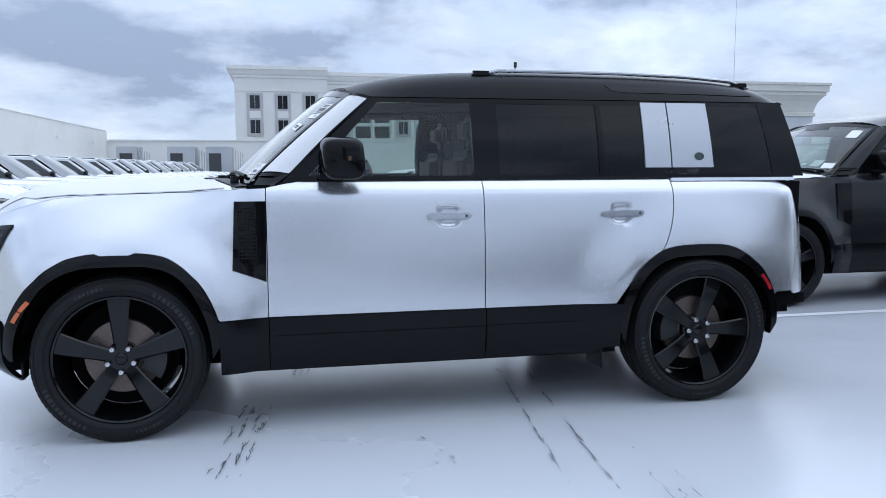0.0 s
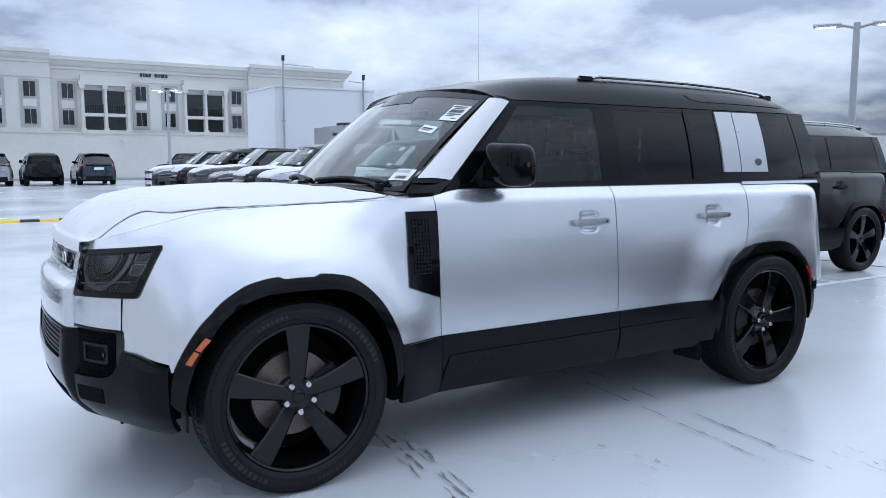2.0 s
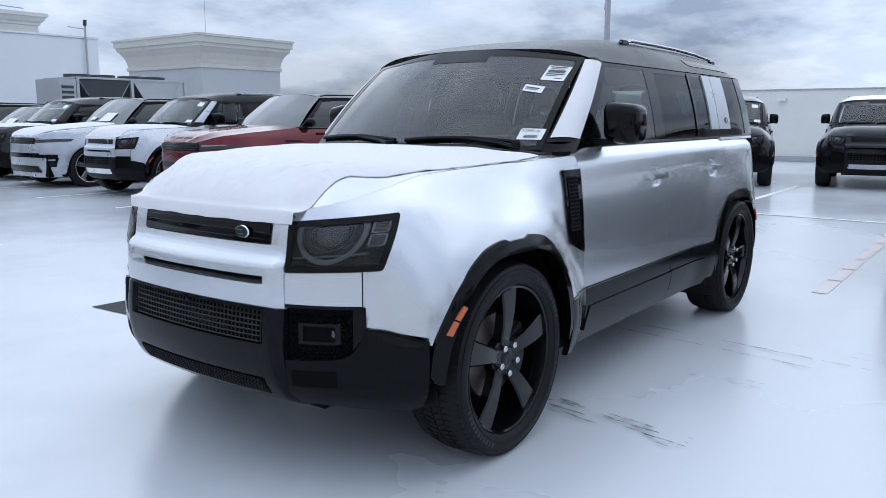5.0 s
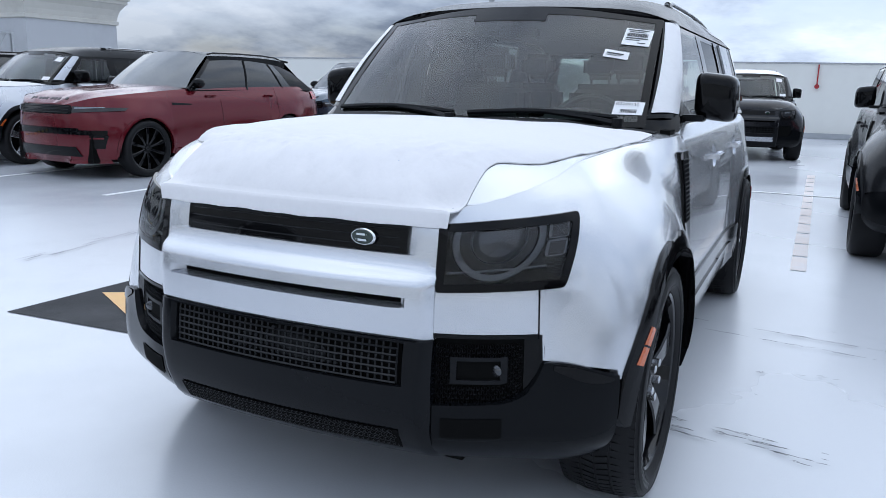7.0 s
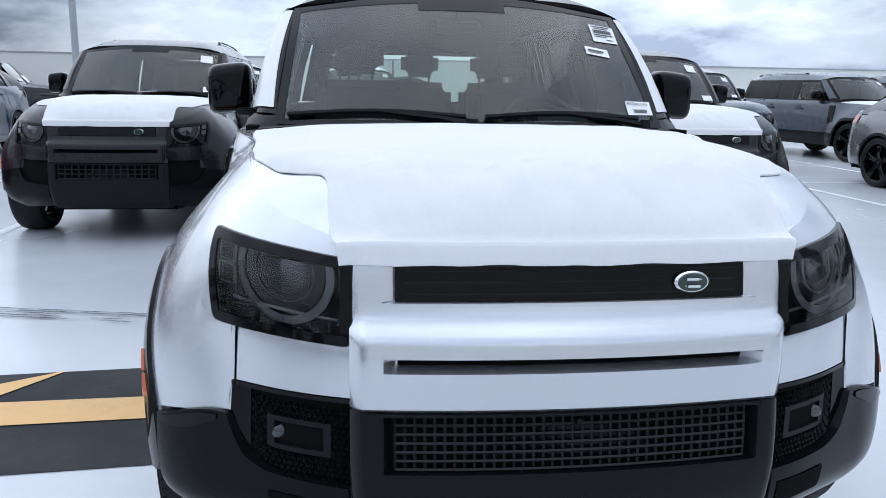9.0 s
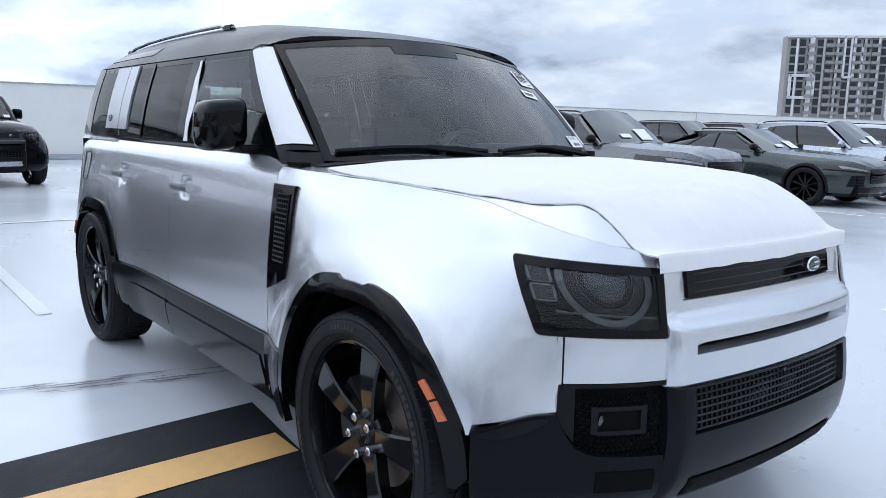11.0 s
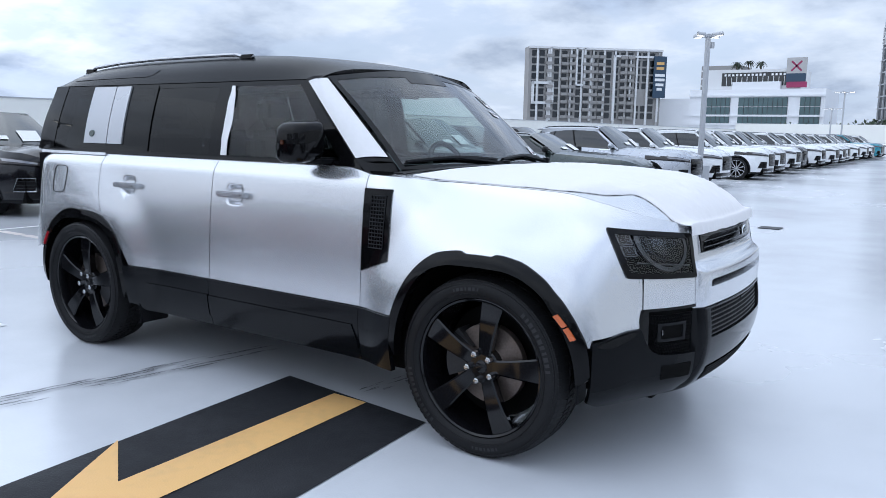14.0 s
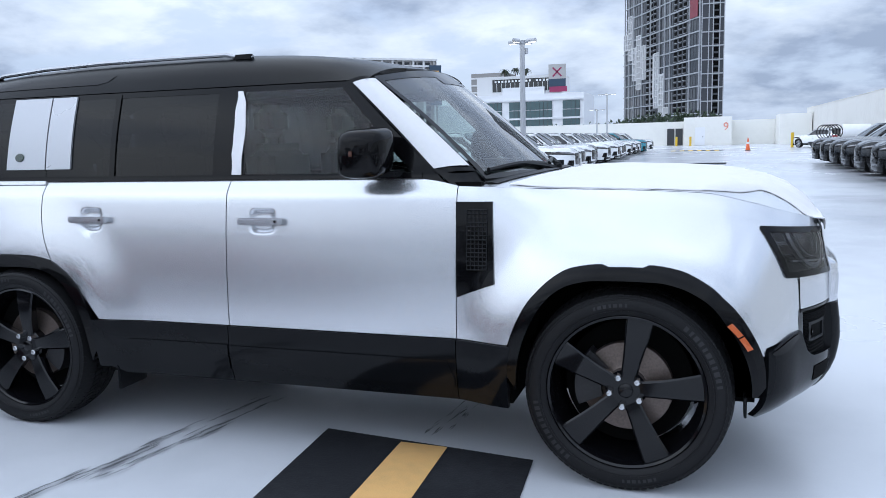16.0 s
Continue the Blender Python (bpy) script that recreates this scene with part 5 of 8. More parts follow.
        def disc(rad0, rad1, o0, o1):
            def f(u, v):
                a = 2 * math.pi * u
                rr = rad0 + (rad1 - rad0) * v
                uu, vv = 0.425 + rr * math.cos(a) * 3.33, 0.735 + rr * math.sin(a) * 6.1
                return lamp(uu, min(vv, 1 - fv - 0.012), o0 + (o1 - o0) * v)
            return f
        R = 0.097
        part("lamp_ring", sheet(disc(R, R * 0.83, -0.003, 0.000), N(40), 2, sd), M["lens"] if lite else M["ring"], hl, "grey ring of the running light")
        if not lite:
            part("lamp_ring_edge", sheet(disc(R * 1.03, R * 0.99, -0.010, 0.001), 40, 2, sd), M["plastic"], hl)
            part("lamp_ring_edge", sheet(disc(R * 0.60, R * 0.565, -0.006, -0.002), 40, 2, sd), M["ring"], hl)
        part("lamp_reflector", sheet(disc(R * 0.80, 0.001, -0.004, -0.009), N(36), 4, sd), M["rim"], hl)
        part("lamp_projector", sheet(disc(R * 0.43, 0.001, -0.006, 0.003), N(24), 6, sd), M["bowl"], hl, "clear projector lens")
        for k, (v0, v1) in enumerate(((0.70, 0.885), (0.46, 0.645))):
            if not lite:
                part("cell_frame", sheet(lambda u, v, v0=v0, v1=v1: lamp(*[(0.765 + 0.165 * a_, v0 - 0.02 + (v1 - v0 + 0.04) * b_) for a_, b_ in [soft(u, v, 0.2, 0.2)]][0], -0.004), 6, 6, sd), M["ring"], hl)
            part("indicator_cell", sheet(lambda u, v, v0=v0, v1=v1: lamp(0.785 + 0.125 * u, v0 + (v1 - v0) * v, -0.001), 4, 2, sd), M["amber_on"] if (lit and k == 0) else M["lens"], hl, "lit amber indicator cell" if (lit and k == 0) else "smoked indicator cell")
        if not lite:
            part("lamp_shelf", tube(bmesh.new(), [tuple(c_ * (sd if k == 1 else 1) for k, c_ in enumerate(lamp(u, 0.27 + 0.06 * u, -0.004))) for u in np.linspace(0.09, 0.80, 10)], 0.0035, 6), M["ring"], hl)
            cov = part("lamp_cover", sheet(lambda u, v: lamp(1 - fu - (1 - 2 * fu) * u, fv + (1 - 2 * fv) * v, 0.004), 12, 6, sd), M["lamp_glass"], hl, "clear lamp cover")
            cov.visible_shadow = False

        # fog pod with its perforated panel
        def pod(u, v, out=0.004):
            s = 0.05 + 4.12 * u
            low = 0.500 + 0.15 * max(0, u - 0.58) ** 2 / 0.2
            return skin(s, low + (0.708 - low) * v, out - 0.02)
        fp = part("fog_pod", sheet(pod, N(12), N(8), sd), M["void"], root)
        if not lite:
            bm = bmesh.new()
            for j in range(13):
                for i in range(17):
                    u, v = (i + 0.5 * (j % 2)) / 17 * 0.80 + 0.03, 0.06 + j / 13 * 0.84
                    if 0.15 < u < 0.70 and 0.30 < v < 0.70:
                        continue
                    hexa = [Vector(pod(u + 0.0195 * math.cos(a), v + 0.036 * math.sin(a), 0.010)) for a in [math.pi / 6 + k * math.pi / 3 for k in range(6)]]
                    inn = [Vector(pod(u + 0.0125 * math.cos(a), v + 0.024 * math.sin(a), 0.004)) for a in [math.pi / 6 + k * math.pi / 3 for k in range(6)]]
                    vo, vi = [bm.verts.new((p.x, p.y * sd, p.z)) for p in hexa], [bm.verts.new((p.x, p.y * sd, p.z)) for p in inn]
                    for k in range(6):
                        bm.faces.new((vo[k], vo[(k + 1) % 6], vi[(k + 1) % 6], vi[k]))
            tagged(part("honeycomb", bm, M["mesh"], fp, smooth=False), kind="stuff")
            bezel = lambda u, v: pod(0.16 + 0.53 * u, 0.31 + 0.38 * v, 0.012 - (0.03 if 0.12 < u < 0.88 and 0.15 < v < 0.85 else 0))
            part("fog_bezel", sheet(bezel, [0, 0.119, 0.121, 0.5, 0.879, 0.881, 1], [0, 0.149, 0.151, 0.5, 0.849, 0.851, 1], sd), M["plastic"], fp)
            bm = lathe(bmesh.new(), [(0.0005, -0.006), (0.012, -0.004), (0.017, 0.0)], 20)
            c = Vector(pod(0.585, 0.50, 0.004))
            for v in bm.verts:
                v.co = Vector((c.x + v.co.y - v.co.x * 0.3, (c.y + v.co.x * 1.2) * sd, c.z + v.co.z))
            part("fog_light", bm, M["bowl"], fp)
            pod_frame = lambda u, v: skin(-0.0 + 4.10 * u, 0.700 + 0.010 * v, 0.002)
            part("pod_return", sheet(lambda u, v: pod(0.835 + 0.165 * u, v, 0.010 + 0.008 * u), 5, 6, sd), M["gloss"], fp)
            part("pod_lip", sheet(pod_frame, 12, 2, sd, (0.03, 0, 0)), M["gloss"], fp)
            # duct not cut out: a black sheet on the bumper paints its dark inside
            duct = lambda u, v: skin(0.35 + 2.35 * u, 0.405 + 0.062 * v + 0.004 * u, 0.0145 - 0.085 * max(0, (0.43 - (0.405 + 0.062 * v + 0.004 * u)) / 0.14) ** 2)
            part("lower_duct_shade", sheet(duct, 8, 4, sd), M["void"], root)
            # mud flaps
            block("mud_flap", 2.44, 2.455, sd * 0.86 - 0.10, sd * 0.86 + 0.10, 0.215, 0.42, M["plastic"], root, bevel=0.006)
            block("mud_flap", -0.448, -0.438, sd * 0.88 - 0.045, sd * 0.88 + 0.045, 0.315, 0.40, M["plastic"], root, bevel=0.004)

    # nose panel: upper brow, grille slot, bar with a long slot
    nose = curve((0.685, -0.828), (0.70, -0.842), (0.78, -0.845), (0.845, -0.838), (0.862, -0.824), (0.878, -0.798), (0.90, -0.786), (0.98, -0.772), (1.018, -0.758), (1.03, -0.74))
    def nose_x(y, z):
        t = abs(y)
        k = min(max((0.90 - z) / 0.06, 0), 1)
        return nose(z) + (0.028 + 0.008 * k) * (t / 0.49) ** 2 + (0.006 + 0.022 * k) * max(0, (t - 0.452) / 0.038) ** 2
    ys = [-0.49, -0.483, -0.473, -0.462, -0.45, -0.42] + list(np.linspace(-0.392, 0.392, N(26))) + [0.42, 0.45, 0.462, 0.473, 0.483, 0.49]
    zs = [0.685, 0.70, 0.74, 0.781, 0.786, 0.806, 0.812, 0.835, 0.848, 0.860, 0.870, 0.880, 0.895, 0.918, 0.921, 0.96, 0.998, 1.001, 1.018, 1.028]
    def nose_f(y, z):
        d = 0
        if abs(y) < 0.393 and 0.785 < z < 0.810:
            d = 0.045
        if abs(y) < 0.393 and 0.9205 < z < 0.9985:
            d = 0.016
        return (nose_x(y, z) + d, y, z)
    part("nose_panel", sheet(nose_f, ys[::-1], zs, 1, (0.03, 0, 0)), body, root)
    part("nose_slot", sheet(lambda u, v: (nose_x(0.388 * (1 - 2 * u), 0.8) + 0.042, 0.388 * (1 - 2 * u), 0.7865 + 0.019 * v), 12, 2), M["void"], root)
    gr = part("grille_panel", sheet(lambda u, v: (nose_x(0.3925 * (1 - 2 * u), 0.922 + 0.074 * v) + 0.005, 0.3925 * (1 - 2 * u), 0.922 + 0.074 * v), 16, 4, 1, (0.02, 0, 0)), M["gloss"], root, "gloss black upper grille panel")
    if not lite:
        for z in (0.937, 0.962, 0.985):
            part("grille_slat", tube(bmesh.new(), [(nose_x(y, z) + 0.0045, y, z) for y in np.linspace(-0.37, 0.37, 15)], 0.0018, 6), M["gloss"], gr)
    for rr, mt, nm, dx in ((1.0, M["chrome"], "badge", 0.004), (0.88, M["badge"], "badge_face", 0.0015)):
        bm = lathe(bmesh.new(), [(0.0005, -0.004), (0.036 * rr, -0.004), (0.040 * rr, 0.0)], 30)
        c = (nose_x(-0.262, 0.958) - 0.004, -0.262, 0.958)
        for v in bm.verts:
            v.co = Vector((c[0] + v.co.y - (0.004 - dx), c[1] - v.co.x * 1.02, c[2] + v.co.z * 0.62))
        bd = part(nm, bm, mt, gr if nm == "badge" else bd, "oval badge with a bright rim" if nm == "badge" else "")
    if not lite:
        bars("badge_bars", bd, (c[0] - 0.0085, -0.262 + 0.028, 0.958), (0, -1, 0), (0, 0, 1), [(0.012, 0.040, 0.005, 0.011), (0.042, 0.046, 0.007, 0.009), (0.009, 0.013, -0.008, -0.006), (0.016, 0.044, -0.011, -0.005)], M["chrome"])

    # lower bumper centre with square-mesh grille and honeycomb below
    chin = curve((0.29, -0.70), (0.33, -0.775), (0.38, -0.815), (0.45, -0.845), (0.55, -0.858), (0.60, -0.856), (0.69, -0.845))
    chin_x = lambda y, z: chin(z) + 0.036 * (abs(y) / 0.49) ** 2 + 0.030 * max(0, (abs(y) - 0.452) / 0.038) ** 2
    def chin_f(y, z):
        d = 0.05 if (abs(y) < 0.398 and 0.560 < z < 0.684) else 0
        return (chin_x(y, z) + d, y, z)
    zs = [0.29, 0.31, 0.33, 0.36, 0.40, 0.45, 0.50, 0.54, 0.559, 0.561, 0.62, 0.683, 0.6845, 0.69]
    part("bumper", sheet(chin_f, ys[::-1], zs, 1, (0.05, 0, 0.01)), clad if not lite else M["plastic"], root, "dark grey lower front bumper")
    part("grille_back", sheet(lambda u, v: (chin_x(0, 0.6) + 0.055, 0.405 * (1 - 2 * u), 0.556 + 0.134 * v), 2, 2), M["void"], root)
    nx_, nz_ = (37, 6) if not lite else (14, 3)
    bm = bmesh.new()
    for i in range(nx_ + 1):
        y = -0.395 + 0.79 * i / nx_
        tube(bm, [(chin_x(y, z) + 0.018, y, z) for z in (0.561, 0.62, 0.683)], 0.0036 if not lite else 0.008, 4)
    for j in range(nz_ + 1):
        z = 0.564 + 0.117 * j / nz_
        tube(bm, [(chin_x(y, z) + 0.016, y, z) for y in np.linspace(-0.395, 0.395, 12)], 0.0036 if not lite else 0.0042, 4)
    part("mesh_grille", bm, M["mesh"], root, smooth=False)
    if not lite:
        bm = bmesh.new()
        lowx = lambda y, z: chin_x(y, z) - 0.002
        for j in range(4):
            for i in range(46):
                y, z = -0.385 + (i + 0.5 * (j % 2)) * 0.0168, 0.362 + j * 0.0165
                ring6 = [(y + 0.0085 * math.cos(a), z + 0.0085 * math.sin(a)) for a in [math.pi / 6 + k * math.pi / 3 for k in range(6)]]
                in6 = [(y + 0.0058 * math.cos(a), z + 0.0058 * math.sin(a)) for a in [math.pi / 6 + k * math.pi / 3 for k in range(6)]]
                vo, vi = [bm.verts.new((lowx(*p) - 0.002, *p)) for p in ring6], [bm.verts.new((lowx(*p), *p)) for p in in6]
                for k in range(6):
                    bm.faces.new((vo[(k + 1) % 6], vo[k], vi[k], vi[(k + 1) % 6]))
        lg = part("lower_grille", sheet(lambda u, v: (lowx(0.40 * (1 - 2 * u), 0.352 + 0.068 * v) + 0.0008, 0.40 * (1 - 2 * u), 0.352 + 0.068 * v), 20, 4), M["void"], root)
        tagged(part("honeycomb", bm, M["mesh"], lg, smooth=False), kind="stuff")
        bm = lathe(bmesh.new(), [(0.0005, -0.003), (0.006, -0.003), (0.009, 0.004)], 16)
        for v in bm.verts:
            v.co = Vector((chin_x(0, 0.675) + 0.004 + v.co.y, v.co.x, 0.672 + v.co.z))
        part("front_camera", bm, M["gloss"], root)
    if skid:
        part("skid_plate", sheet(lambda u, v: (chin_x(0.6 * (1 - 2 * u), 0.40 + 0.09 * v) - 0.012 + 0.05 * abs(1 - 2 * u) ** 3, 0.62 * (1 - 2 * u), 0.40 + 0.09 * v), 12, 3, 1, (0.03, 0, 0)), skid, root, "bright silver skid plate")

    # bonnet and cowl
    xs = [-0.757, -0.752, -0.745, -0.735, -0.72, -0.70, -0.675, -0.64, -0.60, -0.55] + list(np.linspace(-0.5, 0.62, N(30)))
    def swept(x, y):
        """The bonnet's front edge follows the curve of the nose."""
        y = abs(y)
        out = min(max((y - 0.49) / 0.08, 0), 1)
        return x + 0.026 * (min(y, 0.49) / 0.49) ** 2 * min(max((-0.48 - x) / 0.277, 0), 1) * (1 - out * out * (3 - 2 * out))

    def hood(x, t):
        x = min(x, 0.47 + 0.15 * t * t)
        w = hood_w(x) + 0.002
        y = w * t
        return (swept(x, y), y, hood_z(x, y))
    part("bonnet", sheet(hood, xs, list(np.linspace(-1, 1, N(44)))), body, root)
    part("bonnet_lip", sheet(lambda u, v: (swept(-0.757, 0.49 * (2 * u - 1)) - 0.006 * math.sin(v * 3.14), 0.49 * (2 * u - 1), hood_z(-0.757, 0.49 * (2 * u - 1)) * (1 - v) + 1.020 * v), 20, 4), body, root)
    cowl_at = lambda a, v: (0.395 + 0.15 * a * a + 0.075 * v, 0.80 * a)
    part("cowl", sheet(lambda u, v: (*cowl_at(2 * u - 1, v), hood_z(*cowl_at(2 * u - 1, v)) + 0.004 + 0.004 * math.sin(math.pi * v)), 20, 6), M["plastic"], root)
    if cover:
        edge = curve((-0.79, 0.512), (-0.70, 0.530), (-0.56, 0.533), (-0.505, 0.548), (-0.455, 0.615), (-0.41, 0.662), (-0.30, 0.705), (-0.15, 0.742), (0.1, 0.770), (0.45, 0.80), (0.60, 0.80))
        def cloth(x, t):
            x = min(x, 0.33 + 0.16 * t * t + 0.02 * noise.noise(Vector((t * 5, 3, 3))))
            e = min(edge(x), hood_w(max(x, -0.748)) - 0.004 if x > -0.4 else 9) + 0.010 * noise.noise(Vector((x * 6, t * 3, 1)))
            y = e * t
            xx = max(x, -0.748)
            z = hood_z(xx, min(abs(y), hood_w(xx) - 0.004)) + 0.005
            soft = 1 - abs(t) ** 14
            front = min(max((-0.30 - x) / 0.40, 0), 1)
            puff = 0.006 * noise.noise(Vector((x * 5, y * 5, 3)))
            puff += front * (0.010 * max(0, noise.noise(Vector((x * 11 - y * 4, y * 26 + x * 9, 11)))) + 0.012 * noise.noise(Vector((x * 8 + y * 5, y * 17 - x * 6, 5))) + 0.010 * abs(noise.noise(Vector((x * 14 + y * 22, y * 12, 7)))) + 0.006 * noise.noise(Vector((x * 40, y * 34, 2))))
            puff += 0.022 * abs(t) ** 6 * max(0, noise.noise(Vector((x * 9, t, 9)))) + (0.045 if t > 0 else 0.012) * abs(t) ** 7 * math.exp(-((x + 0.37) / 0.075) ** 2) + 0.012 * abs(t) ** 5 * max(0, noise.noise(Vector((x * 16, t * 9, 6)))) * math.exp(-((x + 0.33) / 0.2) ** 2)
            puff *= min(1.0, max(0.0, (x + 0.757) / 0.05))
            z += (puff + 0.003) * soft + 0.004 * abs(t) ** 10 * max(0, noise.noise(Vector((x * 15, t * 2, 4))))
            if x < -0.757:
                f = (-0.757 - x) / 0.028
                hem = 1.003 + 0.004 * noise.noise(Vector((y * 9, 8, 2)))
                top = swept(-0.757, y) - 0.008
                fold = 0.005 * noise.noise(Vector((y * 14, 2, 2))) + 0.004 * noise.noise(Vector((y * 37, 5, 2)))
                return (top + (min(nose_x(y, 1.0), top + 0.004) - 0.008 - top) * f - abs(fold) * math.sin(2.2 * f), y, z + (hem - z) * f ** 0.9)
            return (swept(x, y) - 0.006 * min(max((-0.70 - x) / 0.05, 0), 1), y, z)
        cx = list(np.linspace(-0.785, -0.757, 6)) + [-0.753, -0.748, -0.741, -0.732, -0.72, -0.705, -0.69, -0.67, -0.65, -0.63, -0.605] + list(np.linspace(-0.58, -0.28, N(36))) + list(np.linspace(-0.265, 0.60, N(40)))
        bc = part("bonnet_cover", sheet(cloth, cx, list(np.linspace(-1, 1, N(90))), 1, (0, 0, -0.004)), M["cloth"], root, "wrinkled white fleece transport cover", angle=3.0)

    # windscreen, roof, rear
    base_x = lambda t: 0.459 + 0.150 * t * t
    top_x = lambda t: 1.055 + 0.088 * t * t
    def screen(u, v, grow=1.0, out=0.0):
        t = (2 * u - 1) * grow
        xb, xt = base_x(t), top_x(t)
        yb, yt = 0.748 * t, 0.692 * t
        zb_, zt_ = 1.226, 1.748 - 0.055 * t * t
        bow = 0.018 * math.sin(math.pi * v)
        return (xb + (xt - xb) * v - bow * 0.6 - out * 0.7, yb + (yt - yb) * v, zb_ + (zt_ - zb_) * v + bow * 0.6 + out * 0.7)
    ws = part("windscreen", sheet(lambda u, v: screen(1 - u, v), 20, 12), M["glass"], root)
    ws.visible_shadow = False
    bmf = sheet(lambda u, v: screen(1 - u, 0.93 + 0.07 * v, 1, 0.002), 20, 2)
    sheet(lambda u, v: screen(1 - u, 0.04 * v, 1, 0.002), 20, 2, 1, None, bmf)
    sheet(lambda u, v: screen(0.022 * (1 - u), v, 1, 0.002), 2, 10, 1, None, bmf)
    sheet(lambda u, v: screen(1 - 0.022 * u, v, 1, 0.002), 2, 10, 1, None, bmf)
    sheet(lambda u, v: screen(0.5 + 0.13 * (1 - 2 * u), 0.86 + 0.07 * v, 1, 0.002), 6, 2, 1, None, bmf)
    part("frit_band", bmf, M["gloss"], ws)
    def roof(x, t):
        y = 0.744 * t
        return (x + (0.09 * t * t if x < 1.5 else 0) * max(0, (1.5 - x) / 0.44), y * (1 - 0.06 * max(0, (x - 3.4) / 0.4) ** 2), roof_z(x, y))
    part("roof", sheet(roof, list(np.linspace(1.056, 1.5, N(12))) + list(np.linspace(1.55, 3.50, N(26))) + list(np.linspace(3.53, 3.652, N(9))), list(np.linspace(-1, 1, N(36))), 1), roof_mat, root)
    part("roof_header", sheet(lambda u, v: tuple(Vector(screen(1 - u, 1.0, 1, 0.001)).lerp(Vector(roof(1.058, 1 - 2 * u)), v)), 20, 2), M["gloss"], root)
    # tail: closing panel, rear window, spare wheel
    part("tailgate", sheet(lambda u, v: (3.825 + 0.004 * math.sin(3 * u) - 0.10 * max(0, v - 0.55) ** 2 * 2, 0.62 * (2 * u - 1) * (1 - 0.12 * max(0, v - 0.5)), 0.50 + 0.76 * v), 8, 8), body, root)
    part("rear_glass", sheet(lambda u, v: (3.79 - 0.145 * v, (0.64 - 0.06 * v) * (2 * u - 1), 1.26 + 0.40 * v), 8, 4), M["privacy"] if lite else M["side_glass"], root).visible_shadow = False
    for sd in (-1, 1):
        part("rear_frame", sheet(lambda u, v: (3.745 - 0.105 * v, 0.80 - 0.10 * v - 0.16 * u, 1.25 + 0.43 * v), 3, 4, sd), M["gloss"], root)
    part("rear_header", sheet(lambda u, v: (3.662 - 0.014 * v, 0.66 * (2 * u - 1), 1.60 + 0.075 * v), 8, 2), M["gloss"], root)
    block("rear_bumper", 3.48, 3.80, -0.84, 0.84, 0.44, 0.63, clad, root, bevel=0.08, seg=4)
    bm = bmesh.new()
    lathe(bm, [(0.12, 0.0), (0.30, 0.0), (0.37, 0.02), (0.39, 0.06), (0.39, 0.17), (0.37, 0.21), (0.30, 0.225), (0.0005, 0.225)], 36)
    for v in bm.verts:
        v.co = Vector((3.83 + v.co.y, v.co.x, 1.06 + v.co.z))
    part("spare_wheel", bm, M["rubber"], root, "spare wheel on the tailgate")
    # underside and cabin
    bm = bmesh.new()
    boxed(bm, -0.62, 3.75, -0.52, 0.52, 0.27, 0.56)
    boxed(bm, 0.47, 2.56, -0.88, 0.88, 0.285, 0.50)
    part("underbody", bm, M["void"], root)
    bm = bmesh.new()
    boxed(bm, 0.45, 3.80, -0.80, 0.80, 0.50, 0.56)
    boxed(bm, 0.50, 0.56, -0.80, 0.80, 0.56, 1.20)
    for s_ in (-1, 1):
        boxed(bm, 0.60, 3.70, s_ * 0.83 - 0.02, s_ * 0.83 + 0.02, 0.50, 1.22)
    part("cabin_tub", bm, M["void"], root)
    if not lite:
        bm = bmesh.new()
        boxed(bm, 0.62, 1.02, -0.80, 0.80, 0.95, 1.225, 0.05, 3)
        boxed(bm, 0.70, 0.98, -0.52, -0.24, 1.20, 1.285, 0.04, 3)
        part("dashboard", bm, M["seat"], root)
        bm = bmesh.new()
        ring = [(1.08 + 0.075 * math.sin(a) * 1, -0.38 + 0.19 * math.cos(a), 1.17 + 0.165 * math.sin(a)) for a in np.linspace(0, 2 * math.pi, 29)]
        tube(bm, ring, 0.017, 8)
        tube(bm, [(1.075, -0.56, 1.17), (1.06, -0.38, 1.16), (1.075, -0.20, 1.17)], 0.02, 8)
        tube(bm, [(0.95, -0.38, 1.10), (1.07, -0.38, 1.16)], 0.05, 10)
        part("steering_wheel", bm, M["seat"], root)
        for x, ys_ in ((1.60, (-0.40, 0.40)), (2.52, (-0.45, 0.0, 0.45))):
            for y in ys_:
                bm = bmesh.new()
                w = 0.25 if x < 2 else 0.21
                boxed(bm, x - 0.28, x + 0.26, y - w, y + w, 0.78, 0.93, 0.05, 3)
                boxed(bm, x + 0.13, x + 0.29, y - w * 0.95, y + w * 0.95, 0.85, 1.40, 0.06, 3)
                boxed(bm, x + 0.19, x + 0.30, y - 0.12, y + 0.12, 1.43, 1.60, 0.045, 3)
                tube(bm, [(x + 0.24, y - 0.06, 1.37), (x + 0.24, y - 0.06, 1.46)], 0.008, 6)
                tube(bm, [(x + 0.24, y + 0.06, 1.37), (x + 0.24, y + 0.06, 1.46)], 0.008, 6)
                part("seat", bm, M["seat"], root)
        part("headliner", sheet(lambda u, v: (1.30 + 2.37 * u, 0.68 * (2 * v - 1), roof_z(1.30 + 2.37 * u, 0.68 * (2 * v - 1)) - 0.045), 14, 8), M["headliner"], root)
        bm = bmesh.new()
        boxed(bm, 1.10, 1.16, -0.11, 0.11, 1.60, 1.665, 0.02, 3)
        tube(bm, [(1.09, 0, 1.66), (1.07, 0, 1.71)], 0.012, 6)
        part("rear_view_mirror", bm, M["seat"], root)
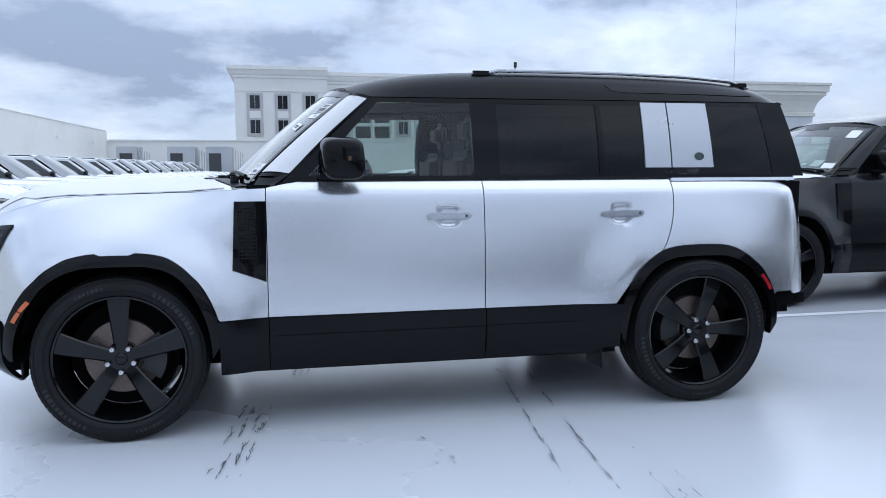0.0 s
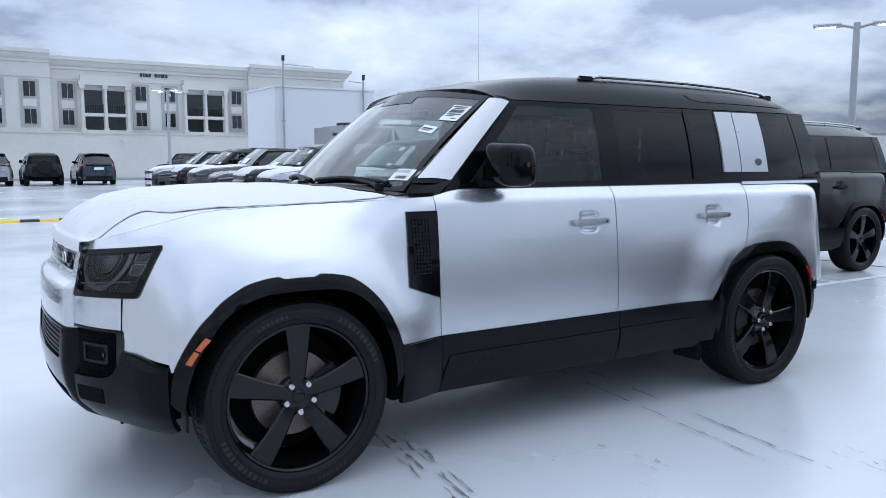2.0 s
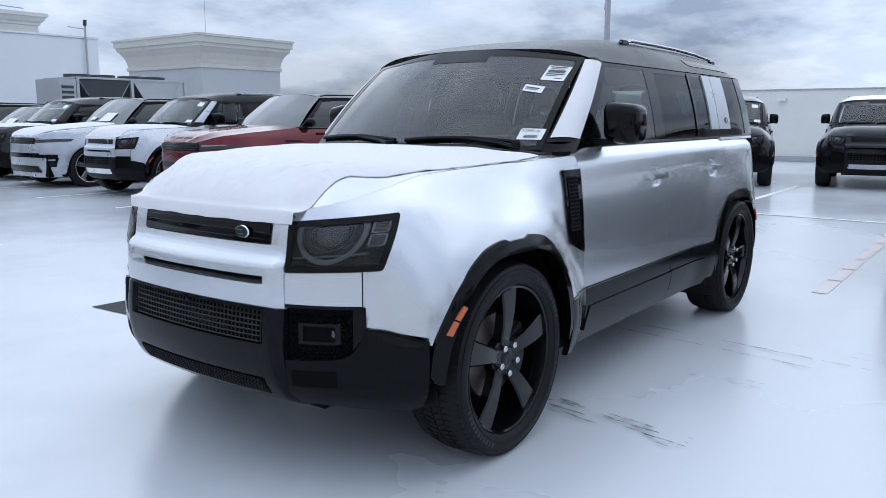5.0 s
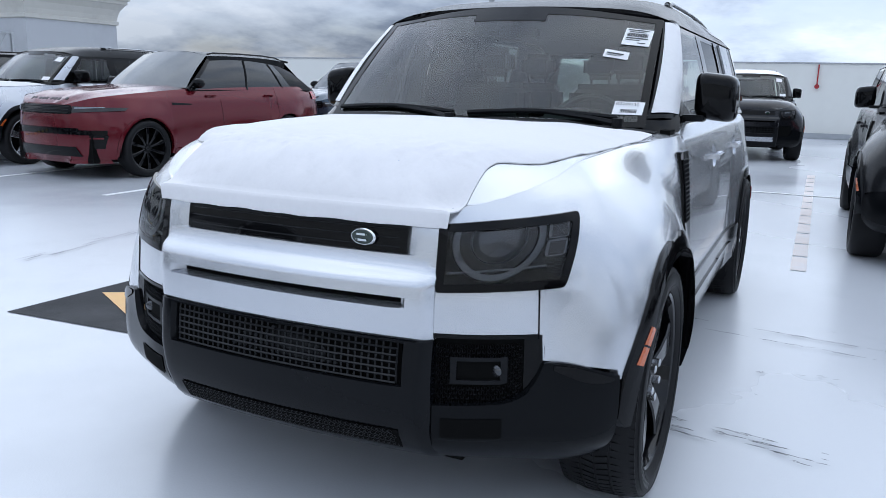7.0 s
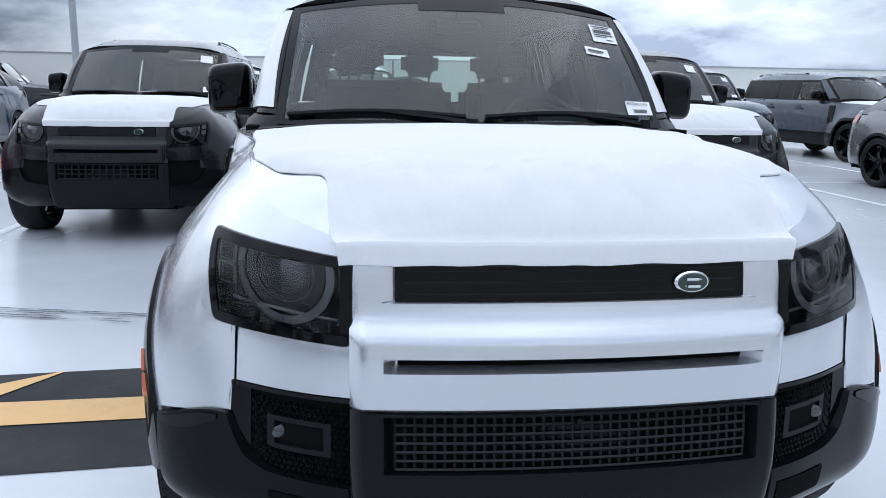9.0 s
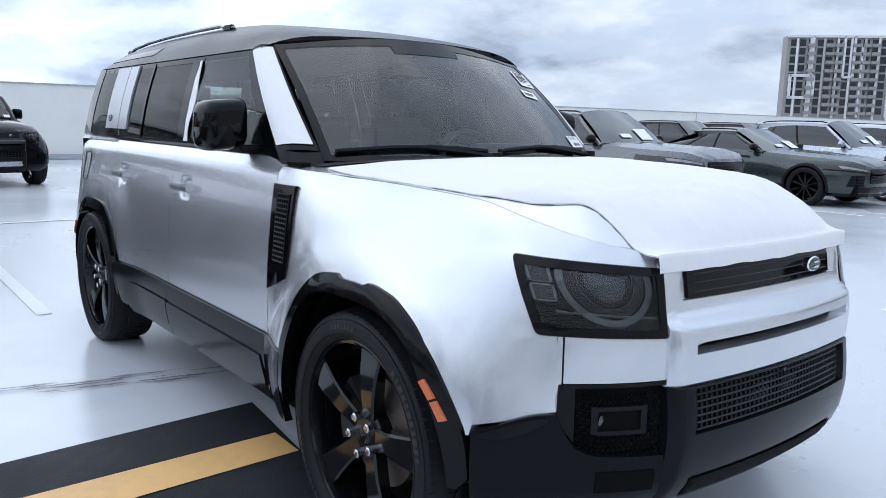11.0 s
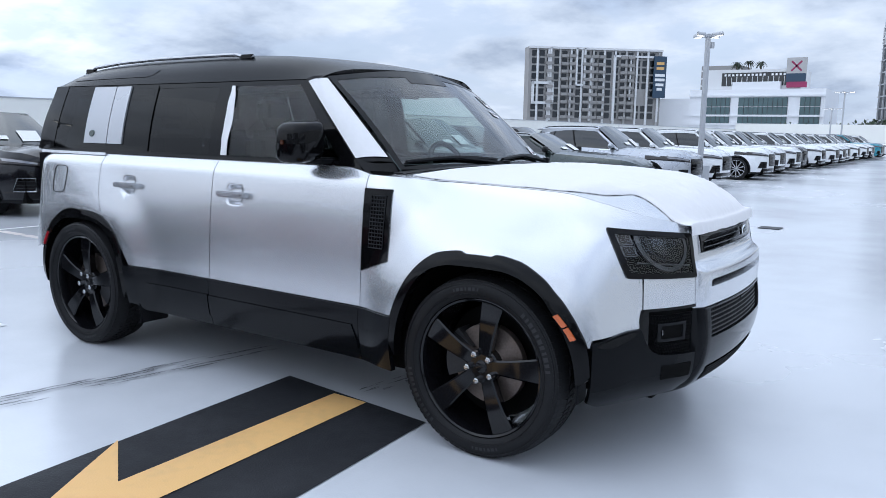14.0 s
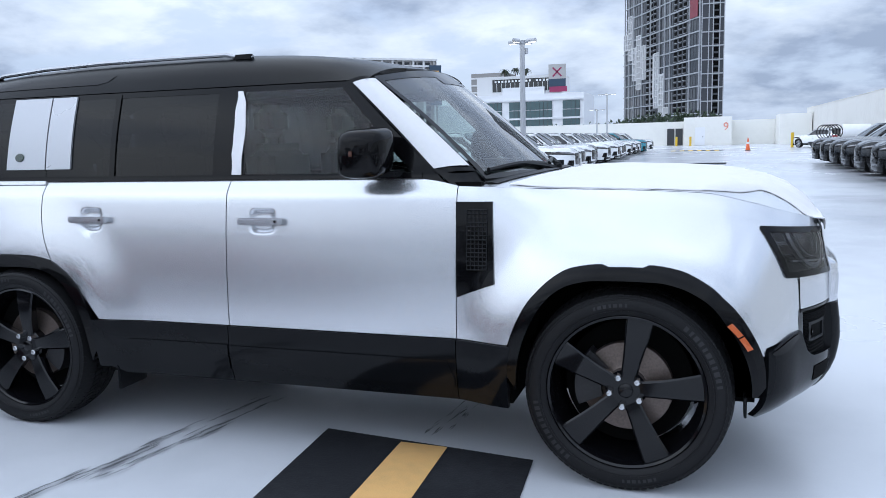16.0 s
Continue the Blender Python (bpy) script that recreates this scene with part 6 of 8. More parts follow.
    for k, (y0, y1) in enumerate(((0.70, 0.05), (-0.02, -0.64))):
        bm = bmesh.new()
        pt = lambda y, v: Vector(screen(0.5 + y / 0.748 / 2, v, 1, 0.012))
        blade_pts = [pt(y0 + (y1 - y0) * i / 10, 0.055 + 0.030 * math.sin(math.pi * i / 10)) for i in range(11)]
        tube(bm, blade_pts, 0.011, 6)
        piv = Vector((base_x(y1 / 0.748) - 0.035, y1 - 0.01, 1.240))
        tube(bm, [piv, pt(y1 + 0.10 * (1 if y0 > y1 else -1), 0.045), blade_pts[5]], 0.015, 6, 0.009)
        tube(bm, [piv - Vector((0, 0, 0.01)), piv + Vector((0, 0, 0.022))], 0.022, 10)
        part("wiper", bm, M["plastic"], root)
    return screen


roof_c = curve((1.05, 1.750), (1.2, 1.785), (1.4, 1.818), (1.7, 1.845), (2.1, 1.858), (2.6, 1.856), (3.1, 1.842), (3.42, 1.816), (3.54, 1.785), (3.615, 1.735), (3.652, 1.682))


def roof_z(x, y):
    t = min(abs(y) / 0.744, 1)
    c = roof_c(x)
    e = min(1.672, c - 0.02)
    drop = 0.012 * (t / 0.6) ** 2 if t < 0.6 else 0.012 + (t - 0.6) * 0.04 + (c - e - 0.028) * ((t - 0.6) / 0.4) ** 2.6
    return c - drop

# ---- the silver off-roader that the camera goes round ----
hero = thing("off_road_car", "silver off-road car with black roof, wheels and white bonnet cover", "car")
hero_screen = defender(hero, M["silver"], M["roof"])
for wx in (0.0, 3.022):
    for sd in (-1, 1):
        wheel(hero, (wx, sd * 0.862, 0.400), sd, spin={(0.0, 1): 11.0, (3.022, 1): 6.0, (3.022, -1): 17.0}.get((wx, sd), 0.0))


# papers behind and on the windscreen
def screen_label(name, y0, y1, v0, v1, tilt=0.0, label=""):
    """A paper on the screen; its corner frame: origin, right and up as read from outside."""
    at_ = lambda y, v: Vector(hero_screen(0.5 + y / (0.748 - 0.056 * v) / 2, 0.077 + 0.923 * v, 1, 0.004))
    pts = [at_(y0, v0 + tilt), at_(y1, v0), at_(y1, v1), at_(y0, v1 + tilt)]
    bm = bmesh.new()
    bm.faces.new([bm.verts.new(p) for p in pts])
    return part(name, bm, M["label"], hero, label, smooth=False), pts


top_label, q = screen_label("windscreen_label", -0.555, -0.672, 0.655, 0.835, 0.0, "white delivery paper with printed bars")
w_, h_ = (q[1] - q[0]).length, (q[3] - q[0]).length
bars("printed_bar", top_label, q[0], q[1] - q[0], q[3] - q[0], [(0.01, w_ - 0.02, h_ * 0.86, h_ * 0.92), (0.02, w_ - 0.03, h_ * 0.76, h_ * 0.80)] + [(0.012 + 0.0035 * k, 0.0138 + 0.0035 * k + 0.0012 * (k % 3), h_ * 0.50, h_ * 0.70) for k in range(26)] + [(0.012, w_ - 0.015, h_ * 0.38, h_ * 0.44), (0.012, w_ * 0.6, h_ * 0.28, h_ * 0.32), (w_ * 0.55, w_ - 0.02, h_ * 0.12, h_ * 0.17)], M["ink"])
mid_label, q = screen_label("windscreen_label", -0.500, -0.605, 0.50, 0.575, 0.02, "small white paper with printed bars")
bars("printed_bar", mid_label, q[0], q[1] - q[0], q[3] - q[0], [(0.012, 0.085, 0.026, 0.034), (0.012, 0.07, 0.014, 0.017)] + [(0.012 + 0.005 * k, 0.0145 + 0.005 * k, 0.019, 0.024) for k in range(14)], M["ink"])
low_label, q = screen_label("windscreen_label", -0.612, -0.728, 0.015, 0.125, 0.0, "white stock label with number and code bars")
w_, h_ = (q[1] - q[0]).length, (q[3] - q[0]).length
bars("printed_bar", low_label, q[0], q[1] - q[0], q[3] - q[0], [(0.030 + 0.0042 * k, 0.0322 + 0.0042 * k + 0.001 * (k % 2), 0.010, 0.030) for k in range(16)], M["ink"])
txt = bpy.data.curves.new("stock_number", "FONT")
txt.body, txt.size = "R2249130", 0.023
txt.materials.append(M["ink"])
no = new("stock_number", txt)
ex_, ey_ = (q[1] - q[0]).normalized(), (q[3] - q[0]).normalized()
ez_ = ex_.cross(ey_)
no.matrix_world = Matrix.Translation(q[0] + ex_ * 0.006 + ey_ * (h_ - 0.022) + ez_ * 0.002) @ Matrix((ex_, ey_, ez_)).transposed().to_4x4()
no.parent = low_label

# fuel flap on the right-hand rear quarter
flap = [skin_x(3.33 + 0.078 * math.copysign(abs(math.cos(a)) ** 0.5, math.cos(a)), 1.06 + 0.088 * math.copysign(abs(math.sin(a)) ** 0.5, math.sin(a)), 0.0015) for a in np.linspace(0, 2 * math.pi, 41)]
part("fuel_flap", tube(bmesh.new(), flap, 0.0022, 5), M["void"], hero)

# ---- the city beyond the parapet ----
M["apt_wall"] = surface("taupe_render", (0.30, 0.29, 0.28), 0.8, (0.26, 0.25, 0.24), 0.05, 0.1)
M["apt_white"] = surface("white_render_frame", (0.70, 0.70, 0.70), 0.8, (0.64, 0.64, 0.64), 0.05, 0.1)
M["tower_wall"] = surface("slate_panels", (0.050, 0.054, 0.062), 0.6, (0.042, 0.046, 0.054), 0.05, 0.1)
M["tower_line"] = surface("pale_slab_edges", (0.42, 0.43, 0.45), 0.7, (0.38, 0.39, 0.41), 0.05, 0.1)
M["green_glass"] = material("green_office_glass", (0.05, 0.10, 0.11), 0.12, 0.2, 0.4, 0.25, 0.15)
M["navy"] = material("navy_billboard", (0.03, 0.06, 0.10), 0.5, 0, 0, 0.05, 1)
M["magenta"] = material("magenta_billboard", (0.30, 0.03, 0.10), 0.5, 0, 0, 0.05, 1)
M["coral"] = material("faded_coral_sign", (0.22, 0.035, 0.05), 0.6, 0, 0, 0.2, 0.6)
M["palm"] = material("palm_fronds", (0.02, 0.03, 0.015), 0.7, 0, 0, 0.3, 3)
M["bark"] = material("palm_trunk", (0.10, 0.08, 0.06), 0.9, 0, 0, 0.3, 3)
M["leaf"] = material("tree_foliage", (0.035, 0.055, 0.028), 0.7, 0, 0, 0.35, 1.5)

# apartment block
apt = thing("apartment_block", "wide dark apartment block with white framed window columns", "building")
AX0, AX1, AY, AZ = 50.6, 80.2, -150.0, 18.6
apt.matrix_world = pose(AX0 + 4, AY - 7.4, 0, 0, 0, 42) @ Matrix.Diagonal((0.95, 1, 1, 1)) @ pose(-AX0, -AY, 0)
block("wall", AX0, AX1, AY - 3.6, AY, -19, AZ, M["apt_wall"], apt)
win = None
cols = 17
for i in range(cols):
    xc = AX0 + 2.2 + (AX1 - AX0 - 3.4) * i / (cols - 1)
    for j in range(9):
        z = 4.6 + 1.52 * j
        if 0 < i < 3 and 2 <= j <= 3:
            continue
        if win is None:
            win = block("window", -0.55, 0.55, -0.05, 0.06, 0, 1.15, M["window"], apt)
            win.matrix_basis = pose(xc, AY, z)
        else:
            shared("window", win, apt, pose(xc, AY, z))
slab = None
for i in (3, 4, 7, 8, 9, 11, 12, 14):
    xc = AX0 + 2.2 + (AX1 - AX0 - 3.4) * i / (cols - 1)
    for j in range(9):
        m = pose(xc, AY + 0.1, 4.45 + 1.52 * j)
        if slab is None:
            slab = block("balcony", -0.75, 0.75, 0, 0.7, -0.02, 0.55, M["apt_wall"], apt)
            slab.matrix_basis = m
        else:
            shared("balcony", slab, apt, m)
for x0, x1, z0, z1 in ((51.2, 61.5, 16.9, 17.3), (51.2, 51.6, 4, 17.3), (61.2, 61.6, 4, 17.3), (66.4, 66.8, 4, 17.0), (69.6, 70.0, 11.0, 18.6), (67.8, 68.2, 11, 18.6), (67.8, 70, 11, 11.4), (75.3, 75.7, 4, 18.6), (74.7, 79.4, 11.2, 11.7), (74.7, 79.4, 7.2, 7.7), (74.7, 75.2, 7.2, 11.7), (79.0, 79.5, 7.2, 11.7), (57.6, 57.9, 8.4, 17), (AX0, AX1, AZ - 0.35, AZ + 0.05)):
    block("white_frame", x0, x1, AY + 0.02, AY + 0.5, z0, z1, M["apt_white"], apt)
for i in range(12):
    xc = 51.4 + 2.45 * i
    block("pilaster", xc - 0.20, xc + 0.20, AY + 0.01, AY + 0.32, 3.0, AZ - 0.4, M["apt_white"] if i % 3 else M["taupe"], apt)
bb = block("billboard", 49.9, 52.7, AY + 0.6, AY + 0.9, 8.9, 17.3, M["navy"], apt, "dark blue roof billboard with pale bars")
for z, w, mt in ((15.6, 1.7, "arrow"), (14.6, 1.7, "arrow"), (13.2, 2.2, "label"), (12.3, 2.2, "label"), (11.3, 1.8, "label"), (10.4, 1.2, "label")):
    block("billboard_bar", 51.3 - w / 2, 51.3 + w / 2, AY + 0.905, AY + 0.93, z, z + 0.55, M[mt], bb)

# white office with green glass bands
off = thing("office_building", "white office building with green ribbon windows and roof billboard", "building")
OY = -160.0
block("wall", 23.6, 49.2, OY - 16, OY, -19, 10.6, M["whitebox"], off)
block("side_wing", 49.2, 62.0, OY - 12, OY - 2, -19, 9.0, M["whitebox"], off)
block("penthouse", 28.5, 47.0, OY - 12, OY - 2, 10.6, 14.6, M["apt_white"], off)
block("parapet_step", 32.0, 41.0, OY - 3, OY - 0.5, 10.6, 12.1, M["whitebox"], off)
for x0, x1 in ((24.4, 28.0), (30.2, 39.4), (41.0, 45.8)):
    for z0, z1 in ((3.95, 5.25), (5.55, 7.15), (7.3, 9.0)):
        block("ribbon_window", x0, x1, OY - 0.02, OY + 0.10, z0, z1, M["green_glass"], off)
    for k in range(int((x1 - x0) / 0.9)):
        block("mullion", x0 + 0.9 * k, x0 + 0.9 * k + 0.07, OY + 0.1, OY + 0.16, 3.95, 9.0, M["louvre"], off)
for z in (3.55, 5.3, 9.2):
    block("slab_edge", 23.6, 49.3, OY, OY + 0.35, z, z + 0.35, M["whitebox"], off)
block("penthouse_window", 30.5, 43.5, OY - 2.0, OY - 1.9, 11.4, 14.0, M["window"], off)
for k in range(13):
    block("mullion", 30.5 + 1.0 * k, 30.6 + 1.0 * k, OY - 1.9, OY - 1.84, 11.4, 13.2, M["apt_white"], off)
for k in range(17):
    if k != 11:
        block("sign_bar", 43.0 - 0.75 * k - 0.4, 43.0 - 0.75 * k, OY - 1.9, OY - 1.85, 13.35, 13.75, M["label"], off)
b2 = block("billboard", 27.6, 31.2, OY - 1.8, OY - 1.4, 12.2, 16.6, M["taupe"], off, "grey roof billboard with a coral cross")
for a in (-1, 1):
    bm = boxed(bmesh.new(), -1.3, 1.3, -0.02, 0.02, -0.16, 0.16)
    bmesh.ops.transform(bm, matrix=pose(29.4, OY - 1.37, 15.0, 0, 45 * a, 0), verts=bm.verts[:])
    part("billboard_mark", bm, M["magenta"], b2)
block("billboard_lower", 27.6, 31.2, OY - 1.42, OY - 1.36, 12.0, 13.6, M["navy"], b2)
block("billboard_strip", 27.3, 31.0, OY - 1.3, OY - 1.2, 10.9, 12.0, M["magenta"], b2)


def palm(x, y, z, h, seed):
    rnd = random.Random(seed)
    t = thing("palm_tree", "small palm tree with dark drooping fronds", "palm", "roof palms")
    part("trunk", tube(bmesh.new(), [(x, y, z), (x + 0.08, y, z + h * 0.5), (x, y, z + h)], 0.14, 8, 0.09), M["bark"], t)
    bm = bmesh.new()
    for k in range(22):
        a, up = 2 * math.pi * k / 22 + rnd.random() * 0.3, rnd.uniform(-0.2, 0.9)
        d = Vector((math.cos(a), math.sin(a), 0))
        sd = Vector((-d.y, d.x, 0))
        ln = rnd.uniform(0.9, 1.4)
        rows = [(d * ln * s + Vector((0, 0, h + up * ln * s - 1.1 * ln * s * s)), 0.16 * math.sin(math.pi * min(s + 0.08, 1)) + 0.01) for s in (0, 0.25, 0.5, 0.75, 1)]
        vs = [(bm.verts.new(Vector((x, y, z)) + p + sd * w), bm.verts.new(Vector((x, y, z)) + p + Vector((0, 0, 0.05))), bm.verts.new(Vector((x, y, z)) + p - sd * w)) for p, w in rows]
        for q, r in zip(vs, vs[1:]):
            bm.faces.new((q[0], q[1], r[1], r[0])), bm.faces.new((q[1], q[2], r[2], r[1]))
    part("crown", bm, M["palm"], t, smooth=False)


for i, x in enumerate((41.2, 38.9, 36.6)):
    palm(x, OY - 4, 14.6, 1.5 + 0.2 * (i % 2), 40 + i)

# the tall tower: its broad face runs back from the near corner
tow = thing("residential_tower", "tall slate-dark tower with pale grid lines and white window columns", "building")
TX0, TX1, TY = -4.6, 1.3, -220.0
FACE = Matrix.Translation((TX1, TY, 0)) @ Matrix.Rotation(math.atan2(-56.0, 26.0), 4, "Z")   # local x runs along the broad face, local y out of it
LONG = 61.7


def on_face(name, x0, x1, y0, y1, z0, z1, mat):
    ob = block(name, x0, x1, y0, y1, z0, z1, mat, tow)
    ob.matrix_basis = FACE
    return ob


on_face("wall", 0, LONG - 4.0, -5, 0, -19, 72, M["tower_wall"])
on_face("low_wing", LONG - 4.0, LONG, -5, -0.6, -19, 32.5, M["tower_wall"])
block("end_wall", TX0, TX1, TY - 30, TY + 0.05, -19, 72, M["tower_wall"], tow)
spot = lambda x: (lambda f: LONG * f / (1.25 - 0.25 * f))((560 - x) / 410)      # along the face, from the corner
rise = lambda x, y: 1.4 + (640 - y) / 3 * 224 * (1 + 0.25 * spot(x) / LONG) / 1377
bmw, bml, bmb = bmesh.new(), bmesh.new(), bmesh.new()
for j in range(14):                                   # two storeys between two pale lines
    z = 6.9 + 3.62 * j * 1.0
    boxed(bml, 0, LONG - 4.0, 0, 0.35, z - 0.16, z + 0.16)
    if z < 32:
        boxed(bml, LONG - 4.0, LONG, -0.6, -0.3, z - 0.16, z + 0.16)
    for x in (455, 478, 430, 285, 305, 322):
        for h in (0.25, 1.85):
            # no real recess: a raised black box stands for the balcony's shade
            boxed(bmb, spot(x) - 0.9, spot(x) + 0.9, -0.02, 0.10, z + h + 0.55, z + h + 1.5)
            boxed(bml, spot(x) - 1.0, spot(x) + 0.5, 0.02, 0.45, z + h + 0.28, z + h + 0.40)
    for x in (530, 515, 492, 412, 388, 365, 350, 262, 236, 222, 200, 182):
        boxed(bmw, spot(x) - 0.75, spot(x) + 0.75, -0.02, 0.06, z + 0.4, z + 3.2)
for x in (556, 504, 403, 376, 349, 302, 255, 213, 188, 167):
    boxed(bml, spot(x) - 0.14, spot(x) + 0.14, 0, 0.4, 3.0, 72)
for v in list(bmw.verts) + list(bml.verts) + list(bmb.verts):
    v.co = FACE @ v.co
for j in range(14):                                   # the narrow end face
    z = 6.4 + 3.62 * j
    boxed(bml, TX0, TX1, TY + 0.05, TY + 0.35, z - 0.14, z + 0.14)
    for k in range(2):
        # black boxes again in place of shaded balcony openings
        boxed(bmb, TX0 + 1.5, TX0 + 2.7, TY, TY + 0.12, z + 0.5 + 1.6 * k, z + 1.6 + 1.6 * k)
for x in (TX0 + 0.12, TX0 + 1.25, TX0 + 2.9, TX0 + 4.0, TX1 - 0.15):
    boxed(bml, x - 0.12, x + 0.12, TY + 0.05, TY + 0.4, 3.0, 72)
tagged(part("glazing", bmw, M["window"], tow, "dark window panes", smooth=False), kind="stuff")
tagged(part("balcony_shade", bmb, M["void"], tow, "raised black boxes for the shade in balcony openings", smooth=False), kind="stuff")
tagged(part("facade_grid", bml, M["tower_line"], tow, "pale floor and column lines", smooth=False), kind="stuff")
for x0, x1, ya, yb in ((165, 185, 140, 215), (188, 208, 50, 265), (212, 229, 205, 365), (233, 254, 145, 410), (258, 276, 195, 360), (326, 348, 235, 505), (352, 375, 340, 610), (378, 399, 505, 620)):
    a, b, z0, z1 = spot(x1), spot(x0), rise((x0 + x1) / 2, yb), rise((x0 + x1) / 2, ya)
    for x in (a, (a + b) / 2, b):
        on_face("white_frame", x - 0.16, x + 0.16, 0.02, 0.6, z0, z1, M["apt_white"])
    for z in list(np.arange(z0, z1, 1.75)) + [z1]:
        on_face("white_frame", a, b, 0.03, 0.55, z - 0.11, z + 0.11, M["apt_white"])
on_face("white_frame", spot(322) - 0.2, spot(322) + 0.2, 0.02, 0.6, rise(312, 455), rise(312, 240), M["apt_white"])
on_face("sign_panel", spot(550), spot(512), 0.42, 0.6, rise(530, 75), rise(530, -30), M["coral"])
far2 = thing("distant_block", "pale distant apartment slab", "building")
block("wall", 62.0, 74.0, -262, -250, -19, 23, M["apt_wall"], far2)
for j in range(5):
    block("slab_edge", 61.9, 74.1, -249.95, -249.7, 12 + 2.3 * j, 12.5 + 2.3 * j, M["apt_white"], far2)


# tree tops over the far parapet
def tree(x, y, z, r, seed):
    rnd = random.Random(seed)
    t = thing("tree", "rounded broadleaf tree top over the far wall", "tree", "far trees")
    part("trunk", tube(bmesh.new(), [(x, y, -19), (x, y, z)], 0.5, 8, 0.25), M["bark"], t)
    bm = bmesh.new()
    for _ in range(420):
        d = Vector((rnd.gauss(0, 1), rnd.gauss(0, 1), rnd.gauss(0, 0.7))).normalized() * r * rnd.uniform(0.45, 1.05)
        c = Vector((x, y, z)) + Vector((d.x * 1.4, d.y, d.z * 0.75)) * (1 + 0.25 * noise.noise(d * 0.6))
        s = r * rnd.uniform(0.07, 0.16)
        q = Euler((rnd.random() * 6, rnd.random() * 6, rnd.random() * 6)).to_matrix()
        bm.faces.new([bm.verts.new(c + q @ Vector(p) * s) for p in ((-1, -0.4, 0), (0.2, -0.6, 0.2), (1, 0.1, 0), (0.1, 0.7, -0.2))])
    part("crown", bm, M["leaf"], t, smooth=False)


for i, (x, z, r) in enumerate(((14.5, 2.9, 2.6), (10.0, 3.6, 3.0), (5.6, 3.2, 3.0), (1.8, 3.9, 3.2), (20.0, 2.3, 2.4), (25.5, 2.2, 2.2), (29.0, 2.5, 2.0))):
    tree(x, -150.0 - 3 * (i % 2), z, r, 60 + i)

# ---- the other cars on the deck ----
def paint(name, color, metal=0.3, rough=0.28):
    return material(name, color, rough, metal, 0.8, 0.03, 20, rough_vary=0.02)


P = {"white": paint("white_car_paint", (0.78, 0.79, 0.80), 0.0), "silver": paint("silver_car_paint", (0.42, 0.44, 0.48), 0.6), "black": material("black_car_paint", (0.006, 0.006, 0.008), 0.16, 0, 0.25, 0.03, 20, spec=0.3), "jet": material("dark_navy_black_car_paint", (0.008, 0.010, 0.013), 0.2, 0, 0.35, 0.03, 20, spec=0.3),
     "charcoal": paint("charcoal_car_paint", (0.035, 0.037, 0.042), 0.3), "matt": material("black_car_lacquer", (0.009, 0.0095, 0.011), 0.22, 0, 0.2, 0.05, 12, spec=0.25), "red": material("deep_red_car_paint", (0.115, 0.004, 0.010), 0.2, 0.4, 0.5, 0.03, 20, spec=0.35),
     "slate": paint("slate_blue_car_paint", (0.035, 0.055, 0.080), 0.4), "navy": paint("navy_car_paint", (0.020, 0.033, 0.055), 0.3), "green": paint("dark_green_car_paint", (0.018, 0.030, 0.028), 0.4),
     "grey": paint("grey_car_paint", (0.12, 0.122, 0.13), 0.5), "teal": paint("bright_teal_car_paint", (0.01, 0.22, 0.30), 0.1)}
M["car_glass"] = material("dark_car_glass", (0.010, 0.012, 0.013), 0.04, 0, 0.4, 0.05, 3)
M["car_screen"] = material("car_windscreen", (0.030, 0.036, 0.038), 0.05, 0, 0.3, 0.25, 2.5, spec=0.5)
M["car_screen"].node_tree.nodes["Principled BSDF"].inputs["IOR"].default_value = 1.9
M["lamp_white"] = material("clear_headlamp", (0.22, 0.22, 0.235), 0.12, 0.6, 0.6, 0.3, 12)
M["alloy"] = material("bright_alloy", (0.45, 0.46, 0.48), 0.25, 0.9, 0, 0.1, 10)

KINDS = {   # front overhang, wheelbase, rear overhang, width, roof, belt, nose height, windscreen foot and head, roof end, tyre radius
    "crossover": (0.90, 2.82, 0.93, 1.89, 1.62, 1.04, 0.91, 0.66, 1.42, 3.05, 0.365),
    "saloon_suv": (0.92, 2.874, 0.98, 1.93, 1.66, 1.09, 0.95, 0.66, 1.45, 3.00, 0.375),
    "sport_suv": (0.83, 2.997, 1.07, 2.03, 1.79, 1.21, 1.02, 0.70, 1.44, 3.28, 0.395),
    "luxury_suv": (0.88, 2.997, 1.17, 2.04, 1.86, 1.22, 1.04, 0.72, 1.38, 3.55, 0.395),
    "coupe": (0.95, 2.85, 0.95, 1.92, 1.42, 0.96, 0.78, 0.78, 1.62, 2.55, 0.360),
}


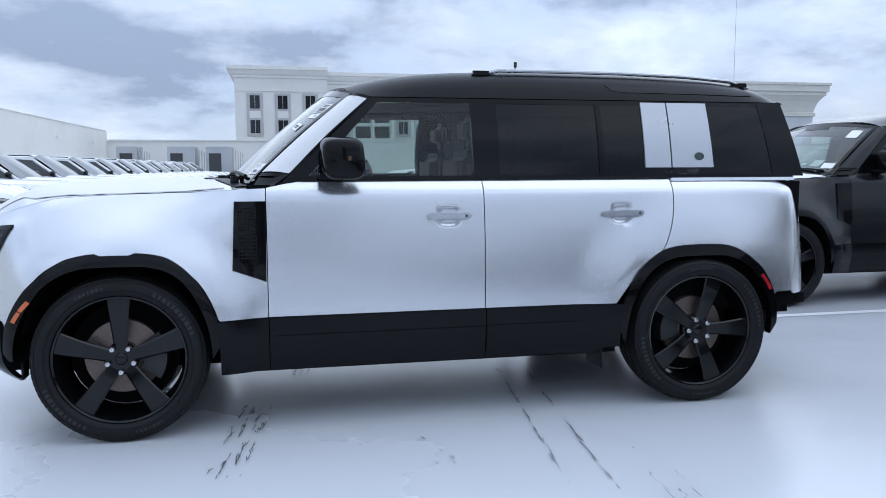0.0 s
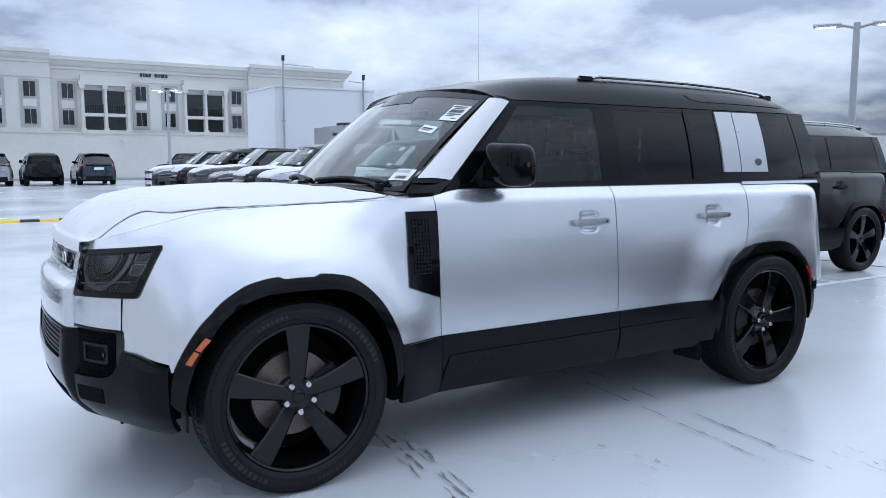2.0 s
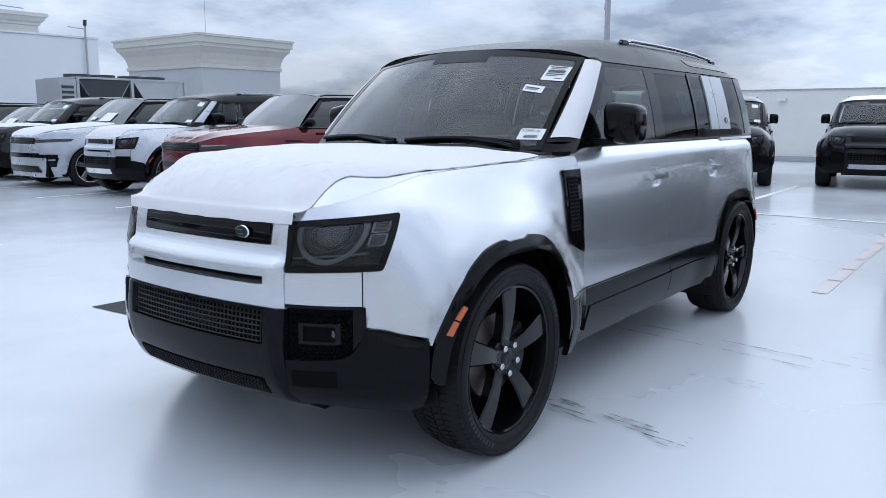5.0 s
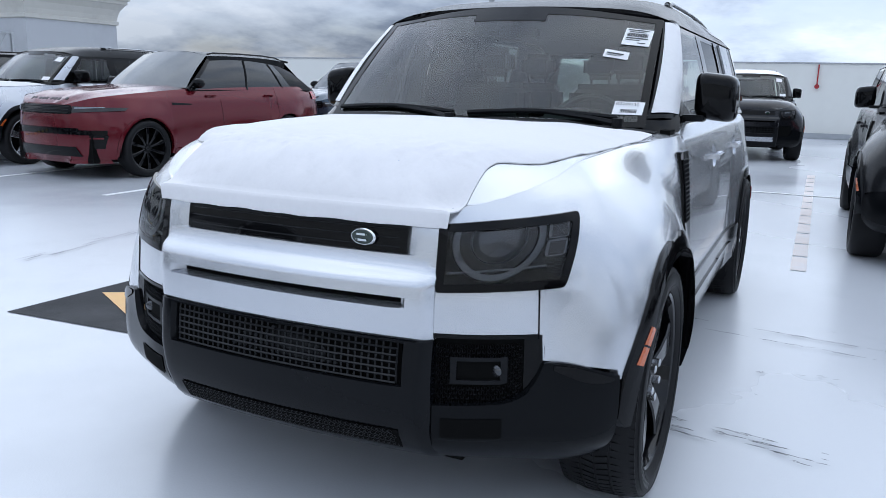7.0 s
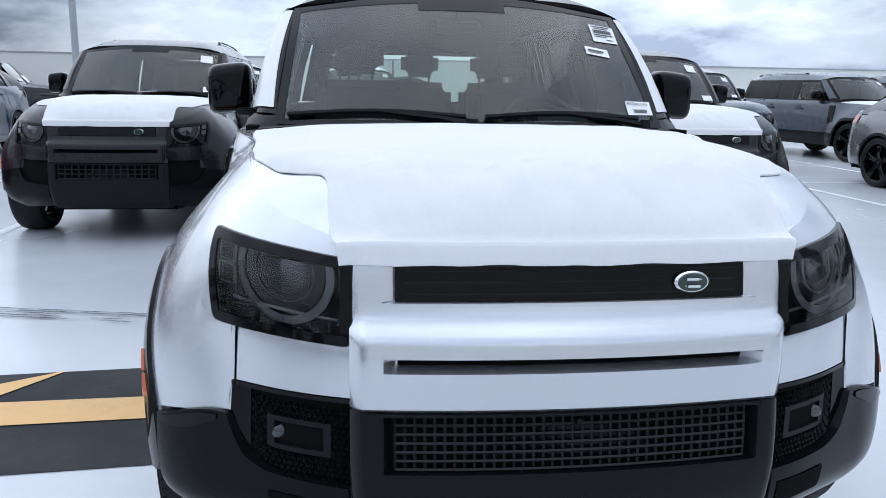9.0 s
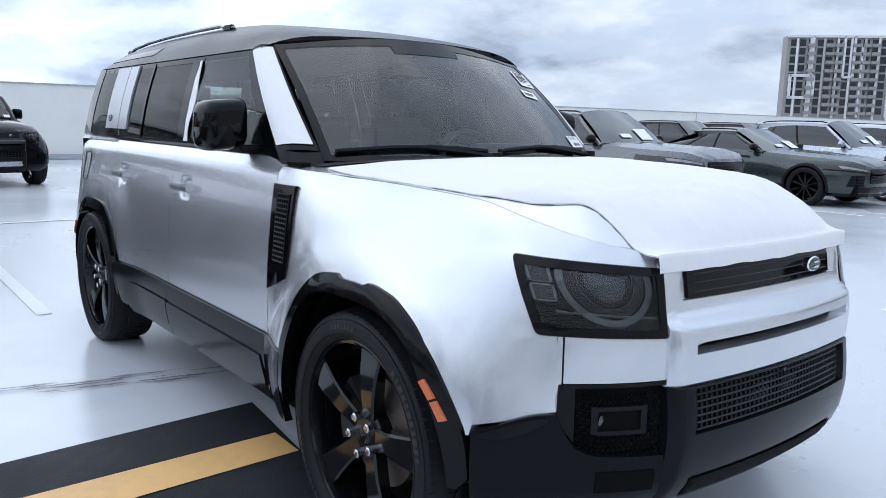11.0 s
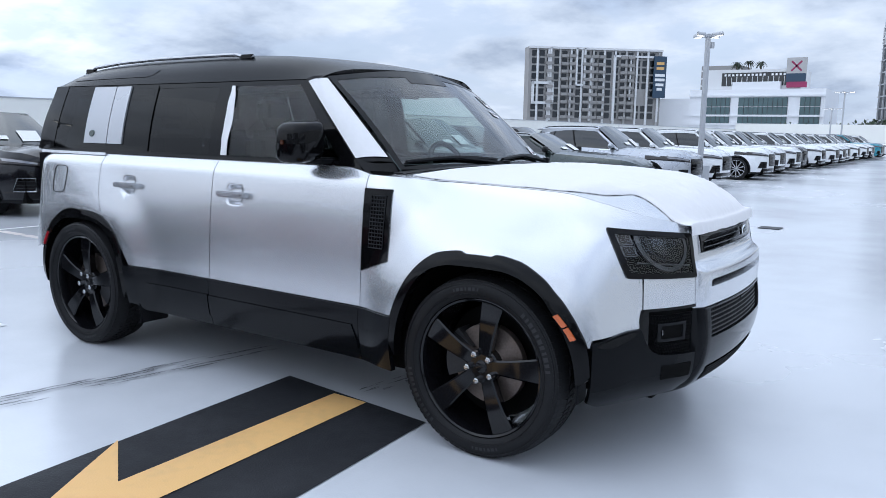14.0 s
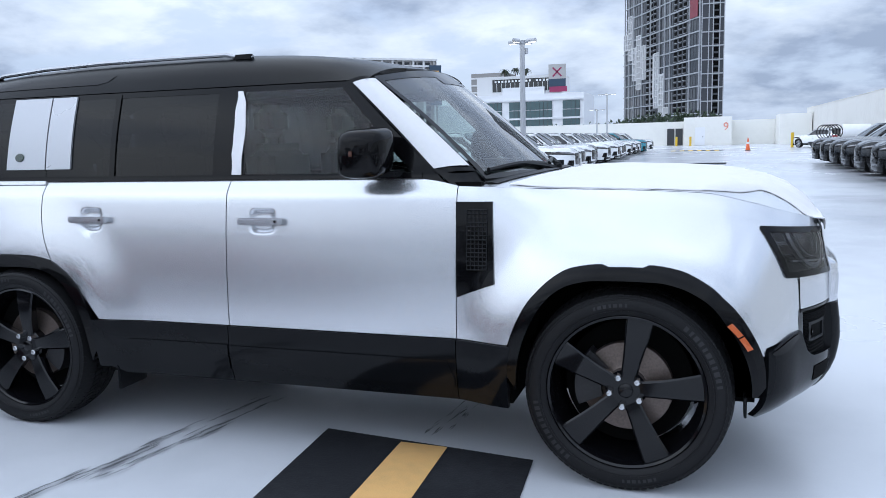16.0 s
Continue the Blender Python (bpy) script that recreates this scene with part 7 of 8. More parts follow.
def suv(root, kind, body, cover=False, alloy=True, labels=True, spokes=10):
    fo, wb, ro, w, rf, bt, nz, wf, wh, re, tr_ = KINDS[kind]
    x0, x1, hw = -fo, wb + ro, w / 2
    sport = kind == "sport_suv"
    plan = curve((x0, 0.50), (x0 + 0.05, 0.63), (x0 + 0.14, 0.765), (x0 + 0.30, 0.895), (x0 + 0.6, 0.98), (x0 + 1.0, 1.0), (x1 - 0.9, 1.0), (x1 - 0.4, 0.965), (x1 - 0.14, 0.90), (x1 - 0.04, 0.80), (x1, 0.70))
    sh = curve((x0, nz - 0.04), (x0 + 0.06, nz), (x0 + 0.25, nz + 0.07), (wf - 0.3, bt - 0.03), (wf + 0.2, bt), (x1 - 0.5, bt + 0.05), (x1 - 0.1, bt + 0.03), (x1, bt - 0.06))
    arch = lambda dx: math.sqrt(max(0, (tr_ + 0.055) ** 2 - dx * dx)) + tr_ - 0.01

    def low(x):
        z = 0.27 if x < 0.3 else 0.30
        for c in (0, wb):
            if abs(x - c) < tr_ + 0.055:
                z = max(z, arch(x - c))
        return z

    def side(x, z, out=0.0):
        s = sh(x)
        t = max(0, (z - 0.62) / max(s - 0.62, 0.05))
        y = hw * plan(x) - 0.11 * t**3 - 0.03 * t - 0.05 * max(0, (0.55 - z) / 0.25) ** 2 + out
        for c in (0, wb):
            r = math.hypot(x - c, z - tr_)
            y += 0.022 * min(max(1 - (r - tr_ - 0.05) / 0.22, 0), 1)
        y += 0.010 * math.exp(-((z - bt + 0.14) / 0.03) ** 2)
        return (x, y, z)

    rz = lambda x: rf - 0.065 * ((x - (wh + 0.75)) / 1.6) ** 2 - 0.03 * max(0, (x - re + 0.5))
    face_x = lambda y, z: x0 - 0.05 + 0.05 * min(1, abs(y) / side(x0, z)[1]) ** 2 + (0.06 * max(0, (0.42 - z) / 0.15) ** 2 + 0.04 * max(0, (z - nz + 0.12) / 0.12)) * (1 - min(1, abs(y) / side(x0, z)[1]) ** 6)

    def on_front(t, z, o):
        """A point of the front, t from the middle, running on round the corner."""
        if t <= side(x0, z)[1]:
            return (face_x(t, z) - o, t, z)
        lo_, hi_ = x0, x0 + 1.0
        for _ in range(18):
            m_ = (lo_ + hi_) / 2
            lo_, hi_ = (m_, hi_) if side(m_, z)[1] < t else (lo_, m_)
        x_, y_, z_ = side(lo_, z, o)
        return (x_ - o, y_, z_)

    r_ = tr_ + 0.055
    xs = sorted(set([x0, x0 + 0.02, x0 + 0.05, x0 + 0.09, x0 + 0.15, x0 + 0.24, x0 + 0.34] + [round(c + r_ * math.sin(a), 4) for c in (0, wb) for a in np.linspace(-1.5707, 1.5707, 15)] + [c + s * (r_ + 0.004) for c in (0, wb) for s in (-1, 1)] + list(np.linspace(r_ + 0.1, wb - r_ - 0.1, 7)) + [x1 - 0.3, x1 - 0.2, x1 - 0.12, x1 - 0.06, x1 - 0.02, x1]))
    vs = [0, 0.12, 0.3, 0.5, 0.66, 0.78, 0.86, 0.92, 0.97, 1.0]
    for sd in (-1, 1):
        part("body_side", sheet(lambda x, v: side(x, low(x) + (sh(x) - low(x)) * v), xs, vs, sd), body, root)
        part("sill", sheet(lambda u, v: side(r_ + 0.02 + (wb - 2 * r_ - 0.04) * u, 0.24 + 0.13 * v, 0.012), 4, 3, sd), M["plastic"] if not sport else body, root)
        for c in (0, wb):
            f = lambda a, v, c=c: side(c + (r_ - 0.02 + 0.045 * v) * math.sin(a), max(0.25, tr_ + (r_ - 0.02 + 0.045 * v) * math.cos(a) - 0.01), 0.008)
            part("arch_trim", sheet(f, list(np.linspace(-1.75, 1.75, 18)), 2, sd, (0, -0.05, 0)), M["plastic"] if not sport else body, root)
            f = lambda a, v, c=c: (c + r_ * math.sin(a), hw - 0.05 - 0.3 * v, max(0.2, tr_ + r_ * math.cos(a)))
            part("wheel_liner", sheet(f, list(np.linspace(-1.8, 1.8, 14)), 1, sd), M["void"], root)
        for a, b in ((r_ + 0.12, 1.45), (1.46, wb - 0.25)):
            part("door_seam", tube(bmesh.new(), [tuple(q * (sd if k == 1 else 1) for k, q in enumerate(side(b, z, 0.001))) for z in np.linspace(0.36, sh(b) - 0.02, 6)], 0.003, 4), M["void"], root)
            hx = b - 0.20
            p = side(hx, bt - 0.10)
            block("door_handle", hx - 0.10, hx + 0.10, min(sd * p[1], sd * (p[1] + 0.035)), max(sd * p[1], sd * (p[1] + 0.035)), p[2] - 0.014, p[2] + 0.014, body, root, bevel=0.006)
        # greenhouse side
        gb, gt = hw - 0.13, hw - 0.33
        xa, xb_, ta, tb = wf + 0.16, x1 - 0.30, wh + 0.02, re
        gh = lambda u, v, o=0.0: (xa + (ta - xa) * v + ((xb_ - xa) + ((tb - ta) - (xb_ - xa)) * v) * u, gb + (gt - gb) * v + 0.03 * math.sin(math.pi * v * 0.9) + o - 0.05 * max(0, u - 0.8), bt - 0.02 + (rf - 0.125 - bt + 0.02) * v - v * (0.10 * max(0, u - 0.40) ** 2 / 0.36 + 0.03 * max(0, 0.25 - u) / 0.25))
        part("side_glass", sheet(lambda u, v: gh(1 - u, v), 12, 8, sd), M["car_glass"], root)
        rim_ = lambda u, v: tuple(Vector(gh(u, 1.0, 0.004)).lerp(Vector((gh(u, 1.0)[0], hw - 0.325, rz(gh(u, 1.0)[0]) - 0.072)), v))
        part("roof_side", sheet(lambda u, v: rim_(1 - u, v), 12, 3, sd), body if kind not in ("sport_suv", "luxury_suv") else M["gloss"], root)
        for u in (0.43, 0.74):
            bm = bmesh.new()
            tube(bm, [tuple(q * (sd if k == 1 else 1) for k, q in enumerate(gh(u, v, 0.002))) for v in (0.02, 0.5, 0.98)], 0.022 if u < 0.5 else 0.016, 6)
            part("window_pillar", bm, M["gloss"], root)
        part("roof_pillar", tube(bmesh.new(), [tuple(q * (sd if k == 1 else 1) for k, q in enumerate(gh(0.0, v, 0.0))) for v in np.linspace(0, 1, 6)], 0.035, 8), body if kind not in ("sport_suv", "luxury_suv") else M["gloss"], root)
        part("tail_pillar", sheet(lambda u, v: gh(1.0 - 0.19 * u + 0.02, v, 0.004), 3, 6, sd), body if kind not in ("sport_suv", "luxury_suv") else M["gloss"], root)
        part("window_line", tube(bmesh.new(), [tuple(q * (sd if k == 1 else 1) for k, q in enumerate(gh(u, 0.0, 0.004))) for u in np.linspace(0, 0.98, 8)], 0.012, 5), M["chrome"] if kind in ("crossover",) else M["gloss"], root)
        part("roof_rail", tube(bmesh.new(), [tuple(q * (sd if k == 1 else 1) for k, q in enumerate(Vector((gh(u, 1.0)[0], gh(u, 1.0)[1] - 0.03, rz(gh(u, 1.0)[0]) - 0.045 + (0.016 if 0.05 < u < 0.9 else 0))))) for u in (0.02, 0.08, 0.4, 0.7, 0.88, 0.94)], 0.014, 6), M["gloss"], root)
        # mirror
        q = side(wf + 0.32, bt)
        f = lambda u, v: (wf + 0.33 + 0.055 * math.sin(math.pi * (v - 0.5)), q[1] + 0.06 + 0.115 * math.cos(2 * math.pi * u) * math.cos(math.pi * (v - 0.5)) ** 0.5, bt + 0.085 + 0.075 * math.sin(2 * math.pi * u) * math.cos(math.pi * (v - 0.5)) ** 0.5)
        part("door_mirror", sheet(f, 14, 6, sd), M["gloss"] if kind != "crossover" else body, root)
        # lamps wrap the corner
        wrap = on_front
        lh = 0.095 if kind in ("crossover", "saloon_suv", "coupe") else 0.065
        lz = nz - 0.09 if kind not in ("sport_suv", "luxury_suv") else nz - 0.075
        if sport:
            hl = part("headlight", sheet(lambda u, v: wrap(hw * 0.50 + 0.44 * u, 0.885 + 0.03 * u + (0.085 - 0.045 * u) * v, 0.012), 12, 3, sd), M["lens"], root, "slim smoked headlight")
            part("lamp_strip", sheet(lambda u, v: wrap(hw * 0.53 + 0.30 * u, 0.935 + 0.02 * u + (0.022 - 0.012 * u) * v, 0.015), 10, 1, sd), M["lamp_white"], hl)
            part("corner_vent", sheet(lambda u, v: wrap(hw * 0.56 + 0.32 * u, 0.595 + 0.065 * v, 0.008), 10, 2, sd), M["gloss"], root)
            part("corner_vent", sheet(lambda u, v: wrap(hw * 0.72 + (0.17 - 0.04 * (1 - v)) * u, 0.42 + 0.175 * v, 0.008), 8, 3, sd), M["gloss"], root)
            part("vent_blade", sheet(lambda u, v: wrap(hw * 0.58 + 0.27 * u, 0.545 + 0.022 * v, 0.014), 8, 1, sd), body, root)
            part("wing_vent", sheet(lambda u, v: side(0.48 + 0.36 * u, bt - 0.225 + 0.035 * (1 - u * 0.6) * v, 0.006), 6, 2, sd), M["gloss"], root)
        else:
            lh, lz = (0.095, nz - 0.09) if kind != "luxury_suv" else (0.065, nz - 0.075)
            lamp_z = lambda u, v: lz - 0.035 + lh * (0.5 + 0.5 * u) * v + 0.05 * u
            hl = part("headlight", sheet(lambda u, v: wrap(hw * 0.52 + 0.44 * u, lamp_z(u, v), 0.012), 10, 3, sd), M["lens"], root)
            part("lamp_strip", sheet(lambda u, v: wrap(hw * 0.55 + 0.33 * u, lamp_z(0.06 + 0.75 * u, 0.35 + 0.5 * v), 0.015), 10, 2, sd), M["lamp_white"], hl)
            part("lamp_edge", sheet(lambda u, v: wrap(hw * 0.51 + 0.46 * u, lz - 0.052 + 0.016 * v + 0.05 * u, 0.013), 10, 1, sd), M["gloss"], root)
            part("fog_intake", sheet(lambda u, v: wrap(hw * 0.60 + (0.24 - 0.04 * v) * u, 0.40 + 0.20 * v, 0.006), 8, 3, sd), M["gloss"], root)
            bm = bmesh.new()
            for z_ in (0.45, 0.50, 0.55):
                tube(bm, [tuple(q * (sd if k == 1 else 1) for k, q in enumerate(wrap(hw * 0.61 + a_, z_, 0.010))) for a_ in np.linspace(0, 0.20, 5)], 0.006, 5)
            part("intake_insert", bm, M["plastic"], root)
        if kind == "crossover":
            part("intake_frame", tube(bmesh.new(), [tuple(q * (sd if k == 1 else 1) for k, q in enumerate(wrap(hw * 0.57 + a_, z_, 0.010))) for a_, z_ in ((0.03, 0.40), (0.15, 0.40), (0.27, 0.40), (0.23, 0.60), (0.13, 0.60), (0.03, 0.60), (0.03, 0.40))], 0.009, 5), M["alloy"], root)
        part("tail_light", sheet(lambda u, v: (lambda x, z: side(x, z, 0.012))(x1 - 0.32 + 0.31 * u, bt - 0.16 + 0.13 * v), 8, 3, sd), M["red"], root)
    # hood, front, rear, roof, glass
    hood_ = lambda x, t: (x, side(x, sh(x))[1] * t, sh(x) + 0.055 * (1 - t * t) * min(1, (x - x0) / 0.4 + 0.2) + 0.012 * (abs(abs(t) - 0.6) < 0.12))
    part("bonnet", sheet(hood_, [x0, x0 + 0.03, x0 + 0.08, x0 + 0.16, x0 + 0.3] + list(np.linspace(x0 + 0.45, wf + 0.2, 8)), list(np.linspace(-1, 1, 17))), body, root)
    if cover:
        ragged = lambda x, t: tuple(Vector(hood_(x, t * 0.86)) + Vector((0, 0, 0.014 + 0.008 * noise.noise(Vector((x * 5, t * 5, 1))))))
        part("bonnet_cover", sheet(ragged, list(np.linspace(x0 + 0.02, wf + 0.08, 24)), list(np.linspace(-1, 1, 25)), 1, (0, 0, -0.014)), M["cloth"], root, "white fleece bonnet cover")
    front_z = lambda v: 0.25 + (nz - 0.27) * v
    part("front_fascia", sheet(lambda u, v: (lambda z: (face_x(side(x0, z)[1] * (1 - 2 * u), z), side(x0, z)[1] * (1 - 2 * u), z))(front_z(v)), 16, 12), body, root)
    def fr(t, z, o):
        x_, y_, z_ = on_front(abs(t), z, o)
        return (x_, math.copysign(y_, t), z_)

    if sport:
        g0, g1, gw, i0, i1, iw = 0.865, 0.985, 0.50, 0.60, 0.685, 0.60
    elif kind == "luxury_suv":
        g0, g1, gw, i0, i1, iw = nz - 0.145, nz - 0.045, 0.50, 0.60, 0.68, 0.62
    else:
        g0, g1, gw, i0, i1, iw = 0.46, nz - 0.06, 0.46, 0.29, 0.39, 0.66
    gr = part("grille", sheet(lambda u, v: fr(gw * (1 - 2 * u) * (0.86 + 0.14 * math.sin(math.pi * (0.25 + 0.6 * v))), g0 + (g1 - g0) * v, 0.012), 14, 6, 1, (0.03, 0, 0)), M["gloss"], root)
    bm = bmesh.new()
    bands = 5 if g1 - g0 > 0.15 else 3
    for k in range(bands):
        z = g0 + (g1 - g0) * (k + 0.6) / (bands + 0.2)
        tube(bm, [fr(y, z, 0.016) for y in np.linspace(-gw * 0.92, gw * 0.92, 9)], 0.006, 5)
    part("grille_insert", bm, M["plastic"], gr)
    part("lower_intake", sheet(lambda u, v: fr(iw * (1 - 2 * u), i0 + (i1 - i0) * v, 0.010), 14, 3), M["gloss"], root)
    if kind in ("sport_suv", "luxury_suv"):
        part("chin_intake", sheet(lambda u, v: fr((0.62 - 0.07 * v) * (1 - 2 * u), 0.31 + 0.13 * v, 0.010), 14, 3), M["gloss"], root)
    part("splitter", sheet(lambda u, v: fr(0.86 * (1 - 2 * u), 0.215 + 0.065 * v, 0.014 - 0.02 * v), 16, 2), M["plastic"] if not sport else body, root)
    if sport and not cover:
        bm = bmesh.new()
        for k in range(10):
            y0_ = -0.36 + 0.075 * k + (0.03 if k > 4 else 0)
            bm.faces.new([bm.verts.new(Vector(hood_(x0 + xx, yy / side(x0 + xx, sh(x0 + xx))[1])) + Vector((0, 0, 0.003))) for xx, yy in ((0.07, y0_), (0.07, y0_ + 0.05), (0.115, y0_ + 0.05), (0.115, y0_))])
        tagged(part("bonnet_bars", bm, M["gloss"], root, smooth=False), kind="stuff")
    rw = side(x1, 0.6)[1]
    part("rear_fascia", sheet(lambda u, v: (x1 + 0.05 - 0.06 * (2 * u - 1) ** 2 - 0.05 * max(0, v - 0.7), rw * (2 * u - 1), 0.28 + (bt - 0.30) * v), 10, 8), body, root)
    part("rear_bumper", sheet(lambda u, v: (x1 + 0.075 - 0.07 * (2 * u - 1) ** 2, rw * 1.02 * (2 * u - 1), 0.26 + 0.26 * v), 10, 3, 1, (-0.05, 0, 0)), M["plastic"], root)
    part("tail_bar", sheet(lambda u, v: (x1 + 0.058 - 0.06 * (2 * u - 1) ** 2, rw * 0.98 * (2 * u - 1), bt - 0.12 + 0.06 * v), 8, 2), M["gloss"], root)
    block("plate_blank", x1 + 0.06, x1 + 0.075, -0.26, 0.26, bt - 0.34, bt - 0.20, M["label"], root)
    rt = hw - 0.33
    part("roof", sheet(lambda u, v: (wh + (re - wh + 0.04) * u, (rt + 0.01) * (2 * v - 1), rz(wh + (re - wh) * u) - 0.075 * abs(2 * v - 1) ** 3), 10, 12), body if kind not in ("sport_suv",) else M["roof"], root)
    part("windscreen", sheet(lambda u, v: (wf + (wh - wf) * v + 0.16 * (2 * u - 1) ** 2 * (1 - v * 0.8) - 0.03 * math.sin(math.pi * v), (1 - 2 * u) * (hw - 0.16 + (0.33 - 0.16) * -v), bt + 0.015 + (rf - 0.03 - bt) * v - 0.05 * abs(2 * u - 1) ** 3 * v), 10, 8), M["car_screen"], root)
    part("rear_window", sheet(lambda u, v: (x1 - 0.22 + (re - x1 + 0.22) * v - 0.05 * (2 * u - 1) ** 2, (2 * u - 1) * (hw - 0.2 - 0.14 * v), bt + (rf - 0.05 - bt) * v - 0.05 * abs(2 * u - 1) ** 3 * v), 8, 5), M["car_glass"], root)
    part("roof_spoiler", sheet(lambda u, v: (re - 0.02 + 0.16 * v, (rt - 0.03) * (2 * u - 1), rf - 0.085 - 0.02 * v), 6, 2, 1, (0, 0, -0.03)), body if kind not in ("sport_suv", "luxury_suv") else M["gloss"], root)
    bm = boxed(bmesh.new(), x0 + 0.10, x1 - 0.08, -hw + 0.24, hw - 0.24, 0.22, 0.60)
    boxed(bm, wf, x1 - 0.3, -hw + 0.2, hw - 0.2, 0.55, bt - 0.03)
    part("underbody", bm, M["void"], root)
    for wx in (0, wb):
        for sd in (-1, 1):
            wheel(root, (wx, sd * (hw - 0.125), tr_), sd, True, M["alloy"] if alloy else M["rim"], tr_, spokes=spokes)
    if labels:
        ax = lambda y, v: Vector((wf + (wh - wf) * v + 0.16 * (y / (hw - 0.2)) ** 2 * (1 - v * 0.8) - 0.03 * math.sin(math.pi * v) - 0.012, y, bt + 0.028 + (rf - 0.03 - bt) * v))
        for y, v0, v1, wd in ((-0.45, 0.10, 0.42, 0.36), (0.12, 0.16, 0.27, 0.22)):
            bm = bmesh.new()
            bm.faces.new([bm.verts.new(ax(y + a, v)) for a, v in ((wd, v0), (0, v0), (0, v1), (wd, v1))])
            part("window_label", bm, M["label"], root, smooth=False)


def at(x, y, turn=0):
    return pose(x, y, 0, 0, 0, turn)


def other(name, label, m, make, group="parked cars"):
    t = thing(name, label, "car", group)
    make(t)
    t.matrix_world = m
    return t


# the row of white crossovers, noses to the aisle, with a few other colours
wq = other("crossover_car", "white crossover with silver wheels and papers on the windscreen", at(5.1, -19.0), lambda t: suv(t, "crossover", P["white"]))
for i in (-23.65, -26.4, -29.2, -35.3, -38.0, -40.75, -43.5, -46.2, -51.6, -54.3, -65.6):
    copy_thing(wq, at(5.0 + 0.12 * math.sin(i * 3), i, math.sin(i * 5)))
other("crossover_car", "silver crossover with silver wheels and papers on the windscreen", at(4.9, -15.5), lambda t: suv(t, "crossover", P["silver"]))
dq = other("crossover_car", "charcoal crossover with silver wheels in the row", at(5.4, -32.6), lambda t: suv(t, "crossover", P["charcoal"]))
copy_thing(dq, at(5.35, -48.9)), copy_thing(dq, at(5.2, -60.0)), copy_thing(dq, at(5.25, -62.7))
teal = other("crossover_car", "bright teal crossover in the row", at(4.85, -57.1), lambda t: suv(t, "saloon_suv", P["teal"]))
bq = other("crossover_car", "black crossover with bright wheels and papers on the windscreen", at(10.9, -3.05), lambda t: suv(t, "crossover", P["black"], spokes=5))
copy_thing(bq, at(11.2, -19.0)), copy_thing(bq, at(11.2, -22.5)), copy_thing(bq, at(10.8, -13.6))
green = other("coupe_car", "dark green low car with papers on the windscreen", at(5.3, -13.0), lambda t: suv(t, "coupe", P["green"], alloy=False))
fp = other("crossover_car", "grey crossover with black wheels in the front row", at(5.62, -8.46), lambda t: suv(t, "saloon_suv", P["grey"], alloy=False, spokes=5))
other("crossover_car", "white crossover by the far wall", at(-8.6, -70.5, 130), lambda t: suv(t, "crossover", P["white"]))

# white row on the west side, noses towards the aisle
ws_ = other("crossover_car", "white crossover with dark grille and grey wheels", at(-3.92, 4.88, 178), lambda t: suv(t, "saloon_suv", P["white"], labels=False))
for i in range(0, 13):
    copy_thing(ws_, at(-3.82 + 0.1 * i, 7.78 + 2.9 * i, 178 + 0.5 * math.sin(i * 4)))
# dark row further down the west side
dk = other("crossover_car", "black crossover with dark wheels in a close row", at(-5.6, -17.6, 180), lambda t: suv(t, "saloon_suv", P["jet"], alloy=False, labels=False))
for i in range(1, 7):
    copy_thing(dk, at(-5.6, -17.6 - 2.55 * i, 180 + 0.5 * math.sin(i * 4)))

# the mixed row north of the silver car
red = other("luxury_car", "deep red sport utility car with black roof and wheels", at(5.5, 7.98, -3), lambda t: suv(t, "sport_suv", P["red"], alloy=False, labels=False))
other("luxury_car", "silver sport utility car with white bonnet cover", at(5.6, 13.4), lambda t: suv(t, "sport_suv", P["silver"], True, spokes=5))
por = other("luxury_car", "black crossover with dark multi-spoke wheels", at(6.0, 18.7), lambda t: suv(t, "saloon_suv", P["charcoal"], alloy=False))
other("luxury_car", "white sport utility car with white bonnet cover", at(6.0, 21.4), lambda t: suv(t, "sport_suv", P["charcoal"], True, alloy=False))
copy_thing(por, at(6.1, 26.8))
other("luxury_car", "white sport utility car with bright wheels at the row's end", at(6.3, 29.6), lambda t: suv(t, "sport_suv", P["white"], spokes=10))
blu = other("luxury_car", "slate blue sport utility car in the second row", at(10.9, 7.75), lambda t: suv(t, "sport_suv", P["slate"], alloy=False, spokes=5))
other("luxury_car", "black utility car standing along the far wall", at(21.6, 8.6, 90), lambda t: suv(t, "luxury_suv", P["black"], alloy=False))
copy_thing(blu, at(14.6, 14.6))
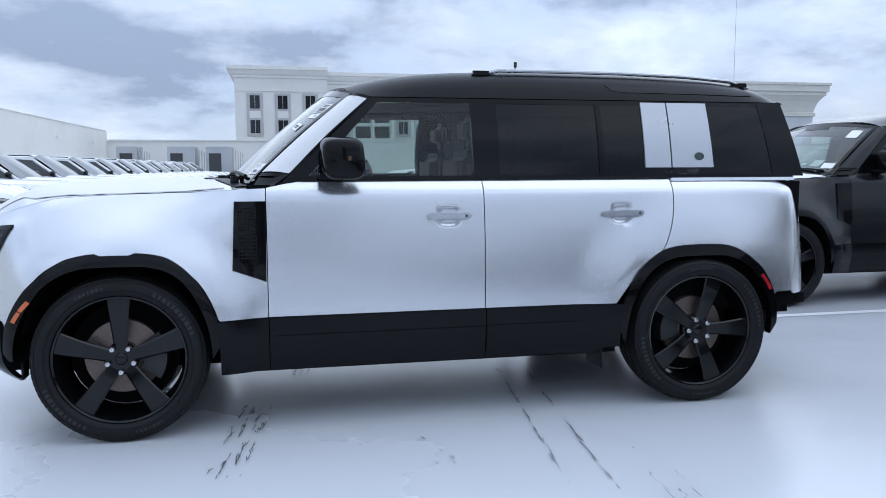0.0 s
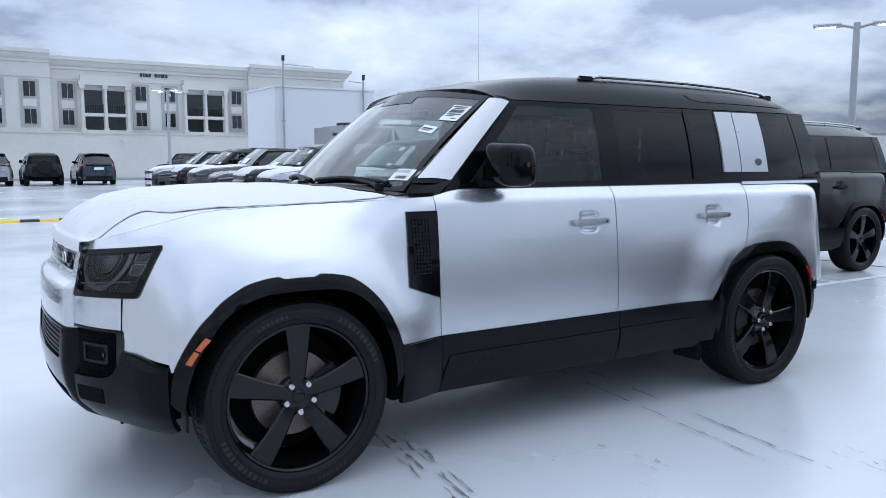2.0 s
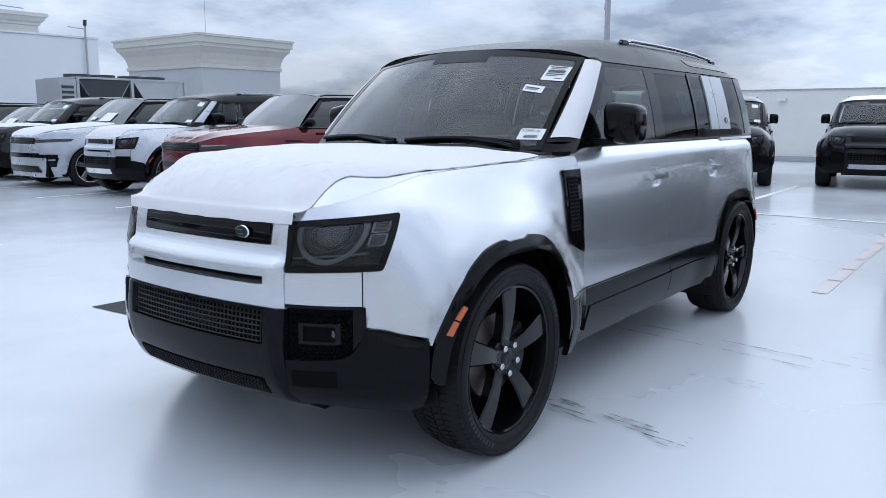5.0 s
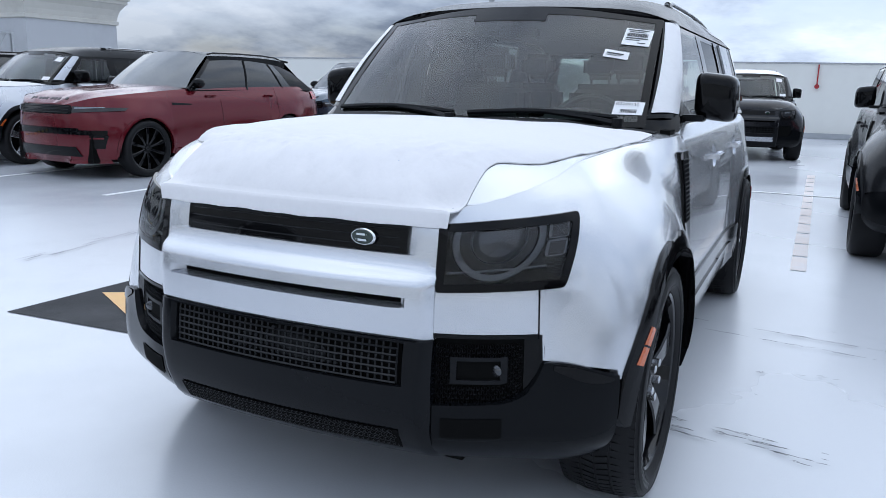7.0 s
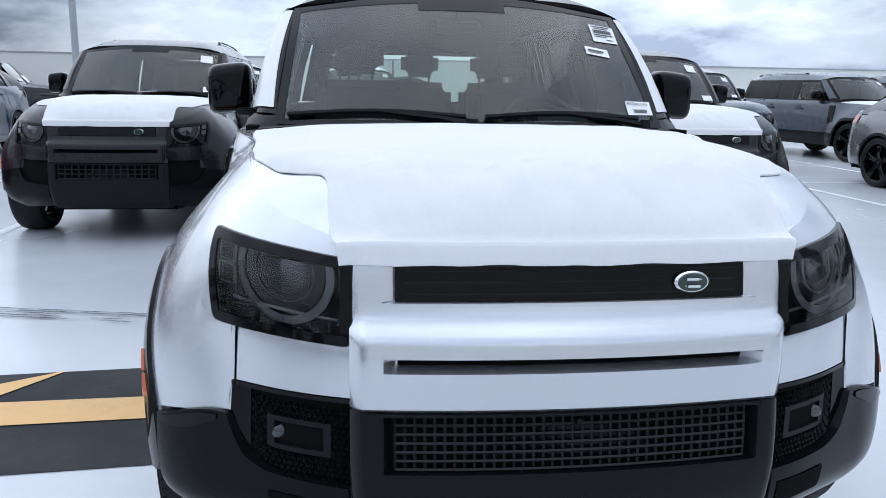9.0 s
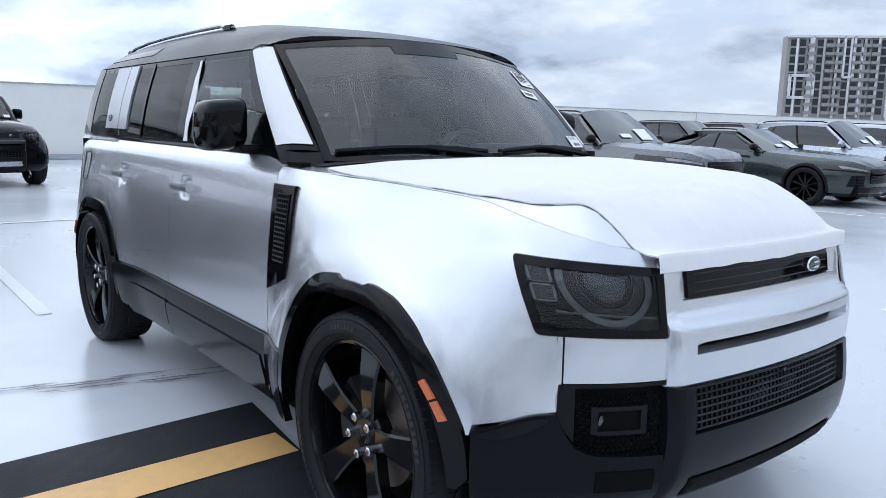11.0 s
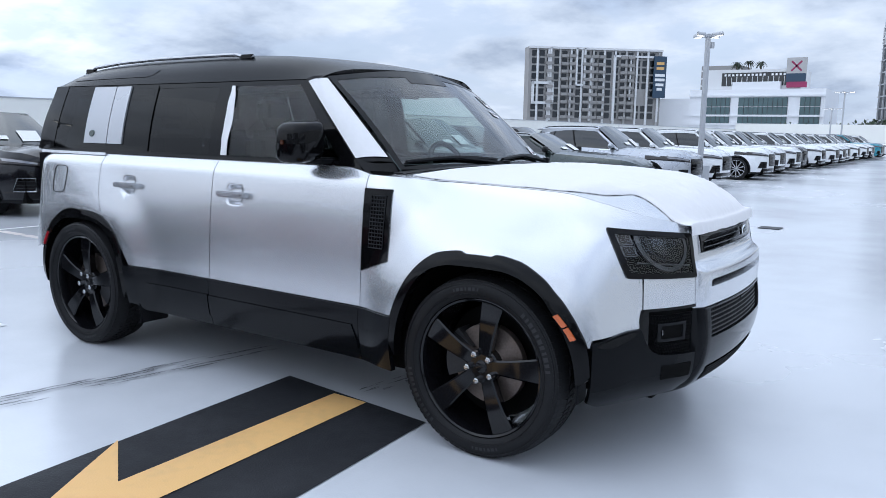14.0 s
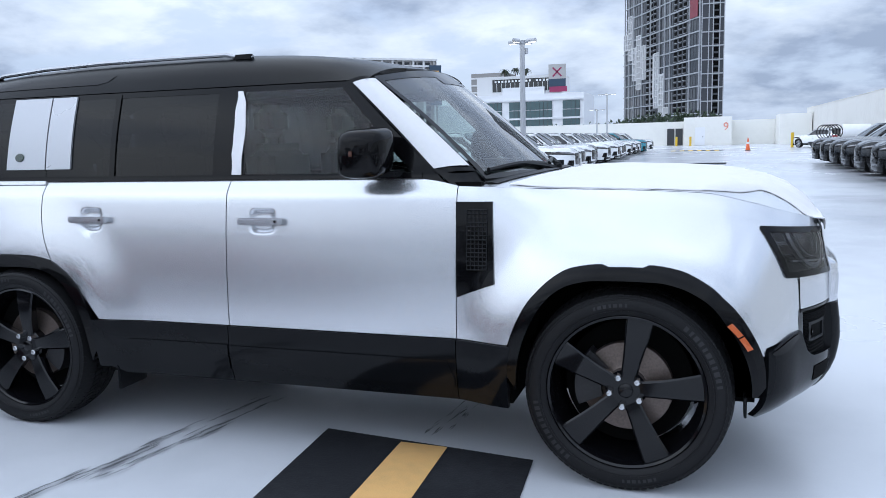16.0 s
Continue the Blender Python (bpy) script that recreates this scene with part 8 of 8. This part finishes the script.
other("luxury_car", "pale silver utility car parked nose to the wall", at(0.5, 49.0, -90), lambda t: suv(t, "luxury_suv", P["silver"], labels=False))
other("luxury_car", "dark navy utility car parked nose to the wall", at(5.85, 49.0, -90), lambda t: suv(t, "luxury_suv", P["navy"], alloy=False, labels=False))
other("luxury_car", "black utility car with bright trim by the wall", at(10.6, 47.5, -70), lambda t: suv(t, "luxury_suv", P["black"], labels=False))

# more square off-roaders
def lite_car(label, m, body, roof, **kw):
    t = thing("off_road_car", label, "car", "parked off-road cars")
    scr = defender(t, body, roof, lite=True, film=False, **kw)
    for y0, y1, v0, v1 in ((-0.52, -0.64, 0.70, 0.86), (-0.56, -0.68, 0.10, 0.20)):
        bm = bmesh.new()
        bm.faces.new([bm.verts.new(scr(0.5 + y / 1.44, v, 1, 0.006)) for y, v in ((y0, v0), (y1, v0), (y1, v1), (y0, v1))])
        part("window_label", bm, M["label"], t, smooth=False)
    for wx in (0.0, 3.022):
        for sd in (-1, 1):
            wheel(t, (wx, sd * 0.862, 0.400), sd, True, M["alloy"] if kw.get("skid") or roof == P["white"] else M["rim"])
    t.matrix_world = m
    return t


bd = lite_car("black off-road car with white bonnet cover", at(5.35, 2.47), P["matt"], P["matt"])
copy_thing(bd, at(5.0, -2.72))
copy_thing(bd, at(5.8, 16.0))
lite_car("black off-road car with white roof and silver bumper", at(14.95, -0.08, 8), P["black"], P["white"], cover=False, skid=M["alloy"])
blk2 = lite_car("gloss black off-road car in the second row", at(14.0, 2.6, 14), P["black"], P["black"], cover=False)
lite_car("silver off-road car with white cover and bright bumper", at(5.55, 10.55), P["silver"], M["roof"], skid=P["white"])
nav = lite_car("navy blue off-road car with white bonnet cover in the second row", at(12.7, -10.78, 8), P["navy"], P["navy"], cover=True)
lite_car("slate blue off-road car with pale front bumper", at(11.4, -6.35), P["slate"], P["slate"], cover=False, skid=P["white"])
copy_thing(nav, at(13.0, -13.7, 5))
copy_thing(blk2, at(3.0, 48.2, -90))
copy_thing(bd, at(6.05, 24.1))
